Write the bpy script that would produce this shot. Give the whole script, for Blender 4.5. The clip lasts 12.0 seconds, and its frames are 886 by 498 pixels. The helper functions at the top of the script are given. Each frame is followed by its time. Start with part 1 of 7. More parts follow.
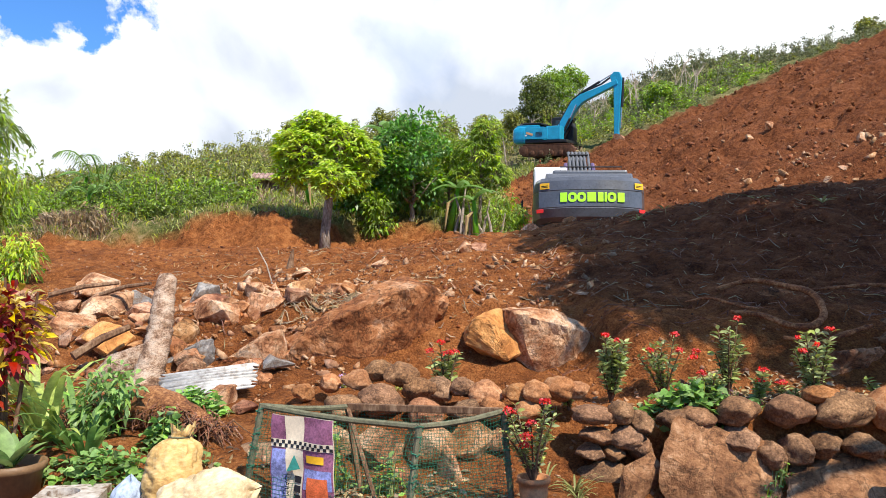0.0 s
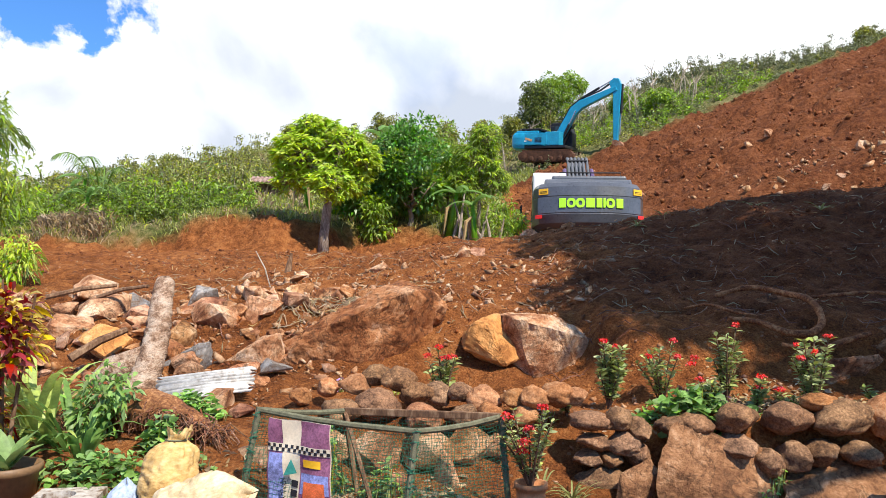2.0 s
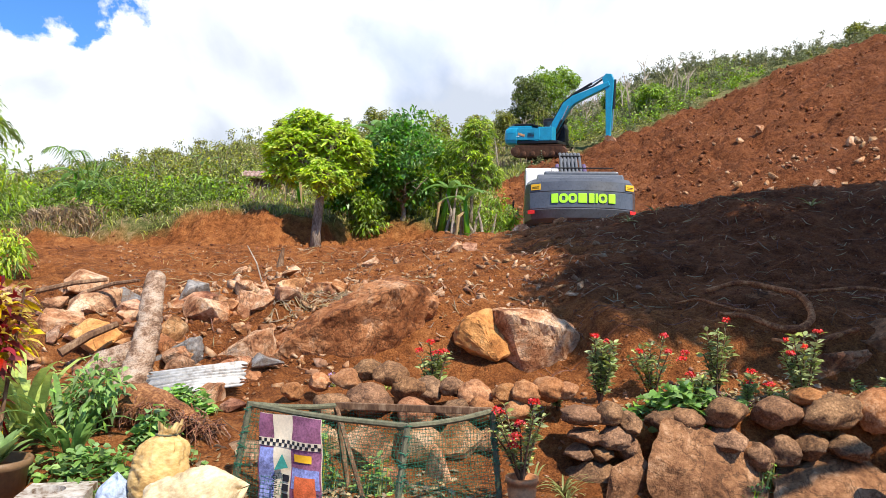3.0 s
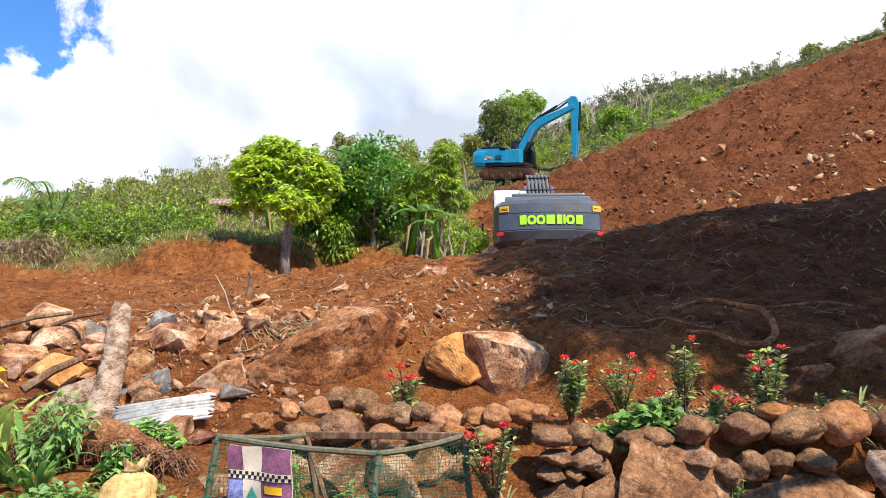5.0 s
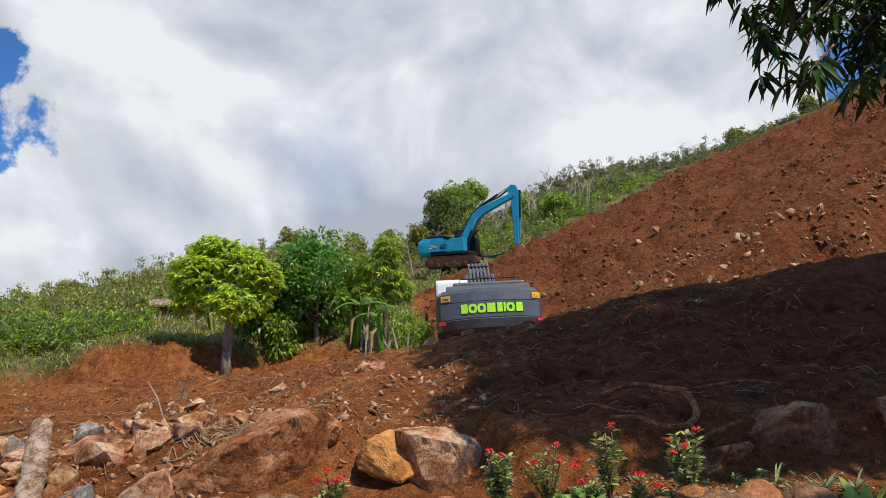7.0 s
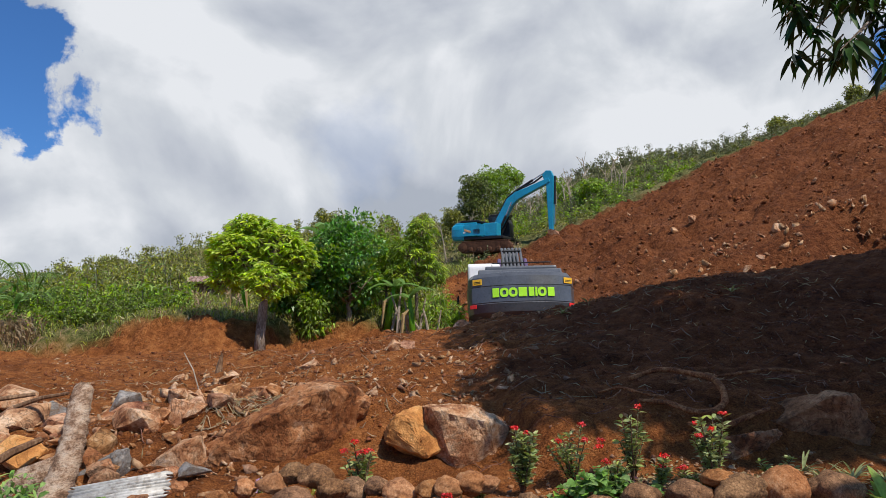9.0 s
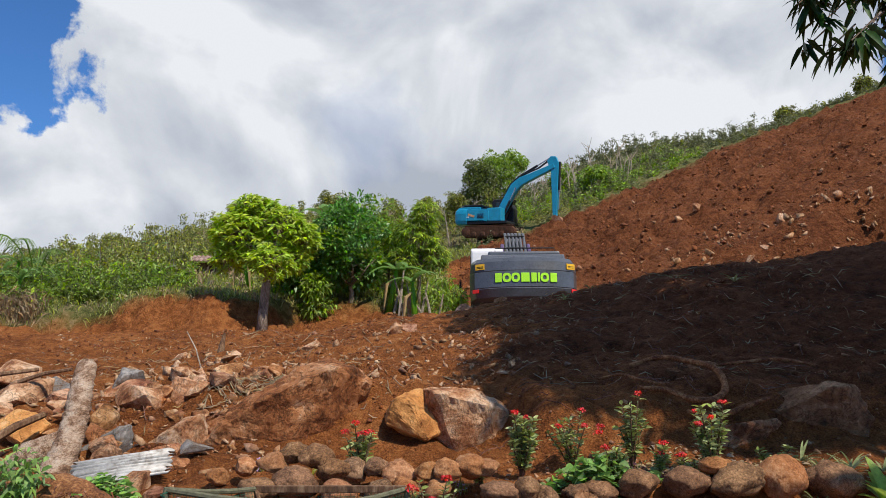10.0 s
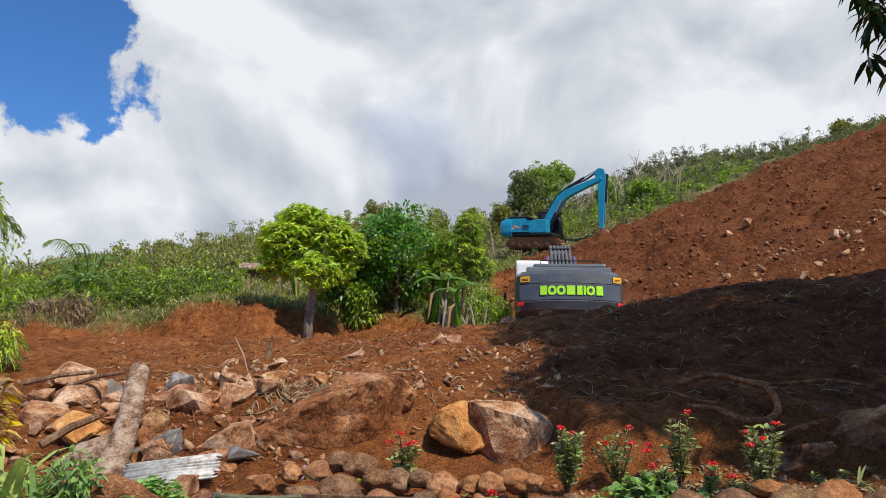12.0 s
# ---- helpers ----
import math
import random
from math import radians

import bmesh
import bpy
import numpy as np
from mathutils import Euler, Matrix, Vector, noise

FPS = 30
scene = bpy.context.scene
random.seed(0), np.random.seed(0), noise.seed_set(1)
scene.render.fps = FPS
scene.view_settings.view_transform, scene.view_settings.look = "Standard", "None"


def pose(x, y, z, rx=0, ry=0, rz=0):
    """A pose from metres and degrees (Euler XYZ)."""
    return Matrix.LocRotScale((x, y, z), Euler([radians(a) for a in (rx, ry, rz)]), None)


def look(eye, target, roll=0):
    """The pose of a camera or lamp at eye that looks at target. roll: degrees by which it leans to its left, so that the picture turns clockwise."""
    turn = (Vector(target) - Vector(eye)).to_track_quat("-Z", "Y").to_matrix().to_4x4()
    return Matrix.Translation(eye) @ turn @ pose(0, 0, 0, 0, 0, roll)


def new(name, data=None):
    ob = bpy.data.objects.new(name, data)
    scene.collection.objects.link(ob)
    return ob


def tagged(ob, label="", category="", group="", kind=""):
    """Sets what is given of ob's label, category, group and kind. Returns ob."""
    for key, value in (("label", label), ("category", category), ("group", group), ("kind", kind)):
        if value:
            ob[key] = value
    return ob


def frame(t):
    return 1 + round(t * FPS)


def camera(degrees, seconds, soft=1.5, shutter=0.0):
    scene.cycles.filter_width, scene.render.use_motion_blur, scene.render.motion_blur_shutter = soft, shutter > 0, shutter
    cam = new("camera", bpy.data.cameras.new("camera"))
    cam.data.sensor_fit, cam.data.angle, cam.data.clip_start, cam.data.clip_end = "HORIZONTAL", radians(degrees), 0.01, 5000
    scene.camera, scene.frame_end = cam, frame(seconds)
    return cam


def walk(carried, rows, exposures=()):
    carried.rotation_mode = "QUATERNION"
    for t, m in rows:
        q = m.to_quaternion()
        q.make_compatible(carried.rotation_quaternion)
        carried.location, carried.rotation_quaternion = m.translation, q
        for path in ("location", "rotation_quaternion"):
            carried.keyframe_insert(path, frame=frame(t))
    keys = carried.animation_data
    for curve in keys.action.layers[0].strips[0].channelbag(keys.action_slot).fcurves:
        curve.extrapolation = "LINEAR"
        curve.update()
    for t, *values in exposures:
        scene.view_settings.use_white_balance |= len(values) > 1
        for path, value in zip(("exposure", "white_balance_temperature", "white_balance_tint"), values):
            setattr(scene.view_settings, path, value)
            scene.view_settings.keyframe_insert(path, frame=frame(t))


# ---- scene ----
cam = camera(61.1, 12.0, soft=0.6)
PATH = [
    (0, (-0.008, -0.029, 1.604), (-0.007, 1.97, 1.673), 0.0),
    (0.5, (-0.003, -0.025, 1.604), (-0.01, 1.974, 1.684), 0.2),
    (1, (-0.007, -0.039, 1.608), (-0.011, 1.959, 1.687), 0.1),
    (1.5, (-0.011, -0.036, 1.605), (-0.012, 1.962, 1.689), 0.2),
    (2, (-0.01, -0.025, 1.602), (-0.005, 1.973, 1.684), 0.4),
    (2.5, (-0.005, -0.028, 1.603), (0.01, 1.97, 1.676), 0.5),
    (3, (-0.004, -0.023, 1.6), (0.021, 1.976, 1.669), 0.5),
    (5, (0.023, -0.054, 1.616), (0.125, 1.939, 1.746), -0.9),
    (5.5, (0.057, -0.084, 1.621), (0.314, 1.897, 1.728), -0.5),
    (6, (0.106, -0.153, 1.657), (0.33, 1.815, 1.929), -3.0),
    (6.5, (0.215, -0.211, 1.706), (0.425, 1.751, 2.033), 2.3),
    (6.7, (0.209, -0.257, 1.681), (0.346, 1.715, 1.984), 0.3),
    (7, (0.305, -0.286, 1.682), (0.54, 1.668, 2.038), -3.8),
    (7.5, (0.293, -0.337, 1.651), (0.573, 1.611, 2.008), -4.0),
    (7.7, (0.319, -0.345, 1.636), (0.535, 1.608, 2.007), -3.2),
    (9.3, (0.334, -0.348, 1.605), (0.477, 1.623, 1.915), -2.0),
    (9.5, (0.343, -0.343, 1.618), (0.522, 1.625, 1.921), -2.2),
    (10, (0.32, -0.35, 1.603), (0.455, 1.626, 1.883), -0.9),
    (10.5, (0.317, -0.341, 1.602), (0.364, 1.64, 1.872), -0.0),
    (11, (0.301, -0.346, 1.605), (0.331, 1.636, 1.875), 0.2),
    (11.5, (0.286, -0.352, 1.608), (0.31, 1.627, 1.893), -0.1),
    (12, (0.287, -0.352, 1.618), (0.305, 1.624, 1.926), 0.5),
]
walk(cam, [(t, look(eye, target, roll)) for t, eye, target, roll in PATH],
     [(0, 0.54), (5.5, 0.58), (6.0, 0.34), (6.5, -0.25), (6.9, -0.12), (7.5, -0.30), (9.4, -0.17), (12, -0.11)])


# ---- world, sun ----
SUN_TO = Vector((0.36, -0.50, 0.79)).normalized()
sun = new("sun", bpy.data.lights.new("sun", "SUN"))
sun.data.energy, sun.data.angle, sun.data.color = 5.0, radians(0.55), (1.0, 0.91, 0.78)
sun.matrix_world = look(SUN_TO * 60, (0, 0, 0))


def node(tree, kind, **sets):
    n = tree.nodes.new(kind)
    for k, v in sets.items():
        n.inputs[k.replace("_", " ")].default_value = v
    return n


def maths(tree, op, a, b=None, clamp=False):
    n = tree.nodes.new("ShaderNodeMath")
    n.operation, n.use_clamp = op, clamp
    for i, v in enumerate((a, b)):
        if v is None:
            continue
        if isinstance(v, (int, float)):
            n.inputs[i].default_value = v
        else:
            tree.links.new(v, n.inputs[i])
    return n.outputs[0]


def ramp(tree, fac, stops):
    n = tree.nodes.new("ShaderNodeValToRGB")
    cr = n.color_ramp
    while len(cr.elements) < len(stops):
        cr.elements.new(0.5)
    for e, (p, c) in zip(cr.elements, stops):
        e.position, e.color = p, (c, c, c, 1) if isinstance(c, (int, float)) else (*c, 1)
    tree.links.new(fac, n.inputs[0])
    return n.outputs[0]


def mixed(tree, fac, a, b, blend="MIX"):
    n = tree.nodes.new("ShaderNodeMix")
    n.data_type, n.blend_type = "RGBA", blend
    for i, v in ((0, fac), (6, a), (7, b)):
        if isinstance(v, (int, float)):
            n.inputs[i].default_value = v
        elif isinstance(v, tuple):
            n.inputs[i].default_value = (*v, 1)
        else:
            tree.links.new(v, n.inputs[i])
    return n.outputs[2]


def fbm(tree, vector, scale, detail=6, rough=0.55, distort=0.0):
    n = node(tree, "ShaderNodeTexNoise", Scale=scale, Detail=detail, Roughness=rough, Distortion=distort)
    tree.links.new(vector, n.inputs["Vector"])
    return n.outputs["Fac"]


def build_world():
    world = bpy.data.worlds.new("sky")
    scene.world = world
    world.use_nodes = True
    t = world.node_tree
    t.nodes.clear()
    out = t.nodes.new("ShaderNodeOutputWorld")
    bg = t.nodes.new("ShaderNodeBackground")
    sky = t.nodes.new("ShaderNodeTexSky")
    sky.sky_type, sky.sun_disc = "NISHITA", False
    sky.sun_elevation = math.asin(SUN_TO.z)
    sky.sun_rotation = math.atan2(SUN_TO.x, SUN_TO.y)
    blue = mixed(t, 1.0, sky.outputs[0], (0.075, 0.14, 0.225), "MULTIPLY")
    d = t.nodes.new("ShaderNodeTexCoord").outputs["Generated"]
    sep = t.nodes.new("ShaderNodeSeparateXYZ")
    t.links.new(d, sep.inputs[0])
    # clouds lie on a flat deck seen from below
    k = maths(t, "ADD", maths(t, "MAXIMUM", sep.outputs[2], 0.0), 0.55)
    com = t.nodes.new("ShaderNodeCombineXYZ")
    t.links.new(maths(t, "DIVIDE", sep.outputs[0], k), com.inputs[0])
    t.links.new(maths(t, "DIVIDE", sep.outputs[1], k), com.inputs[1])
    deck = com.outputs[0]
    # cumulus: the side of each billow towards the sun is bright, its base grey
    lean = t.nodes.new("ShaderNodeVectorMath")
    lean.operation = "ADD"
    t.links.new(d, lean.inputs[0])
    lean.inputs[1].default_value = (0.016, 0.0, 0.040)
    billow, beyond = fbm(t, d, 4.2, 12, 0.50, 0.35), fbm(t, lean.outputs[0], 4.2, 12, 0.50, 0.35)
    soft = fbm(t, d, 2.2, 3, 0.5, 0.2)
    relief = maths(t, "MULTIPLY", maths(t, "SUBTRACT", billow, beyond), 0.95)
    shade = maths(t, "ADD", maths(t, "ADD", maths(t, "MULTIPLY", billow, 0.30), maths(t, "MULTIPLY", soft, 0.70)), relief)
    cloud = ramp(t, shade, [(0.32, (0.72, 0.79, 0.92)), (0.43, (0.92, 0.98, 1.10)), (0.53, (1.10, 1.16, 1.25)), (0.64, (1.38, 1.42, 1.49))])

    def hole(az, el, wide, tall, soft_edge):
        a, e = radians(az), radians(el)
        c = Vector((math.sin(a) * math.cos(e), math.cos(a) * math.cos(e), math.sin(e)))
        side = Vector((math.cos(a), -math.sin(a), 0))
        up = side.cross(c)
        def dot(v):
            n = t.nodes.new("ShaderNodeVectorMath")
            n.operation = "DOT_PRODUCT"
            t.links.new(d, n.inputs[0])
            n.inputs[1].default_value = v
            return n.outputs["Value"]
        u = maths(t, "DIVIDE", dot(side), math.sin(radians(wide)))
        v = maths(t, "DIVIDE", dot(up), math.sin(radians(tall)))
        r = maths(t, "SQRT", maths(t, "ADD", maths(t, "MULTIPLY", u, u), maths(t, "MULTIPLY", v, v)))
        r = maths(t, "ADD", r, maths(t, "MULTIPLY", maths(t, "SUBTRACT", fbm(t, d, 9.0, 10, 0.62, 0.15), 0.5), 3.6))
        front = maths(t, "GREATER_THAN", dot(c), 0.2)
        return maths(t, "MULTIPLY", ramp(t, maths(t, "MULTIPLY", r, 0.5), [(0.5 - soft_edge, 1.0), (0.5 + soft_edge, 0.0)]), front)
    gap = maths(t, "MAXIMUM", hole(-28.5, 22.0, 5.4, 5.8, 0.05), hole(38, 17, 3.2, 4.0, 0.08))
    gap = maths(t, "MAXIMUM", gap, maths(t, "MULTIPLY", hole(-1.5, 17, 3.0, 2.8, 0.25), 0.2))
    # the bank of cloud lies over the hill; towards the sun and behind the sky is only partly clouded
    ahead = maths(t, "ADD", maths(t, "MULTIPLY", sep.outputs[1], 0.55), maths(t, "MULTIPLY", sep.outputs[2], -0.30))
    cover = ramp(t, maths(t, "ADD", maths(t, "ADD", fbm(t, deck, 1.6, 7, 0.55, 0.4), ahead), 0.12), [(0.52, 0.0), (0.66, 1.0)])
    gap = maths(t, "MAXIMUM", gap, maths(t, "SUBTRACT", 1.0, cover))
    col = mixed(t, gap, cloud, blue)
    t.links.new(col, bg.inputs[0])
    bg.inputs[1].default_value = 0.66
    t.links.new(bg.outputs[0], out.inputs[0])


build_world()

# ---- materials ----


def material(name, stops, scale=4.0, rough=0.9, bump=0.3, bump_scale=30.0, metal=0.0, detail_mix=0.5, coat=0.0, per="", spread=0.12, through_light=0.0, stretch=None, spec=0.3, in_place=False, cracks=0.0, red=0.0):
    """Two noise scales drive the colour; per: 'object' or 'island' varies each piece; red: how far red earth dust tints it."""
    stops = [(at, (c[0] * (1 + 0.15 * red), c[1] * (1 - 0.22 * red), c[2] * (1 - 0.42 * red))) for at, c in stops]
    m = bpy.data.materials.new(name)
    m.use_nodes = True
    t = m.node_tree
    p = t.nodes["Principled BSDF"]
    pos = t.nodes.new("ShaderNodeTexCoord").outputs["Object"]
    if in_place:
        pos = t.nodes.new("ShaderNodeNewGeometry").outputs["Position"]
    if stretch:
        mp = t.nodes.new("ShaderNodeMapping")
        mp.inputs["Scale"].default_value = stretch
        t.links.new(pos, mp.inputs[0])
        pos = mp.outputs[0]
    a = fbm(t, pos, scale, 6, 0.6, 0.3)
    b = fbm(t, pos, scale * 7.3, 5, 0.65)
    f = maths(t, "ADD", maths(t, "MULTIPLY", a, 1 - detail_mix), maths(t, "MULTIPLY", b, detail_mix))
    f = maths(t, "ADD", maths(t, "MULTIPLY", f, 1.9), -0.45)
    col = ramp(t, f, stops)
    if cracks:
        ridge = maths(t, "ABSOLUTE", maths(t, "SUBTRACT", fbm(t, pos, scale * 1.7, 5, 0.6, 0.8), 0.5))
        line = ramp(t, maths(t, "MULTIPLY", ridge, 8.0), [(0.0, 1 - cracks), (0.25, 1.0)])
        col = mixed(t, 1.0, col, line, "MULTIPLY")
    if per:
        r = t.nodes.new("ShaderNodeObjectInfo").outputs["Random"] if per == "object" else t.nodes.new("ShaderNodeNewGeometry").outputs["Random Per Island"]
        hsv = t.nodes.new("ShaderNodeHueSaturation")
        t.links.new(maths(t, "ADD", maths(t, "MULTIPLY", r, spread * 0.16), 0.5 - spread * 0.08), hsv.inputs["Hue"])
        r2 = maths(t, "FRACT", maths(t, "MULTIPLY", r, 7.31))
        t.links.new(maths(t, "ADD", maths(t, "MULTIPLY", r2, spread * 4), 1 - spread * 2), hsv.inputs["Value"])
        r3 = maths(t, "FRACT", maths(t, "MULTIPLY", r, 3.77))
        t.links.new(maths(t, "ADD", maths(t, "MULTIPLY", r3, spread * 2), 1 - spread), hsv.inputs["Saturation"])
        t.links.new(col, hsv.inputs["Color"])
        col = hsv.outputs[0]
    t.links.new(col, p.inputs["Base Color"])
    p.inputs["Metallic"].default_value = metal
    p.inputs["Specular IOR Level"].default_value = spec
    t.links.new(maths(t, "ADD", maths(t, "MULTIPLY", b, 0.3), rough - 0.15, True), p.inputs["Roughness"])
    p.inputs["Coat Weight"].default_value = coat
    if bump:
        c = fbm(t, pos, bump_scale, 8, 0.7)
        bn = node(t, "ShaderNodeBump", Strength=bump, Distance=0.6 / bump_scale)
        t.links.new(c, bn.inputs["Height"])
        t.links.new(bn.outputs[0], p.inputs["Normal"])
    if through_light:
        tr = t.nodes.new("ShaderNodeBsdfTranslucent")
        t.links.new(col, tr.inputs[0])
        mx = node(t, "ShaderNodeMixShader", Fac=through_light)
        t.links.new(p.outputs[0], mx.inputs[1])
        t.links.new(tr.outputs[0], mx.inputs[2])
        t.links.new(mx.outputs[0], t.nodes["Material Output"].inputs[0])
    return m


def plain(name, colour, rough=0.5, metal=0.0, vary=0.25, scale=6.0, bump=0.08, **more):
    lo, hi = tuple(c * (1 - vary) for c in colour), tuple(min(1, c * (1 + vary)) for c in colour)
    return material(name, [(0.3, lo), (0.7, hi)], scale, rough, bump, 60.0, metal, **more)


def leafy(name, colour, spread=0.16, through_light=0.35, rough=0.5):
    lo, hi = tuple(c * 0.7 for c in colour), tuple(c * 1.3 for c in colour)
    return material(name, [(0.3, lo), (0.7, hi)], 3.0, rough, 0.0, per="island", spread=spread, through_light=through_light, spec=0.4)


def ground_material():
    m = bpy.data.materials.new("red_soil_and_turf")
    m.use_nodes = True
    t = m.node_tree
    p = t.nodes["Principled BSDF"]
    pos = t.nodes.new("ShaderNodeTexCoord").outputs["Object"]
    a, b, c = fbm(t, pos, 0.55, 6, 0.6, 0.5), fbm(t, pos, 5.0, 8, 0.65), fbm(t, pos, 46.0, 6, 0.75)
    f = maths(t, "ADD", maths(t, "MULTIPLY", a, 0.20), maths(t, "ADD", maths(t, "MULTIPLY", b, 0.36), maths(t, "MULTIPLY", c, 0.44)))
    f = maths(t, "ADD", maths(t, "MULTIPLY", f, 2.7), -0.84)
    soil = ramp(t, f, [(0.22, (0.075, 0.0205, 0.006)), (0.45, (0.240, 0.078, 0.0215)), (0.60, (0.375, 0.131, 0.037)), (0.85, (0.56, 0.245, 0.085))])
    # pale crumbs of broken limestone
    v = node(t, "ShaderNodeTexVoronoi", Scale=16.0)
    t.links.new(pos, v.inputs["Vector"])
    vs = t.nodes.new("ShaderNodeSeparateColor")
    t.links.new(v.outputs["Color"], vs.inputs[0])
    crumb = maths(t, "MULTIPLY", maths(t, "LESS_THAN", v.outputs["Distance"], maths(t, "MULTIPLY", vs.outputs[1], 0.34)), maths(t, "GREATER_THAN", maths(t, "ADD", vs.outputs[0], maths(t, "MULTIPLY", a, 0.5)), 1.08))
    soil = mixed(t, maths(t, "MULTIPLY", crumb, 0.75), soil, (0.40, 0.21, 0.11))
    turf = ramp(t, f, [(0.34, (0.06, 0.07, 0.018)), (0.47, (0.12, 0.14, 0.035)), (0.58, (0.20, 0.19, 0.065)), (0.72, (0.32, 0.26, 0.13))])
    at = t.nodes.new("ShaderNodeAttribute")
    at.attribute_name = "turf"
    # newly dug moist earth, darker than the dry bench; mound shade painted in too
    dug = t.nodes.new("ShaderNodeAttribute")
    dug.attribute_name = "dug_shade"
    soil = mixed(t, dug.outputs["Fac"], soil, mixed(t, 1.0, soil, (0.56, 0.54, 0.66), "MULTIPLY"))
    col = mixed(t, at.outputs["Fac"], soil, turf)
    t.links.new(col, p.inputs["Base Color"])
    p.inputs["Roughness"].default_value = 0.95
    p.inputs["Specular IOR Level"].default_value = 0.15
    def clods(scale):
        w = node(t, "ShaderNodeTexVoronoi", Scale=scale)
        t.links.new(pos, w.inputs["Vector"])
        return maths(t, "SUBTRACT", 1.0, w.outputs["Distance"])
    crumbs = maths(t, "ADD", maths(t, "MULTIPLY", clods(9.0), 0.7), maths(t, "MULTIPLY", clods(27.0), 0.4))
    bn = node(t, "ShaderNodeBump", Strength=1.0, Distance=0.08)
    t.links.new(maths(t, "ADD", maths(t, "MULTIPLY", b, 1.2), maths(t, "ADD", maths(t, "MULTIPLY", c, 0.8), maths(t, "ADD", crumbs, maths(t, "MULTIPLY", crumb, 0.25)))), bn.inputs["Height"])
    t.links.new(bn.outputs[0], p.inputs["Normal"])
    return m


SOIL = ground_material()
CHIP = material("pale_stone_chips", [(0.28, (0.20, 0.085, 0.035)), (0.48, (0.36, 0.20, 0.10)), (0.72, (0.60, 0.45, 0.30))], 5, 0.9, 0.5, 30, per="island", spread=0.07, in_place=True, red=0.1)
CLOD = material("soil_clods", [(0.3, (0.09, 0.027, 0.010)), (0.5, (0.20, 0.068, 0.025)), (0.75, (0.32, 0.118, 0.045))], 3, 0.95, 0.6, 25, per="island", spread=0.06)
ROCK = material("limestone_stained_red", [(0.22, (0.13, 0.05, 0.02)), (0.40, (0.30, 0.145, 0.065)), (0.54, (0.48, 0.29, 0.155)), (0.74, (0.68, 0.54, 0.38))], 3.0, 0.88, 1.0, 11, per="object", spread=0.1, in_place=True, cracks=0.6, detail_mix=0.3, red=0.45)
BOULDER = material("boulder_brown", [(0.22, (0.11, 0.045, 0.018)), (0.40, (0.28, 0.12, 0.05)), (0.56, (0.43, 0.225, 0.11)), (0.74, (0.62, 0.45, 0.30))], 2.2, 0.9, 1.0, 6, per="object", spread=0.05, in_place=True, cracks=0.6, detail_mix=0.3, red=0.4)
ORANGE = material("boulder_ochre", [(0.25, (0.34, 0.14, 0.038)), (0.45, (0.60, 0.29, 0.088)), (0.6, (0.70, 0.39, 0.14)), (0.8, (0.78, 0.56, 0.33))], 2.2, 0.85, 0.9, 10, in_place=True, cracks=0.35, detail_mix=0.3, red=0.25)
PALE = material("boulder_pale", [(0.25, (0.18, 0.07, 0.03)), (0.40, (0.40, 0.20, 0.095)), (0.54, (0.58, 0.39, 0.235)), (0.74, (0.72, 0.60, 0.46))], 3.0, 0.85, 1.0, 11, in_place=True, cracks=0.5, detail_mix=0.3, red=0.35)
BLUEROCK = material("rock_blue_grey", [(0.28, (0.17, 0.085, 0.045)), (0.42, (0.22, 0.175, 0.14)), (0.58, (0.29, 0.275, 0.26)), (0.78, (0.48, 0.42, 0.36))], 4.0, 0.8, 0.9, 12, in_place=True, cracks=0.5, detail_mix=0.3)
SLAB = material("dark_brown_slab", [(0.22, (0.08, 0.036, 0.016)), (0.40, (0.21, 0.105, 0.048)), (0.56, (0.34, 0.185, 0.09)), (0.76, (0.55, 0.37, 0.22))], 3.0, 0.9, 1.0, 12, in_place=True, cracks=0.55, detail_mix=0.35, red=0.3)
RIVER = material("river_stone", [(0.22, (0.07, 0.034, 0.017)), (0.42, (0.175, 0.095, 0.048)), (0.58, (0.28, 0.155, 0.078)), (0.78, (0.46, 0.28, 0.15))], 7.0, 0.9, 1.0, 26, per="object", spread=0.06, in_place=True, cracks=0.45, red=0.15)
RIVER_OCHRE = material("river_stone_ochre", [(0.25, (0.20, 0.075, 0.027)), (0.5, (0.41, 0.18, 0.07)), (0.75, (0.55, 0.31, 0.155))], 7.0, 0.9, 1.0, 40, per="object", spread=0.05, in_place=True, cracks=0.3, red=0.05)
LOGBARK = material("coconut_log_bark", [(0.2, (0.09, 0.042, 0.022)), (0.40, (0.28, 0.16, 0.095)), (0.56, (0.52, 0.37, 0.26)), (0.76, (0.60, 0.48, 0.37))], 5.0, 0.9, 1.0, 18, stretch=(2.0, 0.7, 2.6), cracks=0.55, detail_mix=0.35)
BARK = material("tree_bark", [(0.32, (0.11, 0.075, 0.05)), (0.5, (0.25, 0.19, 0.14)), (0.7, (0.42, 0.36, 0.30))], 5.0, 0.9, 0.6, 25, stretch=(1, 1, 0.35))
PALEWOOD = material("dead_pale_wood", [(0.3, (0.22, 0.16, 0.10)), (0.5, (0.42, 0.34, 0.24)), (0.7, (0.58, 0.50, 0.38))], 5.0, 0.9, 0.3, 30, per="island", spread=0.15)
DARKWOOD = material("weathered_brown_wood", [(0.3, (0.07, 0.035, 0.02)), (0.5, (0.16, 0.085, 0.045)), (0.7, (0.30, 0.19, 0.11))], 5.0, 0.9, 0.5, 30, stretch=(1, 1, 0.3))
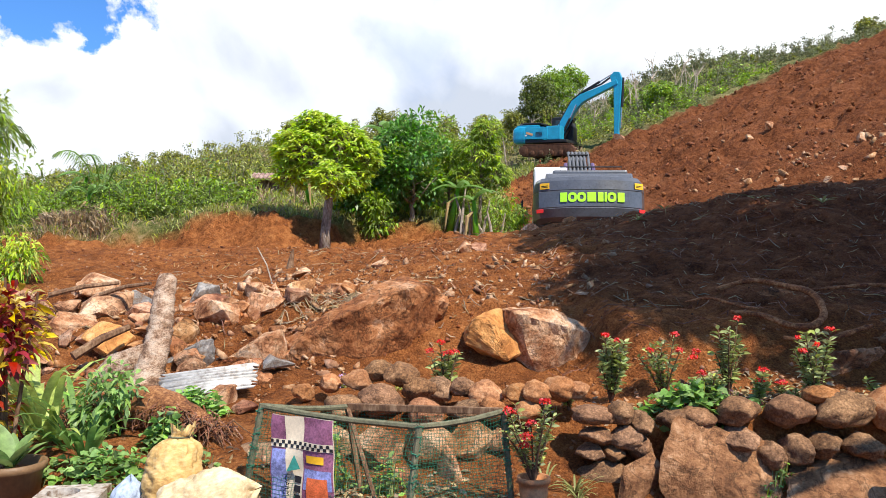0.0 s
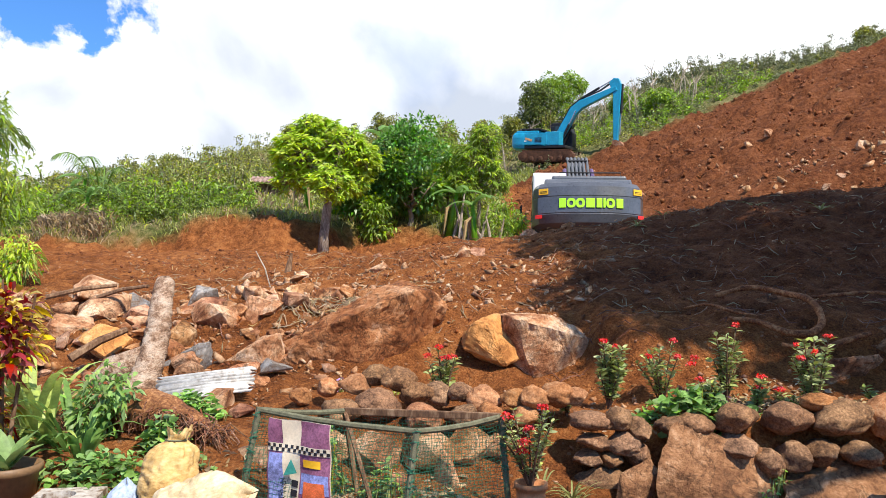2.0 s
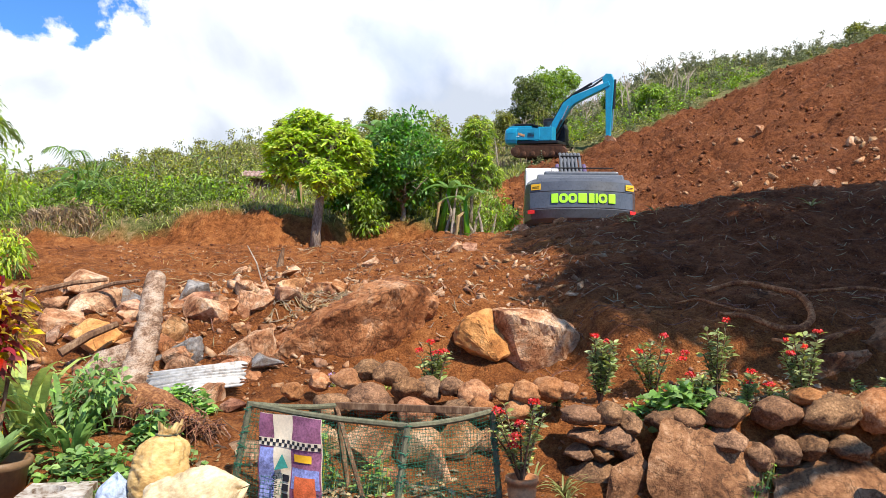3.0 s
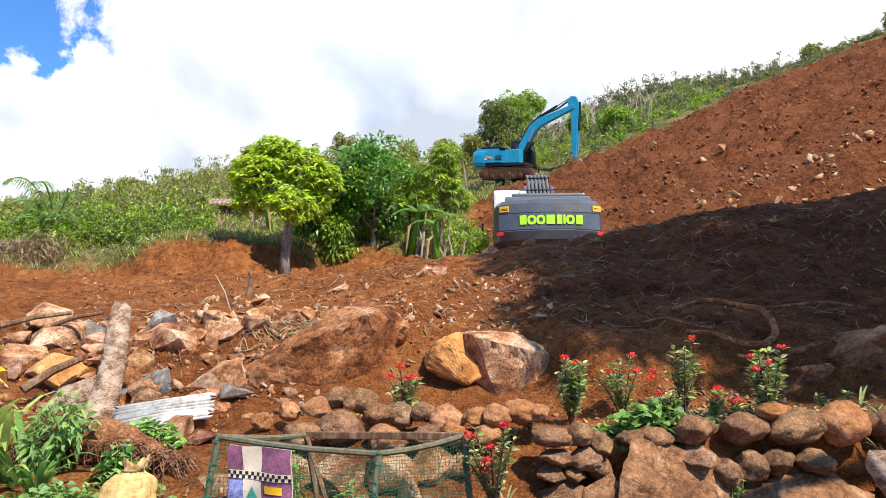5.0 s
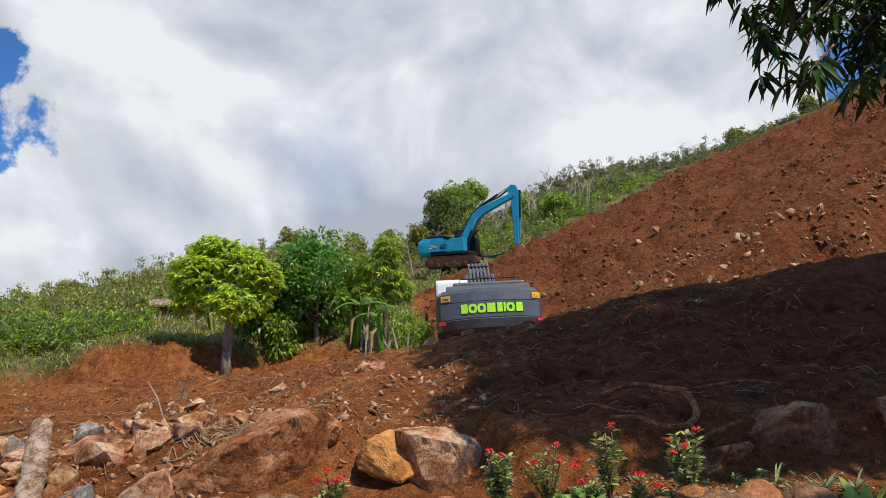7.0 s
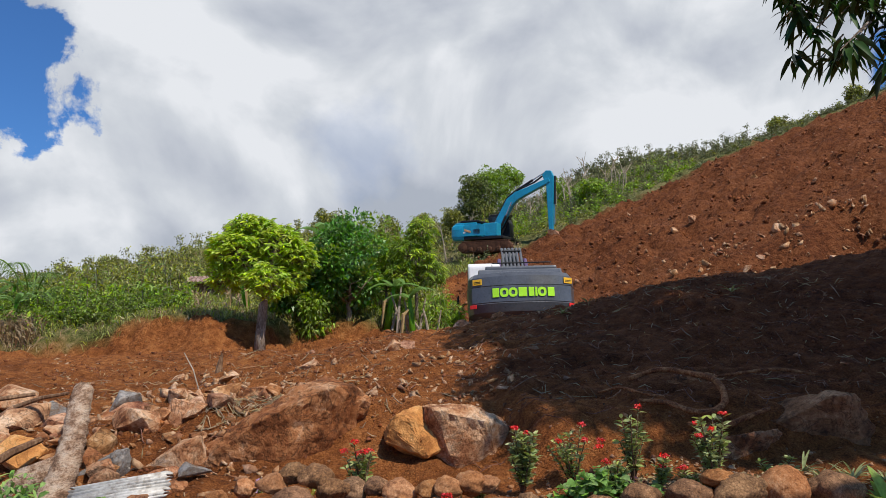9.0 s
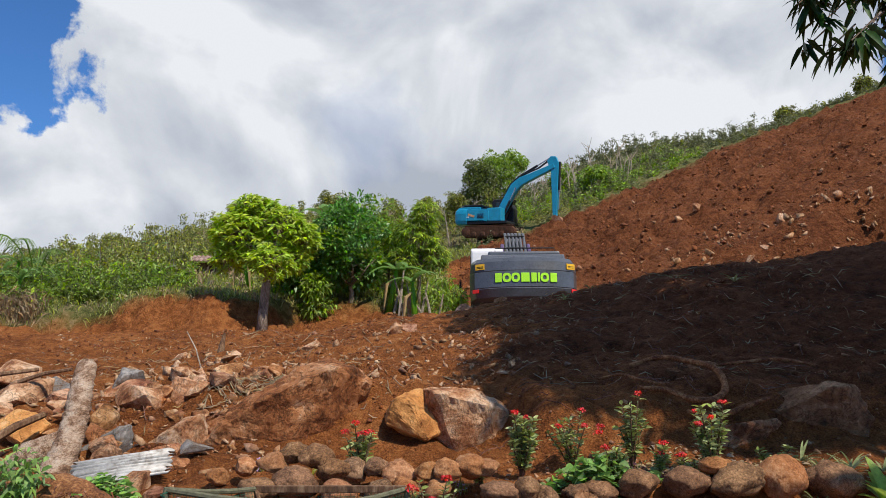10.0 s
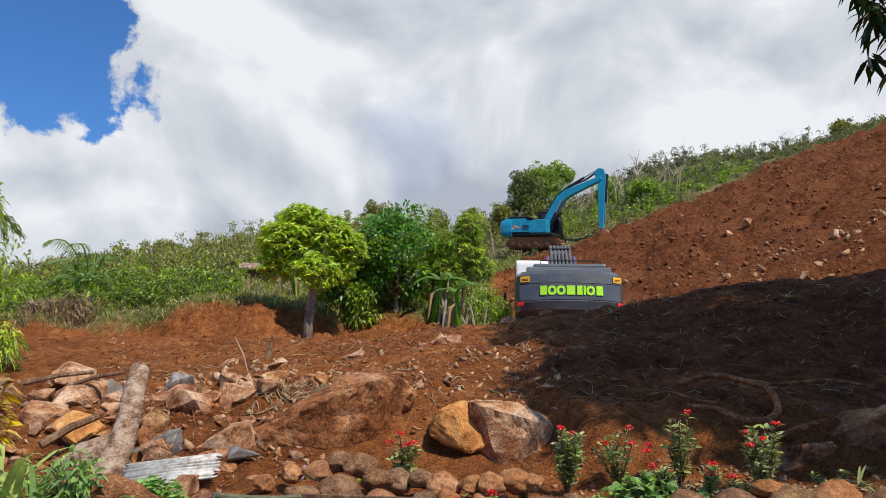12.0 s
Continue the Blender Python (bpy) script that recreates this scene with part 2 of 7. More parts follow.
ROOT = material("rusty_root", [(0.3, (0.07, 0.025, 0.014)), (0.5, (0.20, 0.085, 0.045)), (0.7, (0.38, 0.20, 0.11))], 6.0, 0.85, 0.4, 30, per="island", spread=0.15)
MANGO = leafy("mango_leaf_light", (0.46, 0.64, 0.07), 0.17, 0.4)
MANGO_NEW = leafy("mango_leaf_new", (0.56, 0.68, 0.08), 0.12, 0.45)
CITRUS = leafy("glossy_dark_leaf", (0.15, 0.33, 0.06), 0.22, 0.3, 0.35)
SHRUB = leafy("shrub_leaf", (0.27, 0.40, 0.05), 0.22, 0.4)
HILLLEAF = leafy("hillside_leaf", (0.30, 0.315, 0.075), 0.32, 0.35)
OLIVE = leafy("olive_bush_leaf", (0.15, 0.19, 0.045), 0.25, 0.3)
# distant leaves, greyed so that haze is part of their colour
HAZYWOOD = leafy("hazy_wood_leaf", (0.20, 0.22, 0.10), 0.2, 0.3)
DARKLEAF = leafy("overhang_leaf", (0.028, 0.070, 0.012), 0.16, 0.15, 0.4)
GRASS = leafy("grass_blade", (0.34, 0.37, 0.09), 0.28, 0.4)
STRAW = leafy("dry_straw", (0.38, 0.28, 0.16), 0.2, 0.25, 0.8)
PALMLEAF = leafy("palm_leaf", (0.15, 0.24, 0.05), 0.16, 0.35, 0.4)
BANANA = leafy("banana_leaf", (0.17, 0.34, 0.06), 0.16, 0.45, 0.4)
IXORA = leafy("ixora_leaf", (0.33, 0.38, 0.13), 0.22, 0.3, 0.4)
STRAP = leafy("strap_leaf", (0.42, 0.54, 0.10), 0.14, 0.4, 0.4)
CREEPER = leafy("creeper_leaf", (0.23, 0.38, 0.10), 0.18, 0.35)
CABBAGE = leafy("broad_lime_leaf", (0.33, 0.50, 0.07), 0.1, 0.45)
PURPLE = leafy("purple_foliage", (0.10, 0.035, 0.055), 0.2, 0.3)
RED = leafy("red_petal", (0.75, 0.035, 0.03), 0.1, 0.2)
VIOLET = leafy("violet_petal", (0.5, 0.32, 0.55), 0.1, 0.2)
CROTON_RED = leafy("croton_red_leaf", (0.26, 0.018, 0.02), 0.16, 0.35, 0.35)
CROTON_YELLOW = leafy("croton_yellow_leaf", (0.62, 0.44, 0.05), 0.14, 0.35, 0.35)
STEEL_GREY = plain("dark_grey_machine_paint", (0.085, 0.092, 0.105), 0.32, 0.0, 0.2, 2.5, 0.03, coat=0.3, spec=0.5)
BLACK = plain("black_machine_paint", (0.02, 0.02, 0.022), 0.5, 0.0, 0.3)
LIME = plain("lime_green_paint", (0.42, 0.85, 0.04), 0.4, 0.0, 0.06)
YELLOWTAG = plain("yellow_warning_label", (0.85, 0.48, 0.03), 0.45, 0.0, 0.08)
REFLECT = plain("red_reflector", (0.75, 0.03, 0.02), 0.25, 0.0, 0.1)
WHITE = plain("white_machine_paint", (0.76, 0.76, 0.76), 0.45, 0.0, 0.05)
BLUE = plain("blue_machine_paint", (0.012, 0.30, 0.47), 0.35, 0.0, 0.16, 1.5, 0.03, coat=0.2, spec=0.5)
SWOOSH = plain("orange_stripe", (0.62, 0.34, 0.16), 0.5)
CHROME = plain("chrome_rod", (0.65, 0.66, 0.68), 0.2, 0.9, 0.1)
HOSE = plain("black_rubber_hose", (0.035, 0.036, 0.04), 0.55, 0.0, 0.2)
PIPE = plain("grey_steel_pipe", (0.15, 0.155, 0.165), 0.4, 0.3, 0.2)
SLEEVE = plain("purple_hose_sleeve", (0.12, 0.085, 0.17), 0.8, 0.0, 0.3)
TRACKS = plain("muddy_steel_tracks", (0.10, 0.045, 0.025), 0.85, 0.2, 0.5, 5.0, 0.5)
RUSTY = material("earth_worn_bucket_steel", [(0.3, (0.16, 0.06, 0.03)), (0.5, (0.30, 0.14, 0.07)), (0.7, (0.46, 0.28, 0.17))], 3.0, 0.75, 0.4, 20)
SHEET = material("galvanised_sheet", [(0.3, (0.26, 0.23, 0.20)), (0.5, (0.46, 0.44, 0.41)), (0.7, (0.60, 0.58, 0.55))], 2.5, 0.55, 0.15, 20, metal=0.25)
RUSTSHEET = material("rusted_roof_sheet", [(0.3, (0.10, 0.05, 0.035)), (0.5, (0.26, 0.16, 0.12)), (0.7, (0.42, 0.32, 0.27))], 3, 0.8, 0.3, 20)
NET = plain("green_nylon_net", (0.035, 0.15, 0.085), 0.6, 0.0, 0.3)
ROPE = plain("pale_twisted_rope", (0.13, 0.125, 0.075), 0.8, 0.0, 0.4, 30)
SACKYELLOW = material("woven_yellow_sack", [(0.3, (0.40, 0.23, 0.075)), (0.5, (0.58, 0.37, 0.13)), (0.7, (0.68, 0.48, 0.22))], 3, 0.65, 0.35, 45, stretch=(1, 1, 2.2))
SACKCREAM = material("woven_cream_sack", [(0.3, (0.46, 0.33, 0.17)), (0.5, (0.62, 0.48, 0.28)), (0.7, (0.72, 0.60, 0.40))], 3, 0.65, 0.35, 45, stretch=(2.2, 1, 1))
SACKBLUE = material("woven_blue_sack", [(0.3, (0.20, 0.25, 0.34)), (0.5, (0.36, 0.43, 0.54)), (0.7, (0.52, 0.58, 0.66))], 3, 0.6, 0.35, 45)
POT = plain("brown_plastic_pot", (0.20, 0.115, 0.055), 0.5, 0.0, 0.2)
TERRACOTTA = plain("orange_clay_pot", (0.46, 0.20, 0.085), 0.75, 0.0, 0.25)
ENAMEL = material("stained_white_enamel", [(0.3, (0.16, 0.09, 0.05)), (0.45, (0.42, 0.36, 0.30)), (0.7, (0.62, 0.58, 0.52))], 3, 0.45, 0.1, 20)
PRINT_PURPLE = plain("sack_print_purple", (0.26, 0.10, 0.17), 0.55, 0.0, 0.45, 9)
PRINT_BLUE = plain("sack_print_blue", (0.22, 0.25, 0.50), 0.55, 0.0, 0.5, 9)
PRINT_CREAM = plain("sack_print_cream", (0.72, 0.62, 0.46), 0.55, 0.0, 0.12, 9)
PRINT_BLACK = plain("sack_print_black", (0.02, 0.02, 0.025), 0.6, 0.0, 0.2)
PRINT_RED = plain("sack_print_red", (0.62, 0.14, 0.05), 0.55, 0.0, 0.35, 14)
PRINT_GREEN = plain("sack_print_green", (0.05, 0.30, 0.24), 0.55, 0.0, 0.2)
GLASS = plain("dark_cab_glass", (0.03, 0.04, 0.045), 0.08, 0.0, 0.1, spec=0.6)

# ---- mesh helpers ----


def part(name, data, mat, parent=None, label="", smooth=False, at=None):
    """One mesh object out of a bmesh or a mesh, under a thing or a part."""
    if isinstance(data, bmesh.types.BMesh):
        me = bpy.data.meshes.new(name)
        data.normal_update()
        data.to_mesh(me)
        data.free()
    else:
        me = data
    if mat and not me.materials:
        me.materials.append(mat)
    if smooth:
        me.shade_smooth()
    ob = new(name, me)
    if at is not None:
        ob.matrix_basis = at
    if parent:
        ob.parent = parent
    if label:
        tagged(ob, label)
    return ob


def thing(name, label, category, m=None, group="", kind=""):
    ob = new(name)
    ob.empty_display_size = 0.1
    if m is not None:
        ob.matrix_basis = m
    return tagged(ob, label, category, group, kind)


def mesh_np(name, verts, faces, smooth=False):
    """A mesh from arrays: verts N x 3, faces M x 3 or M x 4."""
    verts, faces = np.asarray(verts, dtype=np.float32), np.asarray(faces, dtype=np.int32)
    me = bpy.data.meshes.new(name)
    k = faces.shape[1]
    me.vertices.add(len(verts))
    me.vertices.foreach_set("co", verts.ravel())
    me.loops.add(faces.size)
    me.loops.foreach_set("vertex_index", faces.ravel())
    me.polygons.add(len(faces))
    me.polygons.foreach_set("loop_start", np.arange(0, faces.size, k, dtype=np.int32))
    me.update(calc_edges=True)
    if smooth:
        me.shade_smooth()
    return me


def box(bm, size, m=None, bevel=0.0, segments=2):
    r = bmesh.ops.create_cube(bm, size=1.0)
    bmesh.ops.scale(bm, vec=size, verts=r["verts"])
    if bevel:
        e = list({e for v in r["verts"] for e in v.link_edges})
        bv = bmesh.ops.bevel(bm, geom=e, offset=bevel, segments=segments, affect="EDGES", profile=0.6)
        vs = list({v for f in bv["faces"] for v in f.verts} | {v for v in r["verts"] if v.is_valid})
    else:
        vs = r["verts"]
    if m is not None:
        bmesh.ops.transform(bm, matrix=m, verts=vs)
    return bm


def boxed(size, m=None, bevel=0.02):
    return box(bmesh.new(), size, m, bevel)


def prism(outline, width, bevel=0.0, m=None):
    """A side outline in y and z, made solid across x, with its edges rounded."""
    bm = bmesh.new()
    a = [bm.verts.new((-width / 2, y, z)) for y, z in outline]
    f = bm.faces.new(a)
    e = bmesh.ops.extrude_face_region(bm, geom=[f])
    bmesh.ops.translate(bm, vec=(width, 0, 0), verts=[v for v in e["geom"] if isinstance(v, bmesh.types.BMVert)])
    bmesh.ops.recalc_face_normals(bm, faces=bm.faces)
    if bevel:
        bmesh.ops.bevel(bm, geom=list(bm.edges), offset=bevel, segments=2, affect="EDGES", profile=0.6)
    if m is not None:
        bmesh.ops.transform(bm, matrix=m, verts=bm.verts)
    return bm


def tube(bm, points, radii, sides=8, cap=True):
    """A tapered pipe along points."""
    pts = [Vector(p) for p in points]
    if isinstance(radii, (int, float)):
        radii = [radii] * len(pts)
    rings, up = [], None
    for i, p in enumerate(pts):
        d = (pts[min(i + 1, len(pts) - 1)] - pts[max(i - 1, 0)]).normalized()
        if up is None:
            up = d.orthogonal().normalized()
        up = (up - d * up.dot(d)).normalized()
        s = d.cross(up)
        rings.append([bm.verts.new(p + (up * math.cos(2 * math.pi * k / sides) + s * math.sin(2 * math.pi * k / sides)) * radii[i]) for k in range(sides)])
    for a, b in zip(rings, rings[1:]):
        for k in range(sides):
            bm.faces.new((a[k], a[(k + 1) % sides], b[(k + 1) % sides], b[k]))
    if cap:
        bm.faces.new(rings[0][::-1])
        bm.faces.new(rings[-1])
    return bm


def tubed(points, radii, sides=8):
    return tube(bmesh.new(), points, radii, sides)


def lathe(profile, sides=24, squash=1.0):
    """A turned shape out of (radius, height) pairs."""
    bm = bmesh.new()
    rings = [[bm.verts.new((r * math.cos(2 * math.pi * k / sides), r * squash * math.sin(2 * math.pi * k / sides), z)) for k in range(sides)] for r, z in profile]
    for a, b in zip(rings, rings[1:]):
        for k in range(sides):
            bm.faces.new((a[k], a[(k + 1) % sides], b[(k + 1) % sides], b[k]))
    bm.faces.new(rings[0][::-1])
    bm.faces.new(rings[-1])
    return bm


def rock_mesh(name, seed, detail=3, cuts=9, rough=0.10, flat=1.0, round_=False):
    """A stone of unit half-size: a ball cut by planes and roughened."""
    rng = random.Random(seed)
    bm = bmesh.new()
    bmesh.ops.create_icosphere(bm, subdivisions=detail, radius=1.0)
    planes = []
    for _ in range(cuts):
        n = Vector((rng.gauss(0, 1), rng.gauss(0, 1), rng.gauss(0, 0.8))).normalized()
        planes.append((n, rng.uniform(0.62, 0.9) if round_ else rng.uniform(0.42, 0.72)))
    off = Vector((rng.uniform(-50, 50), rng.uniform(-50, 50), rng.uniform(-50, 50)))
    for v in bm.verts:
        p = v.co.copy()
        for n, d in planes:
            h = p.dot(n) - d
            if h > 0:
                p -= n * h * (0.8 if round_ else 0.98)
        q = p * 1.7 + off
        p *= 1 + rough * (noise.fractal(q, 0.75, 2.1, 7) if detail > 2 else noise.noise(q))
        if not round_ and detail > 3:
            p *= 1 + rough * 0.55 * (abs(noise.noise(q * 2.3)) - 0.25) + rough * 0.28 * (abs(noise.noise(q * 6.1)) - 0.25)
        v.co = p
    for i in range(3):
        lo, hi = min(v.co[i] for v in bm.verts), max(v.co[i] for v in bm.verts)
        for v in bm.verts:
            v.co[i] = (v.co[i] - (lo + hi) / 2) * 2 / (hi - lo)
    me = bpy.data.meshes.new(name)
    bm.to_mesh(me)
    bm.free()
    me.shade_smooth()
    if not round_:
        me.set_sharp_from_angle(angle=radians(28))
    return me


def hull_rock(name, seed, n=22, profile=((-1, 1), (1, 1)), under=0.0, detail=2, rough=0.05, steps=0.0, low=False, ball=False):
    """Broken angular rock of about unit half-size. profile: how high its top is along x; under: how far its foot is cut back."""
    rng = random.Random(seed)
    bm = bmesh.new()
    px, pz = [p[0] for p in profile], [p[1] for p in profile]
    for k in range(n):
        if ball:
            d = Vector((rng.gauss(0, 1), rng.gauss(0, 1), rng.gauss(0, 1))).normalized()
            bm.verts.new(d * rng.uniform(0.72, 1.12))
            continue
        while True:
            x, y = rng.uniform(-1, 1), rng.uniform(-1, 1)
            if 0.1 < abs(x) ** 2.5 + abs(y) ** 2.5 < 1:
                break
        if k % 3 == 2:
            bm.verts.new((x, y * 0.95 + under * (y < 0), -rng.uniform(0.55, 1)))
        else:
            bm.verts.new((x, y, float(np.interp(x, px, pz)) * rng.uniform(0.70, 1.0) - 0.25 * (y < -0.4) * rng.random()))
    res = bmesh.ops.convex_hull(bm, input=bm.verts[:])
    loose = [g for g in res["geom_interior"] + res["geom_unused"] if isinstance(g, bmesh.types.BMVert)]
    if loose:
        bmesh.ops.delete(bm, geom=list(set(loose)), context="VERTS")
    if not low:
        bmesh.ops.bevel(bm, geom=bm.edges[:], offset=0.045, segments=1, affect="EDGES", clamp_overlap=True)
        bmesh.ops.triangulate(bm, faces=bm.faces[:])
        for _ in range(detail):
            long_ = [e for e in bm.edges if e.calc_length() > 0.06]
            bmesh.ops.subdivide_edges(bm, edges=long_, cuts=1, use_grid_fill=True)
            bmesh.ops.triangulate(bm, faces=bm.faces[:])
        off = Vector((rng.uniform(-50, 50), rng.uniform(-50, 50), rng.uniform(-50, 50)))
        bed = Vector((rng.uniform(-0.4, 0.4), rng.uniform(-0.5, 0.2), 1)).normalized()
        bm.normal_update()
        for v in bm.verts:
            q = v.co * 1.6 + off
            h = noise.fractal(q, 0.8, 2.1, 6) * rough + rough * 0.8 * (abs(noise.noise(q * 2.7)) - 0.3)
            if steps:
                f = (v.co.dot(bed) + 0.12 * noise.noise(q)) * 4.5
                h += steps * (min(1, (f - math.floor(f)) * 3) - 0.6)
            v.co += v.normal * h
    me = bpy.data.meshes.new(name)
    bm.to_mesh(me)
    bm.free()
    if not low:
        me.shade_smooth()
        me.set_sharp_from_angle(angle=radians(22))
    return me


def leaf_mesh(name, base, along, length, width, rng, droop=0.25, fold=0.25, simple=False):
    """Many leaves at once. base, along: N x 3; each leaf bends down and folds along its rib."""
    n = len(base)
    base, d = np.asarray(base, float), np.asarray(along, float)
    d = d / np.maximum(np.linalg.norm(d, axis=1, keepdims=True), 1e-6)
    side = np.cross(d, rng.normal(0, 0.45, (n, 3)) + (0, 0, 1.0))
    side /= np.maximum(np.linalg.norm(side, axis=1, keepdims=True), 1e-6)
    up = np.cross(side, d)
    vary = rng.uniform(0.7, 1.25, n)
    L, W = (np.asarray(length) * vary)[:, None], (np.asarray(width) * vary)[:, None] / 2
    down = np.array((0, 0, -1.0))
    if simple:
        v = np.stack([base, base + d * L * 0.5 + side * W + up * W * fold, base + d * L + down * L * droop, base + d * L * 0.5 - side * W + up * W * fold], 1).reshape(-1, 3)
        return mesh_np(name, v, np.arange(4 * n).reshape(n, 4))
    p1, p2, tip = base + d * L * 0.33 + down * L * droop * 0.08, base + d * L * 0.68 + down * L * droop * 0.4, base + d * L + down * L * droop
    v = np.stack([base, p1 + side * W + up * W * fold, p1 - side * W + up * W * fold, p2 + side * W * 0.8 + up * W * fold, p2 - side * W * 0.8 + up * W * fold, tip, p1, p2], 1).reshape(-1, 3)
    k = np.arange(n)[:, None] * 8
    f = np.concatenate([k + np.array([[0, 1, 6, 6]]), k + np.array([[0, 6, 2, 2]]), k + np.array([[1, 3, 7, 6]]), k + np.array([[6, 7, 4, 2]]), k + np.array([[3, 5, 7, 7]]), k + np.array([[7, 5, 4, 4]])])
    # triangles and quads kept apart so that no face is degenerate
    tri = np.concatenate([f[:2 * n, :3], f[4 * n:, :3], f[2 * n:4 * n, [0, 1, 2]], f[2 * n:4 * n, [0, 2, 3]]])
    return mesh_np(name, v, tri)


def unit(rng, n):
    v = rng.normal(0, 1, (n, 3))
    return v / np.linalg.norm(v, axis=1, keepdims=True)

# ---- ground ----


def smooth(a, b, x):
    k = np.clip((np.asarray(x, float) - a) / (b - a), 0, 1)
    return k * k * (3 - 2 * k)


def lattice(ix, iy, seed):
    h = (ix.astype(np.int64) * 374761393 + iy.astype(np.int64) * 668265263 + seed * 1442695041) & 0x7FFFFFFF
    h = ((h ^ (h >> 13)) * 1274126177) & 0x7FFFFFFF
    return ((h ^ (h >> 16)) & 0xFFFF) / 65535.0


def vnoise(x, y, seed=0):
    x, y = np.asarray(x, float), np.asarray(y, float)
    ix, iy = np.floor(x), np.floor(y)
    fx, fy = x - ix, y - iy
    fx, fy = fx * fx * (3 - 2 * fx), fy * fy * (3 - 2 * fy)
    ix, iy = ix.astype(np.int64), iy.astype(np.int64)
    a, b = lattice(ix, iy, seed), lattice(ix + 1, iy, seed)
    c, e = lattice(ix, iy + 1, seed), lattice(ix + 1, iy + 1, seed)
    return (a * (1 - fx) + b * fx) * (1 - fy) + (c * (1 - fx) + e * fx) * fy - 0.5


def rough_noise(x, y, seed=0, octaves=4, gain=0.55):
    s, k, out = 1.0, 1.0, 0.0
    for i in range(octaves):
        out = out + s * vnoise(x * k + 17 * i, y * k - 9 * i, seed + i)
        s, k = s * gain, k * 2.07
    return out


def base_height(x, y):
    """The lie of the land without its roughness: yard, terrace, graded bench, spoil mound and hillside."""
    x, y = np.asarray(x, float), np.asarray(y, float)
    left = np.interp(y, [4.4, 5.0, 5.8, 7.0, 8.0, 9.1, 10.4, 16.0, 20.0, 24.0], [0.0, 0.15, 0.36, 0.48, 0.60, 1.0, 1.28, 1.9, 2.34, 2.6])
    right = np.interp(y, [5.98, 6.2, 6.95, 7.3, 7.65, 8.3, 10.4, 16.0, 20.0, 24.0], [0.0, 0.45, 0.53, 0.62, 0.98, 1.2, 1.38, 1.9, 2.34, 2.6])
    s = smooth(1.5, 1.95, x)
    mid = np.interp(y, [6.0, 6.6, 7.7, 8.2, 9.1, 10.4, 16.0, 20.0, 24.0], [0.0, 0.44, 0.5, 0.62, 1.12, 1.3, 1.9, 2.34, 2.6])
    sm = smooth(-1.6, -0.8, x)
    near = (left * (1 - sm) + mid * sm) * (1 - s) + right * s
    near = near - 0.3 * smooth(0.85, 1.3, x) * (1 - smooth(5.62, 5.98, y)) * smooth(3.0, 4.6, y)
    amp = np.interp(x, [-3.6, -1.6, 0.6, 2.0, 4.2, 5.5, 10.0, 16.0], [0.0, 0.2, 0.56, 0.68, 1.08, 1.34, 1.86, 2.4])
    prof = smooth(7.3, 14.6, y) * (1 - smooth(15.2, 18.2, y))
    near = near + amp * prof
    near = near - 0.62 * smooth(1.0, 2.5, x) * smooth(16.8, 19.0, y)
    yr = np.interp(x, [-20, 0, 10, 27, 50], [78, 74, 60, 48, 46])
    ye = yr - 6 * np.log1p(np.exp((yr - y) / 6.0))
    ye = np.where(y < yr - 40, y, ye)
    hill_l = 2.95 + 0.2 * (ye - 20.5) + 0.13 * np.minimum(x + 10, 0) + 2.0 * np.exp(-((x + 9) / 15.0) ** 2) * smooth(42, 70, y)
    hill_r = 9.2 + 0.33 * (np.minimum(x, 60) - 10.4) + 0.07 * np.clip(x - 14, 0, 40) + 0.3 * (ye - 40)
    hill_r = 1.6 + np.log1p(np.exp((hill_r - 1.6) * 2.0)) / 2.0
    k = smooth(-1.0, 6.0, x)
    hill = hill_l * (1 - k) + hill_r * k + 2.2 * np.exp(-((x - 19) / 7.0) ** 2 - ((y - 60) / 7.0) ** 2) + 0.4 * np.exp(-((x + 5.6) / 1.6) ** 2 - ((y - 21.4) / 1.5) ** 2)
    edge = 20.4 + 1.3 * smooth(-8.5, -4.5, x) * (1 - smooth(-4.5, -3.2, x)) * -1 + 1.3 * smooth(-3.6, -1.8, x) + 0.9 * vnoise(x * 0.9, x * 0 + 3, 5)
    w = smooth(edge, edge + 1.3 + 2.3 * k, y)
    # the hill falls away behind its crest
    fall = 0.18 * np.maximum(y - yr - 12, 0)
    z = near * (1 - w) + hill * w - fall
    return np.maximum(z, -2.0) if z.ndim else max(float(z), -2.0)


def turf_mask(x, y):
    n = rough_noise(x * 0.7, y * 0.7, 31) * 1.6
    red_hill = smooth(-0.4, 0.4, x - 0.075 * y + n * 0.5) * smooth(-0.8, 0.8, 40.3 + 0.3 * (x - 10) - y + n)
    bench = 1 - smooth(-0.35, 0.35, y - (21.0 + 1.2 * smooth(-3.6, -1.8, x)) + n * 0.5)
    return np.clip(1 - np.maximum(red_hill, bench), 0, 1)


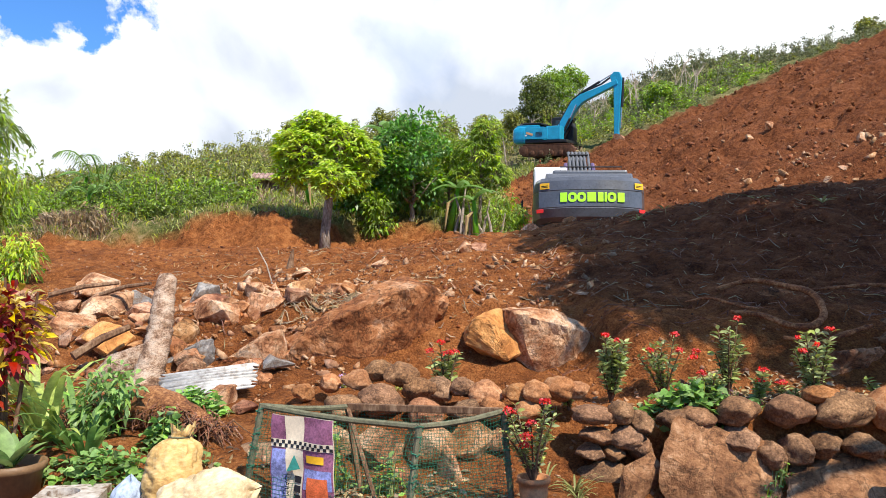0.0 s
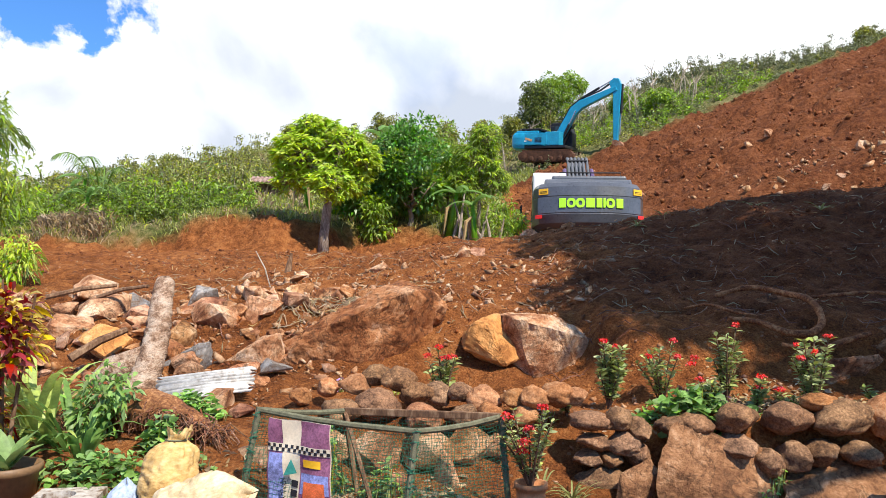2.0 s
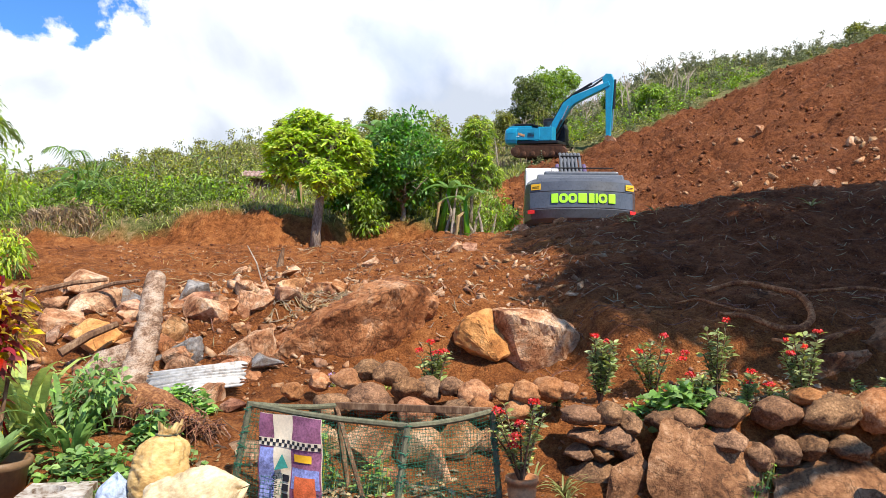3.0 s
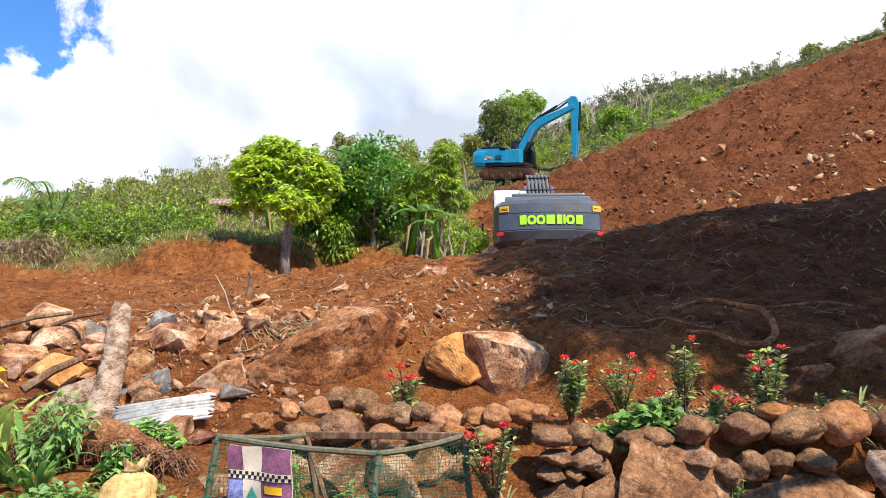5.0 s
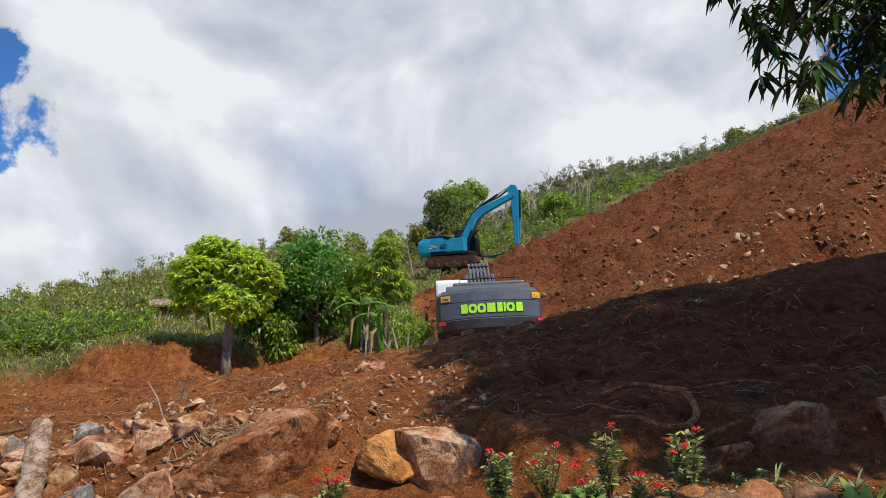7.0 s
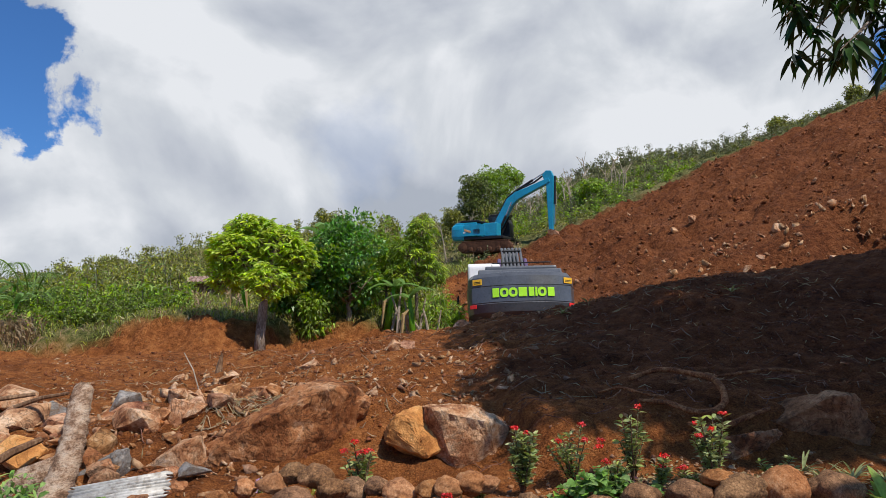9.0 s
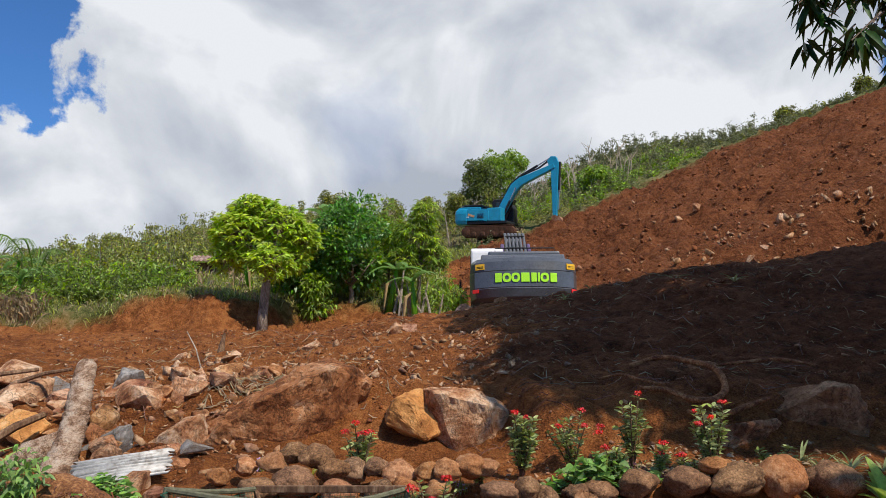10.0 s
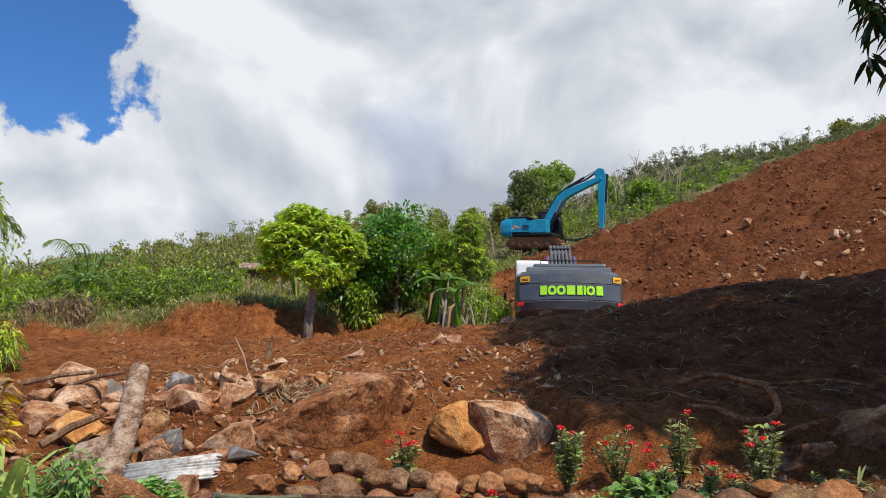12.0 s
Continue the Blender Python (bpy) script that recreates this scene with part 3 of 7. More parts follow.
def ground_z(x, y):
    x, y = np.asarray(x, float), np.asarray(y, float)
    dug = 1 - turf_mask(x, y)
    far = smooth(22, 30, y)
    lump = rough_noise(x * 0.8, y * 0.8, 3, 4) * (0.16 + 0.30 * far) + rough_noise(x * 3.1, y * 3.1, 11, 3) * (0.11 + 0.33 * far) + 0.45 * rough_noise(x * 2.2, y * 2.2, 41, 4) * smooth(19.6, 20.6, y) * (1 - smooth(22.5, 23.5, y)) + rough_noise(x * 9.3, y * 9.3, 19, 2) * 0.045 * (1 - far)
    # ledges and scrapes left by the bucket on the cut slope
    u = y + 0.35 * x + 1.2 * rough_noise(x * 0.5, y * 0.5, 61, 2)
    ledge = np.abs((u * 0.55) % 1.0 - 0.5) * rough_noise(x * 0.35, y * 0.7, 67, 2) * 1.5
    lump = lump + ledge * far * smooth(4, 7, x)
    calm = 0.25 + 0.75 * smooth(6.0, 8.0, y)
    return base_height(x, y) + lump * calm * (0.35 + 0.65 * dug)


def axis(stops):
    """Grid lines: (start, step) pairs up to the last start."""
    out = []
    for (a, s), (b, _) in zip(stops, stops[1:]):
        out.append(np.arange(a, b - 1e-6, s))
    return np.concatenate(out + [np.array([stops[-1][0]])])


def build_ground():
    xs = axis([(-900, 100), (-200, 20), (-60, 4), (-28, 1.0), (-13, 0.16), (-5.5, 0.085), (6.5, 0.12), (12, 0.22), (34, 1.2), (64, 20), (204, 100), (904, 1)])
    ys = axis([(-600, 100), (-100, 10), (-10, 1.0), (4.6, 0.10), (6.0, 0.06), (11.0, 0.10), (17.0, 0.16), (24, 0.24), (46, 0.8), (96, 6), (150, 30), (240, 120), (960, 1)])
    gx, gy = np.meshgrid(xs, ys)
    gz = ground_z(gx, gy)
    n, m = gx.shape
    idx = np.arange(n * m).reshape(n, m)
    f = np.stack([idx[:-1, :-1], idx[:-1, 1:], idx[1:, 1:], idx[1:, :-1]], -1).reshape(-1, 4)
    me = mesh_np("ground", np.stack([gx, gy, gz], -1).reshape(-1, 3), f, True)
    at = me.attributes.new("turf", "FLOAT", "POINT")
    at.data.foreach_set("value", turf_mask(gx, gy).ravel().astype(np.float32))
    # darker soil mask: dug right slope, plus the mound to deepen its shade
    dug_shade = me.attributes.new("dug_shade", "FLOAT", "POINT")
    dug_shade.data.foreach_set("value", smooth(0.6, 2.8, gx - 0.05 * gy + 2.0 * rough_noise(gx * 0.5, gy * 0.5, 91)).ravel().astype(np.float32) * smooth(7.4, 8.6, gy).ravel().astype(np.float32))
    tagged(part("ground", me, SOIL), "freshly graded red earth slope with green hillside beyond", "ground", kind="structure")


build_ground()

# ---- boulders and stones ----
ROCKS = [hull_rock("rock", 100 + i, 10 + i % 5, detail=2, rough=0.035, steps=0.012, ball=True) for i in range(14)]
WEDGE = hull_rock("boulder", 11, 40, ((-1, -0.45), (-0.3, 0.35), (0.3, 0.9), (0.55, 1), (0.9, 0.6), (1, 0.25)), 0.1, 4, 0.055, 0.022)
LEANING = hull_rock("boulder", 12, 26, ((-1, -0.6), (0.2, 0.6), (0.8, 1), (1, 0.8)), 0.0, 3, 0.06, 0.02)
BLOCK = hull_rock("boulder", 44, 15, detail=3, rough=0.06, steps=0.015, ball=True)
SLOPED = hull_rock("boulder", 23, 40, ((-1, 0.85), (0.0, 0.8), (0.6, 0.5), (1, 0.05)), 0.3, 3, 0.08, 0.02)
SMOOTH = [rock_mesh("boulder", 260 + i, 5, 12, 0.09) for i in range(4)]
FINE = [rock_mesh("boulder", 200 + i, 5, 13, 0.22) for i in range(6)]
ROUNDS = [rock_mesh("stone", 300 + i, 4, 9, 0.15, round_=True) for i in range(8)]


def with_material(me, mat):
    key = me.name + mat.name
    if key not in MADE:
        c = me.copy()
        c.materials.clear()
        c.materials.append(mat)
        MADE[key] = c
    return MADE[key]


MADE = {}


def stone(name, me, mat, place, size, turn=(0, 0, 0), label="", category="rock", group="", parent=None):
    ob = new(name, with_material(me, mat))
    ob.matrix_basis = pose(*place, *turn) @ Matrix.Diagonal((*size, 1))
    if parent:
        ob.parent = parent
    else:
        tagged(ob, label, category, group)
    return ob


def boulders():
    big = "boulders along the foot of the slope"
    B = lambda i, mat, place, size, turn, label: stone("boulder", FINE[i] if i < 10 else SMOOTH[i - 10], mat, place, size, turn, label, "boulder", big)
    def big_rock(me, mat, place, size, turn, label):
        stone("boulder", me, mat, place, size, turn, label, "boulder", big)
    big_rock(WEDGE, BOULDER, (-1.02, 8.80, 0.92), (1.16, 0.85, 0.74), (0, 0, 3), "large brown rough boulder half buried in red soil")
    big_rock(LEANING, PALE, (-2.12, 8.42, 0.70), (0.52, 0.42, 0.40), (-8, 0, 6), "pale boulder leaning with a sloping upper face")
    big_rock(BLOCK, ORANGE, (0.56, 8.38, 0.93), (0.44, 0.42, 0.42), (0, -6, 0), "ochre block of rock with a dark undercut base")
    big_rock(SLOPED, PALE, (1.14, 8.46, 0.88), (0.62, 0.48, 0.44), (0, 4, 0), "pale cream and orange boulder with a grey lower edge")
    big_rock(LEANING, BLUEROCK, (-2.72, 8.15, 0.74), (0.32, 0.26, 0.26), (-10, 6, 10), "blue grey slab of rock among rubble")
    B(12, SLAB, (4.95, 7.66, 0.93), (0.76, 0.42, 0.34), (0, 3, 4), "large dark weathered boulder with pale flecks in shade")
    B(13, SLAB, (6.42, 7.66, 0.96), (0.62, 0.42, 0.34), (0, -3, 8), "dark reddish boulder in deep shade")
    B(2, BOULDER, (3.98, 7.55, 0.62), (0.42, 0.32, 0.30), (0, 4, 15), "small brown boulder in shade")
    B(4, BOULDER, (4.1, 8.75, 1.2), (0.50, 0.36, 0.30), (0, 4, 15), "brown rock set in the shaded slope")
    # rubble to the side of the fallen log: x, y, half-size, material
    rub = [(-4.75, 10.3, 0.36, PALE), (-4.3, 9.5, 0.40, ROCK), (-4.75, 9.5, 0.26, ROCK), (-4.35, 8.9, 0.30, PALE), (-4.0, 9.9, 0.3, BLUEROCK), (-3.75, 8.35, 0.33, ORANGE),
           (-3.15, 9.9, 0.32, BLUEROCK), (-2.75, 9.35, 0.36, PALE), (-3.1, 8.9, 0.24, ROCK), (-2.3, 9.5, 0.28, ROCK), (-1.85, 9.55, 0.22, ROCK), (-2.55, 10.2, 0.26, PALE),
           (-4.9, 8.7, 0.26, ROCK), (-5.4, 9.6, 0.34, ROCK), (-4.6, 8.1, 0.24, BOULDER), (-1.95, 7.35, 0.24, ROCK), (-1.65, 7.55, 0.2, BLUEROCK), (-2.05, 7.75, 0.16, BOULDER),
           (-3.3, 7.7, 0.2, ROCK), (-1.98, 6.75, 0.25, PALE), (-1.72, 6.5, 0.15, ROCK), (-3.45, 10.6, 0.2, ROCK), (-2.0, 10.9, 0.2, PALE), (-1.35, 10.4, 0.2, ROCK),
           (-1.0, 10.2, 0.16, ROCK), (-3.7, 9.3, 0.26, ROCK), (-2.0, 8.95, 0.2, ROCK), (-2.95, 8.35, 0.2, BOULDER), (-3.4, 8.35, 0.22, ROCK), (-5.9, 8.6, 0.3, ROCK)]
    rng = random.Random(4)
    for x, y, r, mat in rub:
        r *= 1.0
        z = float(ground_z(x, y)) + r * 0.16
        label = {PALE: "pale angular limestone rock on red soil", ROCK: "red-stained angular rock in rubble", BLUEROCK: "grey angular rock lying on red soil", ORANGE: "smooth ochre rock in rubble", BOULDER: "brown rock half sunk in red soil"}[mat]
        stone("rock", rng.choice(ROCKS), mat, (x, y, z), (r * rng.uniform(0.95, 1.3), r * rng.uniform(0.8, 1.0), r * rng.uniform(0.6, 0.85)), (rng.uniform(-20, 20), rng.uniform(-25, 25), rng.uniform(0, 360)), label, "rock", "rubble rocks")
    # smaller broken pieces wedged between them
    for k in range(120):
        x, y = rng.uniform(-5.8, -1.2), 7.4 + 3.4 * rng.random() ** 1.2
        if abs(x + 2.95) < 0.2 and y < 8.5 or (x > -2.2 and 7.9 < y < 9.3):
            continue
        r = 0.07 + 0.15 * rng.random() ** 1.8
        mat = rng.choice((ROCK, ROCK, ROCK, PALE, BOULDER))
        stone("rock", rng.choice(ROCKS), mat, (x, y, float(ground_z(x, y)) + r * 0.2), (r * rng.uniform(0.95, 1.5), r * rng.uniform(0.8, 1.0), r * rng.uniform(0.5, 0.8)), (rng.uniform(-30, 30), rng.uniform(-30, 30), rng.uniform(0, 360)),
              "broken piece of pale rock in rubble" if mat == PALE else "broken piece of red-stained rock in rubble", "rock", "rubble rocks")


def slope_rocks():
    rng = random.Random(12)
    # single rocks that stand out on the graded bench and the far cut slope
    for x, y, r, mat in [(14.7, 26.0, 0.45, PALE), (13.1, 30, 0.4, PALE), (12.3, 30.0, 0.3, ROCK), (-1.1, 13.0, 0.2, PALE), (0.35, 12.5, 0.17, PALE), (0.6, 12.7, 0.2, ROCK), (-2.4, 12.6, 0.16, PALE), (-3.3, 13, 0.18, PALE),
                         (-2.3, 12.0, 0.2, ROCK), (11.2, 23.5, 0.3, PALE), (12.4, 24.0, 0.34, PALE), (13.2, 24.6, 0.28, ROCK), (14.6, 23.8, 0.3, BOULDER), (15.6, 24.2, 0.36, ROCK), (16.6, 25.5, 0.3, PALE), (18.5, 28.5, 0.4, PALE),
                         (8.2, 21.5, 0.22, PALE), (9.5, 22.3, 0.26, PALE), (10.2, 25.0, 0.3, ROCK), (7.0, 21.2, 0.2, PALE), (2.7, 21.5, 0.24, PALE), (1.9, 16.2, 0.25, ROCK), (2.6, 15.2, 0.2, BOULDER), (17.6, 33, 0.3, ROCK), (19.2, 36, 0.3, PALE)]:
        if y > 18:
            r *= 0.72
        z = float(ground_z(x, y)) + r * 0.16
        stone("rock", rng.choice(ROCKS), mat, (x, y, z), (r * rng.uniform(0.9, 1.3), r * 0.9, r * rng.uniform(0.65, 0.9)), (rng.uniform(-20, 20), rng.uniform(-20, 20), rng.uniform(0, 360)), "pale broken rock lying on the dug red slope", "rock", "rocks on the slope")


def scatter(name, label, meshes, mat, spots, category="rubble"):
    """Many small stones joined into one object. spots: x, y, half-size."""
    rng = np.random.default_rng(8)
    vs, fs, k = [], [], 0
    src = []
    for me in meshes:
        co = np.empty(len(me.vertices) * 3, np.float32)
        me.vertices.foreach_get("co", co)
        src.append((co.reshape(-1, 3), np.array([p.vertices[:] for p in me.polygons])))
    zs = ground_z(spots[:, 0], spots[:, 1])
    for (x, y, r), z in zip(spots, zs):
        co, f = src[rng.integers(len(src))]
        e = Euler(rng.uniform(0, 6.3, 3))
        c = (co * (1, rng.uniform(0.6, 1), rng.uniform(0.45, 0.8))) @ np.array(e.to_matrix()).T * r
        vs.append(c * (1, 1, 0.8) + (x, y, z + r * 0.16))
        fs.append(f + k)
        k += len(co)
    tagged(part(name, mesh_np(name, np.concatenate(vs), np.concatenate(fs)), mat), label, category, kind="stuff")


SMALL = [hull_rock("pebble", 400 + i, 9, low=True, ball=True) for i in range(8)]
FLAKES = [hull_rock("flake", 430 + i, 8, low=True, ball=True) for i in range(6)]
for flake in FLAKES:
    for v in flake.vertices:
        v.co.z *= 0.4
PEBBLE = material("pebbles_mixed", [(0.3, (0.17, 0.065, 0.026)), (0.5, (0.31, 0.145, 0.068)), (0.75, (0.52, 0.34, 0.20))], 2, 0.9, 0.3, 30, per="island", spread=0.08)


def rubble():
    rng = np.random.default_rng(3)

    def spread(n, x0, x1, y0, y1, lo, hi, power=2.6, keep=None):
        x, y = rng.uniform(x0, x1, n), rng.uniform(y0, y1, n)
        r = lo + (hi - lo) * rng.uniform(0, 1, n) ** power
        ok = turf_mask(x, y) < 0.4
        ok &= rough_noise(x * 0.6, y * 0.6, 77) > rng.uniform(-0.5, 0.25, n)
        if keep is not None:
            ok &= keep(x, y)
        return np.stack([x, y, r], 1)[ok]
    clear = lambda x, y: (y > 8.2) | (x < -1.6)
    a = np.concatenate([spread(1300, -6.5, -0.9, 6.8, 11.2, 0.012, 0.12), spread(800, -9, 3.0, 9.5, 17.5, 0.012, 0.09, 5), spread(420, -9, 12, 17, 22, 0.02, 0.12, 4, lambda x, y: x < -2),
                        spread(420, 1.5, 10, 8.4, 16, 0.015, 0.09, 4), spread(1300, 4, 26, 19, 30, 0.02, 0.16, 5, lambda x, y: x > 0.2 * y), spread(1000, 4, 30, 28, 44, 0.03, 0.15, 5), spread(260, 2, 8, 22, 40, 0.03, 0.2, 4)])
    scatter("loose_stones", "pale broken stones strewn over red soil", SMALL, PEBBLE, a)
    b = np.concatenate([spread(9000, -7, 12, 7.2, 17, 0.008, 0.06, 2.6, clear), spread(7000, 3, 32, 19, 45, 0.035, 0.19, 2.6), spread(900, -9, -2, 16, 21.5, 0.02, 0.08)])
    scatter("soil_clods", "crumbled red soil clods on the graded slope", SMALL, CLOD, b)
    chips = np.concatenate([spread(460, -4.2, 2.2, 9.4, 12.8, 0.04, 0.15, 2.2), spread(500, 9.0, 20, 20.0, 26, 0.08, 0.30, 2.4, lambda x, y: x > 0.4 * y), spread(1100, -5.5, 1.8, 8.6, 13.5, 0.015, 0.10, 3.6), spread(500, -5.5, -0.8, 6.6, 9.0, 0.02, 0.09, 2.5), spread(700, 7, 24, 19.5, 27, 0.04, 0.16, 3.0, lambda x, y: x > 0.35 * y), spread(260, -8, -3, 14, 20, 0.02, 0.09, 3), spread(420, 10.5, 22, 20.5, 25.5, 0.07, 0.30, 2.6, lambda x, y: x > 0.45 * y)])
    scatter("stone_chips", "flat pale angular stone chips on red soil", FLAKES, CHIP, chips)
    c = spread(1500, -1.4, 5.8, 5.5, 7.7, 0.006, 0.05, 2.6)
    scatter("terrace_crumbs", "small stones and crumbs of earth on the terrace", SMALL, PEBBLE, c)


# ---- dry stone terrace wall ----


def terrace_wall():
    wall = thing("retaining_wall", "dry stone terrace wall of brown river stones and slabs", "stone wall", kind="structure")
    S = lambda me, mat, place, size, turn=(0, 0, 0): stone("stone", me, mat, place, size, turn, parent=wall)
    rng = random.Random(21)
    R = lambda: ROUNDS[rng.randrange(8)]
    # rounded stones along the low edge in the middle: x, y, z, half-size
    row = [(-1.02, 6.85, 0.62, 0.11, 1), (-0.78, 6.75, 0.66, 0.13, 1), (-0.58, 6.78, 0.74, 0.12, 0), (-0.36, 6.70, 0.70, 0.15, 0), (-0.20, 6.62, 0.60, 0.15, 0), (-0.02, 6.66, 0.60, 0.13, 0), (-0.55, 6.55, 0.50, 0.19, 0),
           (0.14, 6.6, 0.62, 0.11, 0), (0.36, 6.56, 0.56, 0.16, 1), (0.62, 6.42, 0.60, 0.105, 1), (0.80, 6.38, 0.61, 0.13, 1), (0.98, 6.42, 0.63, 0.14, 1), (0.44, 6.36, 0.46, 0.13, 1), (0.70, 6.32, 0.46, 0.12, 1),
           (1.15, 6.4, 0.62, 0.10, 1), (-1.25, 6.7, 0.56, 0.10, 1), (0.18, 6.4, 0.44, 0.14, 0), (-0.15, 6.42, 0.42, 0.16, 1), (-0.85, 6.45, 0.46, 0.16, 0)]
    for x, y, z, r, ochre in row:
        S(R(), RIVER_OCHRE if ochre else RIVER, (x, y, z), (r * 1.15, r, r * 0.82), (rng.uniform(-12, 12), rng.uniform(-12, 12), rng.uniform(0, 360)))
    # squared stack beside the slab
    for x, z, w, h in [(1.20, 0.47, 0.17, 0.085), (1.42, 0.49, 0.13, 0.10), (1.21, 0.31, 0.14, 0.075), (1.45, 0.30, 0.15, 0.10), (1.17, 0.18, 0.12, 0.065), (1.37, 0.17, 0.10, 0.075), (1.28, -0.02, 0.24, 0.14), (1.22, -0.24, 0.2, 0.12), (1.60, 0.40, 0.10, 0.1), (1.58, 0.2, 0.09, 0.12)]:
        S(R(), RIVER, (x, 6.08, z), (w, 0.17, h), (rng.uniform(-5, 5), rng.uniform(-6, 6), rng.uniform(-12, 12)))
    S(ROCKS[2], SLAB, (1.53, 5.86, -0.02), (0.20, 0.10, 0.36), (8, 4, 20))
    S(SMOOTH[3], SLAB, (2.24, 5.95, -0.06), (0.64, 0.20, 0.46), (-10, 20, 4))
    S(SMOOTH[1], SLAB, (3.15, 5.86, -0.08), (0.62, 0.26, 0.34), (-6, -4, 8))
    S(FINE[4], ORANGE, (4.25, 5.70, 0.0), (0.55, 0.24, 0.27), (-6, 6, -4))
    S(FINE[1], SLAB, (5.3, 5.70, 0.05), (0.55, 0.3, 0.3), (-6, 2, 14))
    for x, y, z, w, h, ochre in [(2.38, 6.08, 0.50, 0.19, 0.13, 0), (2.36, 6.02, 0.29, 0.17, 0.10, 0), (2.80, 6.08, 0.50, 0.21, 0.14, 0), (3.18, 6.05, 0.52, 0.25, 0.15, 0), (2.58, 6.0, 0.17, 0.12, 0.12, 0), (2.79, 5.98, 0.22, 0.13, 0.13, 0),
                                 (3.02, 5.98, 0.25, 0.14, 0.11, 0), (3.30, 5.98, 0.26, 0.16, 0.10, 0), (3.62, 6.05, 0.52, 0.20, 0.19, 1), (4.12, 6.1, 0.46, 0.27, 0.19, 0), (3.1, 6.15, 0.62, 0.13, 0.08, 1), (4.75, 6.1, 0.36, 0.24, 0.16, 0),
                                 (5.2, 6.1, 0.45, 0.25, 0.18, 0), (2.05, 6.12, 0.44, 0.15, 0.1, 0), (1.85, 6.14, 0.42, 0.13, 0.1, 0), (5.7, 6.1, 0.4, 0.25, 0.2, 1)]:
        S(R(), RIVER_OCHRE if ochre else RIVER, (x, y, z), (w, 0.2, h), (rng.uniform(-8, 8), rng.uniform(-12, 12), rng.uniform(-15, 15)))
    # rough face of rocks behind the cage
    for x, y, z, r in [(-0.1, 6.1, 0.22, 0.24), (0.2, 6.15, 0.25, 0.2), (0.05, 5.95, 0.02, 0.25), (-0.5, 6.15, 0.2, 0.22), (-0.9, 6.2, 0.2, 0.2), (0.48, 6.2, 0.22, 0.15), (-1.3, 6.25, 0.25, 0.2), (-0.4, 5.95, -0.02, 0.18)]:
        S(rng.choice(ROCKS), ROCK, (x, y, z), (r * 1.15, r * 0.7, r * 0.9), (rng.uniform(-20, 20), rng.uniform(-20, 20), rng.uniform(0, 360)))


# ---- excavators ----


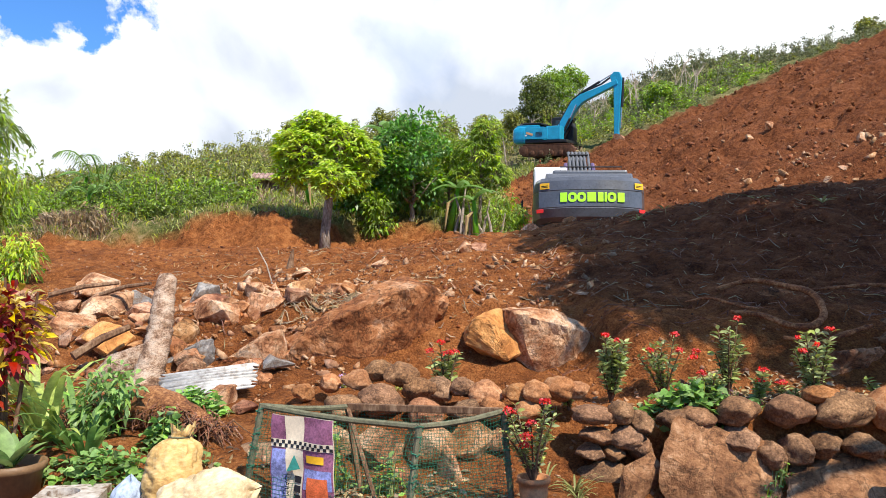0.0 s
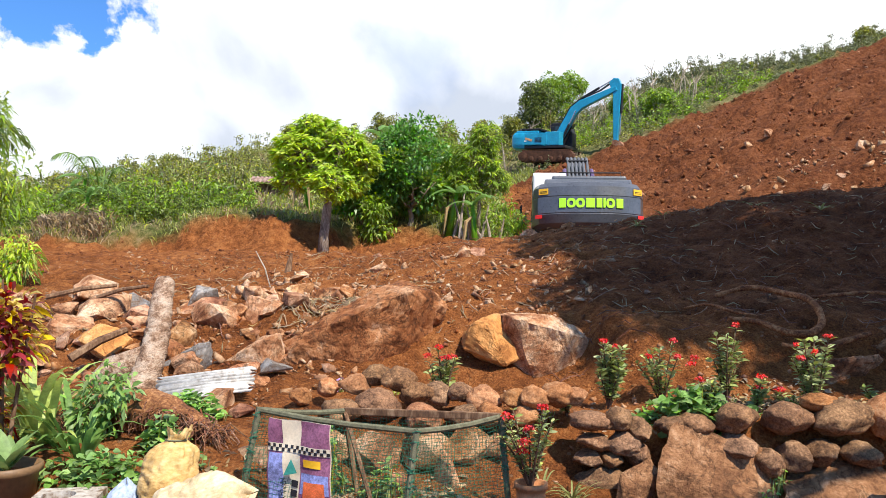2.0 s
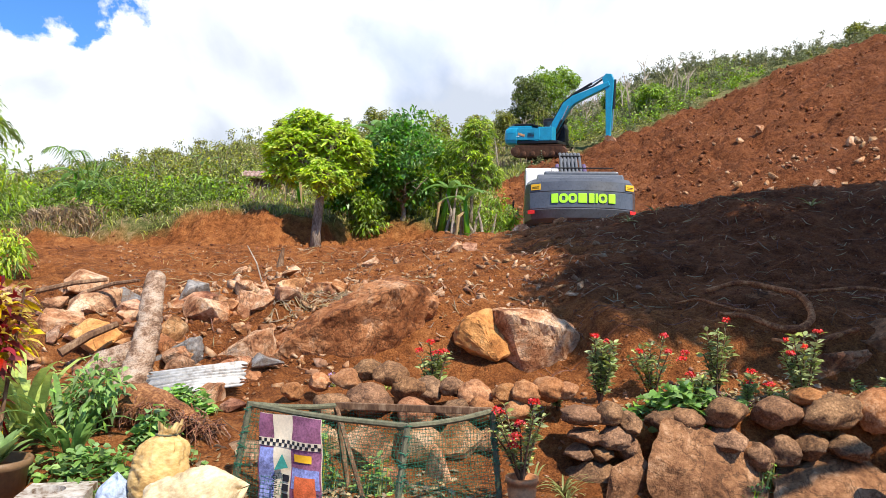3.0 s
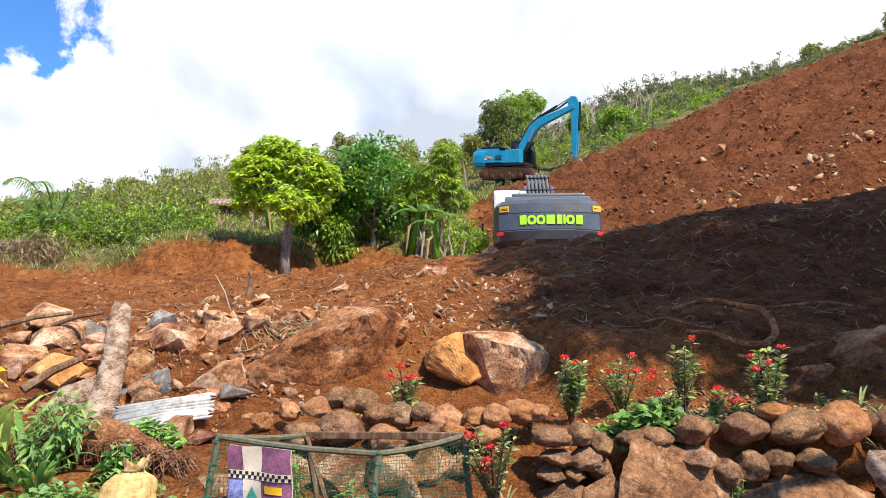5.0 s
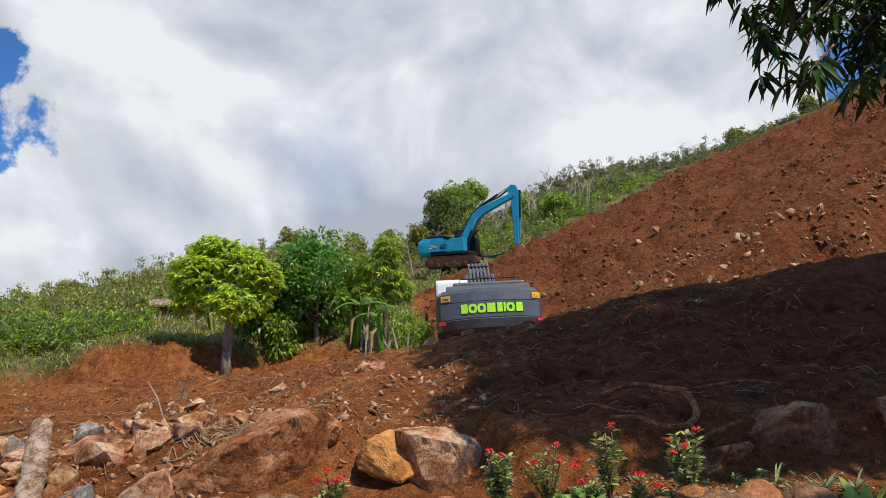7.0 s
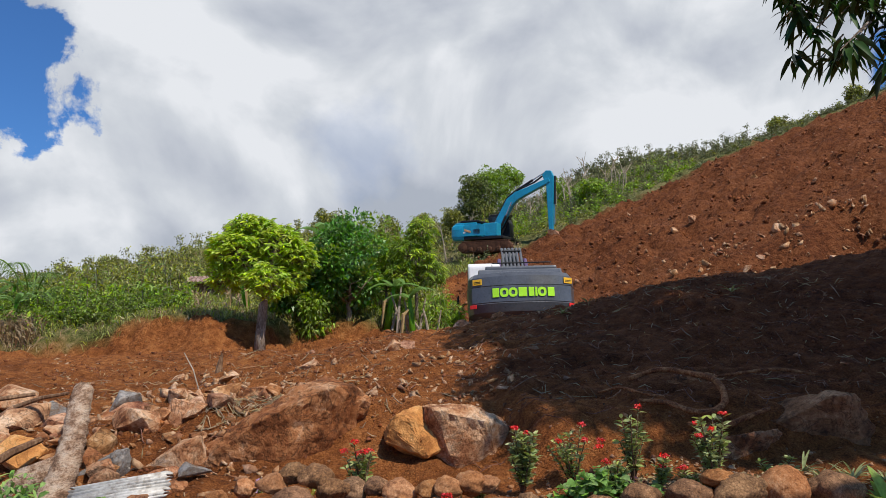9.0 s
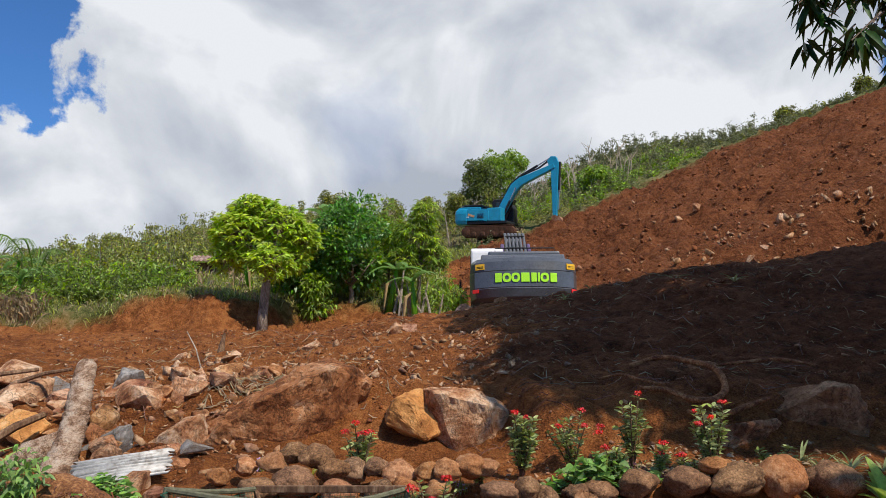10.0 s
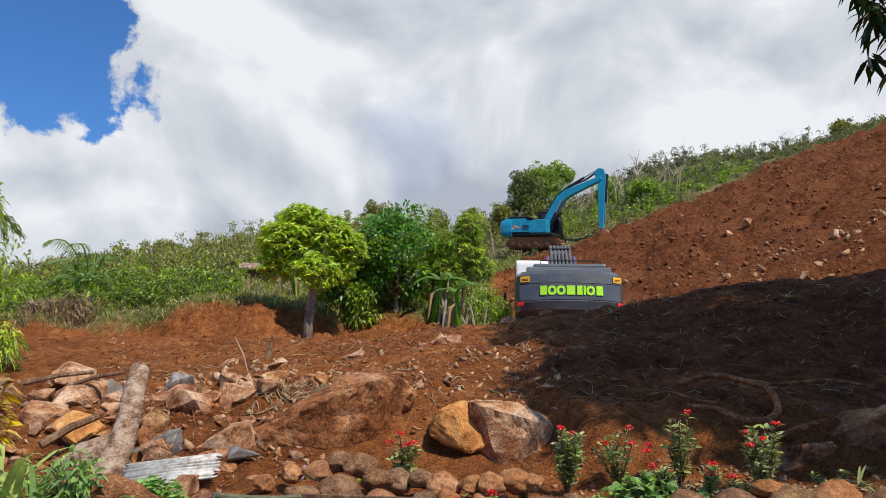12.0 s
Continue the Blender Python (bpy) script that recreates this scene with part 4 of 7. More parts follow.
def excavator(name, label, m, paint, arm, grey):
    """Local x to its right, y ahead, z up from the ground under its tracks. arm: side outlines of boom and stick."""
    ex = thing(name, label, "excavator", m)
    for sx in (-1, 1):
        track = part("track", prism([(-2.1, 0.35), (-1.8, 0.05), (1.8, 0.05), (2.1, 0.35), (2.1, 0.6), (1.8, 0.9), (-1.8, 0.9), (-2.1, 0.6)], 0.6, 0.06, pose(sx * 1.15, 0, 0)), TRACKS, ex, "mud-caked crawler track")
        for y in (-1.75, -1.1, -0.4, 0.4, 1.1, 1.75):
            big = abs(y) > 1.5
            part("track_wheel", lathe([(0.05, 0.0), (0.34 if big else 0.2, 0.0), (0.34 if big else 0.2, 0.1), (0.1, 0.14)], 18), TRACKS, track, at=pose(sx * 1.43, y, 0.48 if big else 0.3, 0, 90 * sx, 0))
        for k in range(24):
            part("track_shoe", boxed((0.62, 0.13, 0.05), pose(sx * 1.15, -1.8 + k * 0.157, 0.925), 0.01), TRACKS, track)
    part("undercarriage", boxed((1.6, 1.8, 0.5), pose(0, 0, 0.65), 0.08), BLACK, ex)
    part("slew_ring", lathe([(0.72, 0.88), (0.72, 1.1)], 28), BLACK, ex)
    part("deck", boxed((2.7, 3.6, 0.22), pose(0, -0.35, 1.16), 0.05), BLACK, ex)
    # counterweight with a bowed back
    bm = bmesh.new()
    rows = []
    for z, inset in ((1.02, 0.24), (1.12, 0.08), (1.34, 0.0), (1.36, 0.014), (1.38, 0.0), (1.80, 0.0), (1.815, 0.014), (1.83, 0.0), (2.08, 0.03), (2.2, 0.12), (2.24, 0.26)):
        ring = []
        for k in range(25):
            u = k / 24 * 2 - 1
            x = u * (1.46 - inset * 0.7)
            y = -2.98 + inset + 0.42 * abs(u) ** 2.6 + (0.24 if abs(u) > 0.97 else 0)
            ring.append(bm.verts.new((x, y, z)))
        ring += [bm.verts.new((1.46 - inset * 0.7, -1.7, z)), bm.verts.new((-1.46 + inset * 0.7, -1.7, z))]
        rows.append(ring)
    for a, b in zip(rows, rows[1:]):
        for k in range(len(a)):
            bm.faces.new((a[k], a[(k + 1) % len(a)], b[(k + 1) % len(a)], b[k]))
    bm.faces.new(rows[0][::-1])
    bm.faces.new(rows[-1])
    cw = part("counterweight", bm, STEEL_GREY if grey else paint, ex, "bowed dark grey cast counterweight" if grey else "blue counterweight", True)
    cw.data.set_sharp_from_angle(angle=radians(25))

    def on_back(u, z, w, h, mat, nm, lab, proud=0.012):
        y = -2.98 + 0.42 * abs(u) ** 2.6
        slope = math.degrees(math.atan(0.42 * 2.6 * abs(u) ** 1.6 / 1.46)) * (1 if u > 0 else -1)
        part(nm, boxed((w, 0.02, h), pose(u * 1.46, y - proud + 0.004, z, 0, 0, slope), 0.006), mat, cw, lab)
    if grey:
        # maker's name as plain blocks, one a letter
        for k, (w, gap) in enumerate(((0.21, 0), (0.23, 0), (0.23, 0), (0.26, 0), (0.17, 0), (0.07, 0), (0.23, 0), (0.22, 0))):
            x = -0.80 + [0, 0.225, 0.46, 0.715, 0.945, 1.075, 1.235, 1.475][k]
            u = x / 1.46 + 0.06
            y = -2.98 + 0.42 * abs(u) ** 2.6
            frame_ = letter_block(k, w, 0.25)
            slope = math.degrees(math.atan(0.42 * 2.6 * abs(u) ** 1.6 / 1.46)) * (1 if u > 0 else -1)
            part("lettering_block", frame_, LIME, cw, "lime green block of the maker's mark", at=pose(u * 1.46, y - 0.014, 1.62, 0, 0, slope))
        for u in (-0.82, 0.86):
            on_back(u, 1.95, 0.27, 0.16, YELLOWTAG, "warning_label", "yellow warning label")
            on_back(u, 1.955, 0.20, 0.015, BLACK, "label_bar", "black bar on the label", 0.02)
            on_back(u, 1.92, 0.20, 0.012, BLACK, "label_bar", "black bar on the label", 0.02)
        for u in (-0.90, 0.92):
            on_back(u, 1.29, 0.2, 0.1, REFLECT, "reflector", "red reflector")
    hood = part("engine_hood", prism([(-2.6, 2.2), (-2.4, 2.38), (-0.7, 2.38), (-0.6, 1.3), (-2.6, 1.3)], 2.3, 0.06), STEEL_GREY if grey else paint, ex)
    part("hood_lid", boxed((2.0, 1.3, 0.16), pose(0.05, -1.6, 2.43), 0.06), STEEL_GREY, hood)
    part("rear_rail", tubed([(-0.75, -2.2, 2.45), (-0.75, -2.2, 2.6), (0.9, -2.2, 2.6), (0.9, -2.2, 2.45)], 0.018, 6), BLACK, hood)
    for sx in (-1, 1):
        side = part("side_door", boxed((0.06, 1.9, 0.85), pose(sx * 1.38, -0.9, 1.75), 0.025), paint, ex)
        for k in range(4):
            part("louvre", boxed((0.03, 0.5, 0.03), pose(sx * 1.42, -0.6, 1.55 + k * 0.09), 0.008), BLACK, side)
        if not grey:
            part("stripe", boxed((0.02, 0.55, 0.16), pose(sx * 1.42, -1.35, 1.72, -18), 0.01), SWOOSH, side, "orange stripe")
            for k in range(5):
                part("lettering_block", boxed((0.02, 0.09, 0.1), pose(sx * 1.42, -2.0 + 0.11 * k, 1.6), 0.006), WHITE, side, "white block of the machine mark")
    if not grey:
        part("engine_cover", boxed((2.2, 1.5, 0.14), pose(0, -1.3, 2.48), 0.05), BLACK, ex)
    tank = part("fuel_tank", boxed((0.9, 1.1, 1.0), pose(0.92, 0.45, 1.75), 0.06), STEEL_GREY if grey else paint, ex)
    part("hand_rail", tubed([(1.25, 0.0, 2.25), (1.25, 0.0, 2.6), (1.25, 0.9, 2.6), (1.25, 0.9, 2.25)], 0.02, 6), BLACK, tank)
    # cab
    cab = part("cab", prism([(-0.3, 1.3), (-0.35, 2.95), (-0.15, 3.08), (0.95, 3.08), (1.35, 2.3), (1.4, 1.3)], 0.98, 0.06, pose(-0.9, 0, 0)), WHITE if grey else BLACK, ex, "white cab shell" if grey else "black cab")
    for sx in (-1, 1):
        part("side_window", prism([(0.0, 1.95), (0.0, 2.85), (0.85, 2.85), (1.15, 2.3), (1.15, 1.95)], 0.02, 0.0, pose(-0.9 + sx * 0.495, 0, 0)), GLASS, cab)
    part("rear_window", boxed((0.7, 0.02, 0.45), pose(-0.9, -0.345, 2.45), 0.01), GLASS if not grey else WHITE, cab)
    part("front_window", boxed((0.78, 0.02, 0.75), pose(-0.9, 1.17, 2.7, -27), 0.01), GLASS, cab)
    mir = part("mirror", boxed((0.06, 0.12, 0.32), pose(-1.72, 1.0, 2.1), 0.03), BLACK, cab)
    part("mirror_stay", tubed([(-1.38, 1.2, 1.3), (-1.7, 1.05, 1.35), (-1.7, 1.0, 2.3)], 0.018, 6), BLACK, mir)
    # arm
    boom = part("boom", prism(arm["boom"], 0.52, 0.05, pose(0.1, 0, 0)), STEEL_GREY if grey else paint, ex)
    stick = part("stick", prism(arm["stick"], 0.40, 0.04, pose(0.1, 0, 0)), LIME if grey else paint, ex)
    for a, b in arm["rams"]:
        a, b = Vector(a), Vector(b)
        c = a.lerp(b, 0.58)
        ram = part("hydraulic_cylinder", tubed([a, c], 0.09, 12), PIPE if grey else BLACK, boom)
        part("piston_rod", tubed([c, b], 0.045, 10), CHROME, ram)
    for k, path in enumerate(arm["hoses"]):
        part("hydraulic_hose", tubed(path, 0.045 if grey else 0.025, 7), PIPE if grey else HOSE, boom)
    for k in range(arm.get("clamps", 0)):
        part("hose_clamp", boxed((0.62, 0.05, 0.1), arm["clamp_at"](k), 0.01), BLACK, boom)
    # bucket
    y0, z0, tilt = arm["bucket"]
    prof = [(0.0, 0.15), (0.25, 0.2), (0.55, 0.0), (0.75, -0.4), (0.7, -0.85), (0.4, -1.1), (-0.05, -1.15), (0.0, -1.07), (0.36, -1.02), (0.62, -0.82), (0.67, -0.42), (0.48, -0.05), (0.2, 0.1), (0.0, 0.05)]
    bucket = part("bucket", prism(prof, 1.15, 0.0, pose(0.1, y0, z0, tilt)), RUSTY, ex, "earth-worn steel bucket")
    for sx in (-1, 1):
        part("bucket_side", prism(prof[:7] + [(0.0, -0.1)], 0.05, 0.012, pose(0.1, y0, z0, tilt) @ pose(sx * 0.56, 0, 0)), RUSTY, bucket)
    for k in range(5):
        part("tooth", prism([(-0.05, -1.17), (-0.05, -1.07), (-0.3, -1.13)], 0.1, 0.01, pose(0.1, y0, z0, tilt) @ pose(-0.48 + k * 0.24, 0, 0)), RUSTY, bucket)
    return ex


def letter_block(k, w, h):
    """A plain rounded block; round ones have a hollow, slim ones none."""
    bm = bmesh.new()
    if k in (1, 2, 6):
        n, o = 20, 2.6
        def ring(a, b, y):
            out = []
            for i in range(n):
                c, s = math.cos(2 * math.pi * i / n), math.sin(2 * math.pi * i / n)
                out.append(bm.verts.new((math.copysign(abs(c) ** (2 / o), c) * a, y, math.copysign(abs(s) ** (2 / o), s) * b)))
            return out
        oa, ob, ia, ib = ring(w / 2, h / 2, -0.008), ring(w / 2, h / 2, 0.03), ring(w / 2 - 0.065, h / 2 - 0.065, -0.008), ring(w / 2 - 0.065, h / 2 - 0.065, 0.03)
        for i in range(n):
            j = (i + 1) % n
            bm.faces.new((oa[i], oa[j], ia[j], ia[i]))
            bm.faces.new((ob[i], ob[j], oa[j], oa[i]))
            bm.faces.new((ia[i], ia[j], ib[j], ib[i]))
        bmesh.ops.recalc_face_normals(bm, faces=bm.faces)
        return bm
    return box(bm, (w * 0.86, 0.03, h), None, 0.01)


def machines():
    # grey machine seen from behind, nose down on the bench
    hoses = []
    for k in range(6):
        x = -0.2 + k * 0.12
        hoses.append([(x, 0.35, 2.2), (x, 0.75, 2.85), (x, 1.55, 3.75), (x, 1.85, 4.02), (x, 2.2, 4.1)])
    arm = {"boom": [(0.5, 1.75), (0.3, 2.15), (1.7, 3.7), (2.4, 4.05), (3.2, 3.95), (5.9, 2.9), (5.9, 2.5), (3.0, 3.3), (2.0, 3.0), (0.95, 1.75)],
           "stick": [(5.5, 3.4), (5.9, 3.35), (6.5, 2.2), (6.9, 0.6), (6.5, 0.6), (5.7, 2.2)],
           "rams": [((-0.28, 1.1, 1.5), (-0.28, 2.3, 3.4)), ((0.48, 1.1, 1.5), (0.48, 2.3, 3.4)), ((0.1, 2.5, 4.1), (0.1, 5.5, 3.35))],
           "hoses": hoses, "clamps": 3, "clamp_at": lambda k: pose(0.1, 0.75 + k * 0.45, 2.87 + k * 0.5, 48), "bucket": (6.6, 0.7, 10)}
    g = excavator("excavator", "dark grey crawler excavator with lime lettering seen from behind", pose(4.08, 22.2, 1.75, -5.0, 0.6, -5), STEEL_GREY, arm, True)
    part("hose_sleeve", tubed([(-0.36, 0.45, 2.1), (-0.36, 0.8, 2.8), (-0.32, 1.5, 3.55)], 0.07, 8), SLEEVE, g)
    part("hose_sleeve", tubed([(0.56, 0.45, 2.1), (0.56, 0.8, 2.8), (0.52, 1.5, 3.55)], 0.07, 8), SLEEVE, g)
    # blue machine higher up the slope, seen from its side
    k_ = 0.84
    low = lambda z: z if z < 3 else 3 + (z - 3) * 0.8
    sq = lambda pts: [(p[0] * k_, low(p[1])) for p in pts]
    sq3 = lambda pts: [(p[0], p[1] * k_, low(p[2])) for p in pts]
    arm = {"boom": sq([(0.3, 1.5), (0.2, 1.9), (1.7, 4.35), (2.5, 4.95), (3.4, 5.25), (5.6, 6.05), (5.75, 5.65), (3.5, 4.6), (2.7, 4.2), (2.2, 3.7), (0.8, 1.6)]),
           "stick": sq([(5.0, 6.35), (5.35, 6.75), (5.8, 6.7), (6.05, 6.1), (5.85, 1.5), (5.5, 1.45), (5.35, 5.3)]),
           "rams": [sq3(r) for r in (((-0.24, 0.9, 1.5), (-0.24, 2.2, 4.0)), ((0.44, 0.9, 1.5), (0.44, 2.2, 4.0)), ((0.1, 2.6, 5.15), (0.1, 5.2, 6.6)), ((0.1, 6.1, 6.2), (0.1, 6.0, 2.0)))],
           "hoses": [sq3([(0.1 + s, 0.3, 2.1), (0.1 + s, 1.6, 4.4), (0.1 + s, 2.4, 5.05), (0.1 + s, 4.2, 5.75), (0.1 + s, 5.0, 6.3)]) for s in (-0.15, 0.0, 0.15)], "bucket": (5.55 * k_, 1.35, 15)}
    b = excavator("excavator", "blue crawler excavator working higher on the red slope", pose(6.05, 41.0, 8.0, 0, 0, -118) @ pose(0, 0, 0, -3, 4, 0) @ Matrix.Diagonal((0.74, 0.74, 0.74, 1)), BLUE, arm, False)


# ---- trees and plants ----


def branch_tree(rng, base, height, spread, lean=(0, 0), forks=5, r0=0.16, first=0.35):
    """Trunk and limbs as tubes, and the places where foliage hangs."""
    bm_t, limbs, tips = bmesh.new(), [], []
    base = Vector(base)
    top = base + Vector((lean[0], lean[1], height * 0.62))
    pts = [base.lerp(top, k / 6) + Vector((rng.uniform(-1, 1), rng.uniform(-1, 1), 0)) * r0 * 0.4 * (k > 0) for k in range(7)]
    tube(bm_t, pts, [r0 * (1.25 if k == 0 else 1 - 0.09 * k) for k in range(7)], 10)
    for i in range(forks):
        s = base.lerp(top, rng.uniform(first, 1.0) / 1.0)
        a = 2 * math.pi * (i + rng.uniform(-0.3, 0.3)) / forks
        e = s + Vector((math.cos(a) * spread * rng.uniform(0.5, 1), math.sin(a) * spread * rng.uniform(0.5, 1), height * rng.uniform(0.12, 0.4)))
        m = s.lerp(e, 0.5) + Vector((0, 0, -0.05 * height))
        bm_l = bmesh.new()
        limbs.append(bm_l)
        tube(bm_l, [s, m, e], [r0 * 0.5, r0 * 0.34, r0 * 0.15], 6)
        for _ in range(3):
            q = m.lerp(e, rng.uniform(0, 1))
            w = q + Vector((rng.uniform(-1, 1), rng.uniform(-1, 1), rng.uniform(-0.1, 0.9))) * spread * 0.45
            tube(bm_l, [q, w], [r0 * 0.18, r0 * 0.07], 5)
            tips.append(w)
        tips.append(e)
    return bm_t, limbs, tips


def crown_points(rng, centres, radii, n):
    """Leaf places on and in uneven clumps, leaves pointing out and down."""
    c = np.asarray(centres, float)
    k = rng.integers(len(c), size=n)
    d = unit(rng, n)
    r = np.asarray(radii, float)[k] * rng.uniform(0.45, 1.05, n) ** 0.6
    p = c[k] + d * r[:, None] * (1, 1, 0.8)
    return p, d * 0.9 + rng.normal(0, 0.5, (n, 3)) + (0, 0, 0.05)


def ellipse_clumps(rng, centre, radii, n, size):
    """Clump centres spread through a rough ellipsoid."""
    d = unit(rng, n)
    r = rng.uniform(0.35, 1.0, n) ** 0.5
    return np.asarray(centre) + d * r[:, None] * np.asarray(radii), rng.uniform(size * 0.6, size * 1.25, n)


def tree(name, label, category, seed, base, height, trunk_h, crown_c, crown_r, leaf_mat, leaves, leaf_len, leaf_w, r0=0.12, clumps=34, clump=0.5, lean=(0, 0), second=None, forks=7, droop=0.35, bark=None, simple=True):
    rng, nrng = random.Random(seed), np.random.default_rng(seed)
    base = (base[0], base[1], float(ground_z(base[0], base[1])) - 0.08)
    t = thing(name, label, category, pose(*base))
    bt, bl, tips = branch_tree(rng, (0, 0, 0), trunk_h / 0.62, max(crown_r[:2]) * 0.8, lean, forks, r0, 0.55)
    part("trunk", bt, bark or BARK, t, smooth=True)
    for b in bl:
        part("limb", b, bark or BARK, t, smooth=True)
    c, r = ellipse_clumps(nrng, crown_c, crown_r, clumps, clump)
    p, d = crown_points(nrng, c, r, leaves)
    part("crown", leaf_mesh("crown", p, d, leaf_len, leaf_w, nrng, droop, 0.3, simple), leaf_mat, t)
    if second:
        mat, share = second
        k = nrng.permutation(len(c))[:max(3, int(len(c) * share))]
        p, d = crown_points(nrng, c[k] + (0, -0.12, 0.1), r[k], int(leaves * share))
        part("young_leaves", leaf_mesh("young_leaves", p, d, leaf_len, leaf_w, nrng, droop, 0.3, simple), mat, t, "bright yellow green new growth")
    return t


def whorled_tree(name, label, seed, base, trunk, lobes, twigs, leaf_len, leaf_w, mat, young, r0, lean=0.0, droop=0.45):
    """A tree whose leaves hang in whorls at the twig ends. lobes: centre and radii of each part of the crown; young: share of new leaves."""
    rng, nrng = random.Random(seed), np.random.default_rng(seed)
    t = thing(name, label, "tree", pose(base[0], base[1], float(ground_z(*base)) - 0.08))
    top = Vector((lean, 0, trunk))
    part("trunk", tubed([(0, 0, 0), (lean * 0.1, 0, trunk * 0.3), (lean * 0.55, 0, trunk * 0.7), top], [r0 * 1.3, r0, r0 * 0.92, r0 * 0.75], 12), BARK, t, smooth=True)
    base_, along, base_y, along_y = [], [], [], []
    for centre, radii in lobes:
        c = Vector(centre)
        part("limb", tubed([top - Vector((0, 0, 0.15)), top.lerp(c, 0.5) + Vector((0, 0, 0.08)), c], [r0 * 0.6, r0 * 0.42, r0 * 0.25], 7), BARK, t, smooth=True)
        share = max(6, int(twigs * radii[0] * radii[2] / sum(l[1][0] * l[1][2] for l in lobes)))
        bm = bmesh.new()
        for _ in range(share):
            d = Vector((rng.gauss(0, 1), rng.gauss(0, 1), rng.gauss(0.15, 0.9))).normalized()
            f = rng.uniform(0.55, 1.0) ** 0.5
            tip = c + Vector((d.x * radii[0], d.y * radii[1], d.z * radii[2])) * f * (1 + 0.22 * noise.noise(d * 2.3 + c))
            tube(bm, [c.lerp(tip, 0.25), c.lerp(tip, 0.7) + Vector((0, 0, 0.04)), tip], [r0 * 0.12, r0 * 0.08, 0.006], 4, False)
            is_young = d.z > -0.3 and rng.random() < young
            for _k in range(rng.randint(9, 15)):
                a = rng.uniform(0, 6.283)
                b = tip - d * rng.uniform(0, 0.12)
                v = (math.cos(a) + d.x * 0.7, math.sin(a) + d.y * 0.7, rng.uniform(-0.7, 0.55))
                (base_y if is_young else base_).append(b[:])
                (along_y if is_young else along).append(v)
        part("twig_tangle", bm, BARK, t)["kind"] = "stuff"
    part("crown", leaf_mesh("crown", base_, along, leaf_len, leaf_w, nrng, droop, 0.3), mat, t)
    part("young_leaves", leaf_mesh("young_leaves", base_y, along_y, leaf_len * 1.05, leaf_w, nrng, droop * 0.8, 0.3), MANGO_NEW, t, "bright yellow green new growth")
    return t


def banana(seed, x, y, height, lean=(0.2, 0), n=6, size=1.2):
    rng, nrng = random.Random(seed), np.random.default_rng(seed)
    z = float(ground_z(x, y)) - 0.05
    t = thing("banana_plant", "banana plant with broad torn green leaves", "banana plant", pose(x, y, z), "banana plants")
    top = Vector((lean[0], lean[1], height * 0.55))
    part("stem", tubed([(0, 0, 0), top * 0.5, top], [0.10, 0.085, 0.05], 9), BANANA, t, smooth=True)
    for k in range(n):
        a = 2 * math.pi * k / n + rng.uniform(-0.4, 0.4)
        out, up = Vector((math.cos(a), math.sin(a), 0)), rng.uniform(0.35, 1.1)
        rib = []
        for i in range(8):
            s = i / 7
            rib.append(top + out * (s * size * (0.9 - 0.15 * up)) + Vector((0, 0, size * (up * s - (0.35 + 0.5 * up) * s * s))))
        bm = bmesh.new()
        side = out.cross(Vector((0, 0, 1)))
        rows = []
        for i, p in enumerate(rib):
            s = i / 7
            w = size * 0.095 * math.sin(math.pi * min(1, 0.08 + s * 0.9)) ** 0.6 * (1 + rng.uniform(-0.12, 0.12))
            rows.append([bm.verts.new(p + side * w - Vector((0, 0, w * 0.35))), bm.verts.new(p), bm.verts.new(p - side * w - Vector((0, 0, w * 0.35)))])
        for a_, b_ in zip(rows, rows[1:]):
            bm.faces.new((a_[0], a_[1], b_[1], b_[0]))
            bm.faces.new((a_[1], a_[2], b_[2], b_[1]))
        part("leaf", bm, BANANA, t)
    for k in range(2):
        a = rng.uniform(0, 6.28)
        q = top * 0.8
        part("dead_leaf", tubed([q, q + Vector((math.cos(a) * 0.25, math.sin(a) * 0.25, -0.2)), q + Vector((math.cos(a) * 0.35, math.sin(a) * 0.35, -height * 0.4))], [0.02, 0.06, 0.02], 5), STRAW, t, "dry hanging banana leaf")


def palm(seed, x, y, base_z, trunk, fronds, length, label, lift=0.8):
    rng, nrng = random.Random(seed), np.random.default_rng(seed)
    t = thing("coconut_palm", label, "palm tree", pose(x, y, base_z), "coconut palms")
    part("trunk", tubed([(0, 0, -0.1), (0.05, 0, trunk * 0.5), (0, 0, trunk)], [0.2, 0.15, 0.12], 10), BARK, t, smooth=True)
    for k in range(fronds):
        a = 2 * math.pi * k / fronds + rng.uniform(-0.25, 0.25)
        up = lift * rng.uniform(0.4, 1.25)
        out = np.array((math.cos(a), math.sin(a), 0))
        s = np.linspace(0, 1, 34)[:, None]
        rib = np.array((0, 0, trunk)) + out * s * length * 0.8 + np.array((0, 0, 1)) * length * (up * s - (0.55 + 0.45 * up) * s * s)
        fr = part("frond", tubed([Vector(p) for p in rib[::4]], [0.025] * 6 + [0.012] * (len(rib[::4]) - 6), 5), PALMLEAF, t)
        side = np.array((-out[1], out[0], 0))
        i = np.arange(3, 34)
        base = np.repeat(rib[i], 2, 0)
        sg = np.tile((1, -1), len(i))[:, None]
        along = side * sg * 0.9 + out * 0.55 + np.array((0, 0, -0.25)) + nrng.normal(0, 0.08, (len(base), 3))
        ln = np.repeat(length * 0.3 * np.sin(np.pi * (0.12 + 0.8 * (i - 3) / 31)), 2)
        part("frond_blade", leaf_mesh("frond_blade", base, along, ln, length * 0.022, nrng, 0.4, 0.3, True), PALMLEAF, fr)


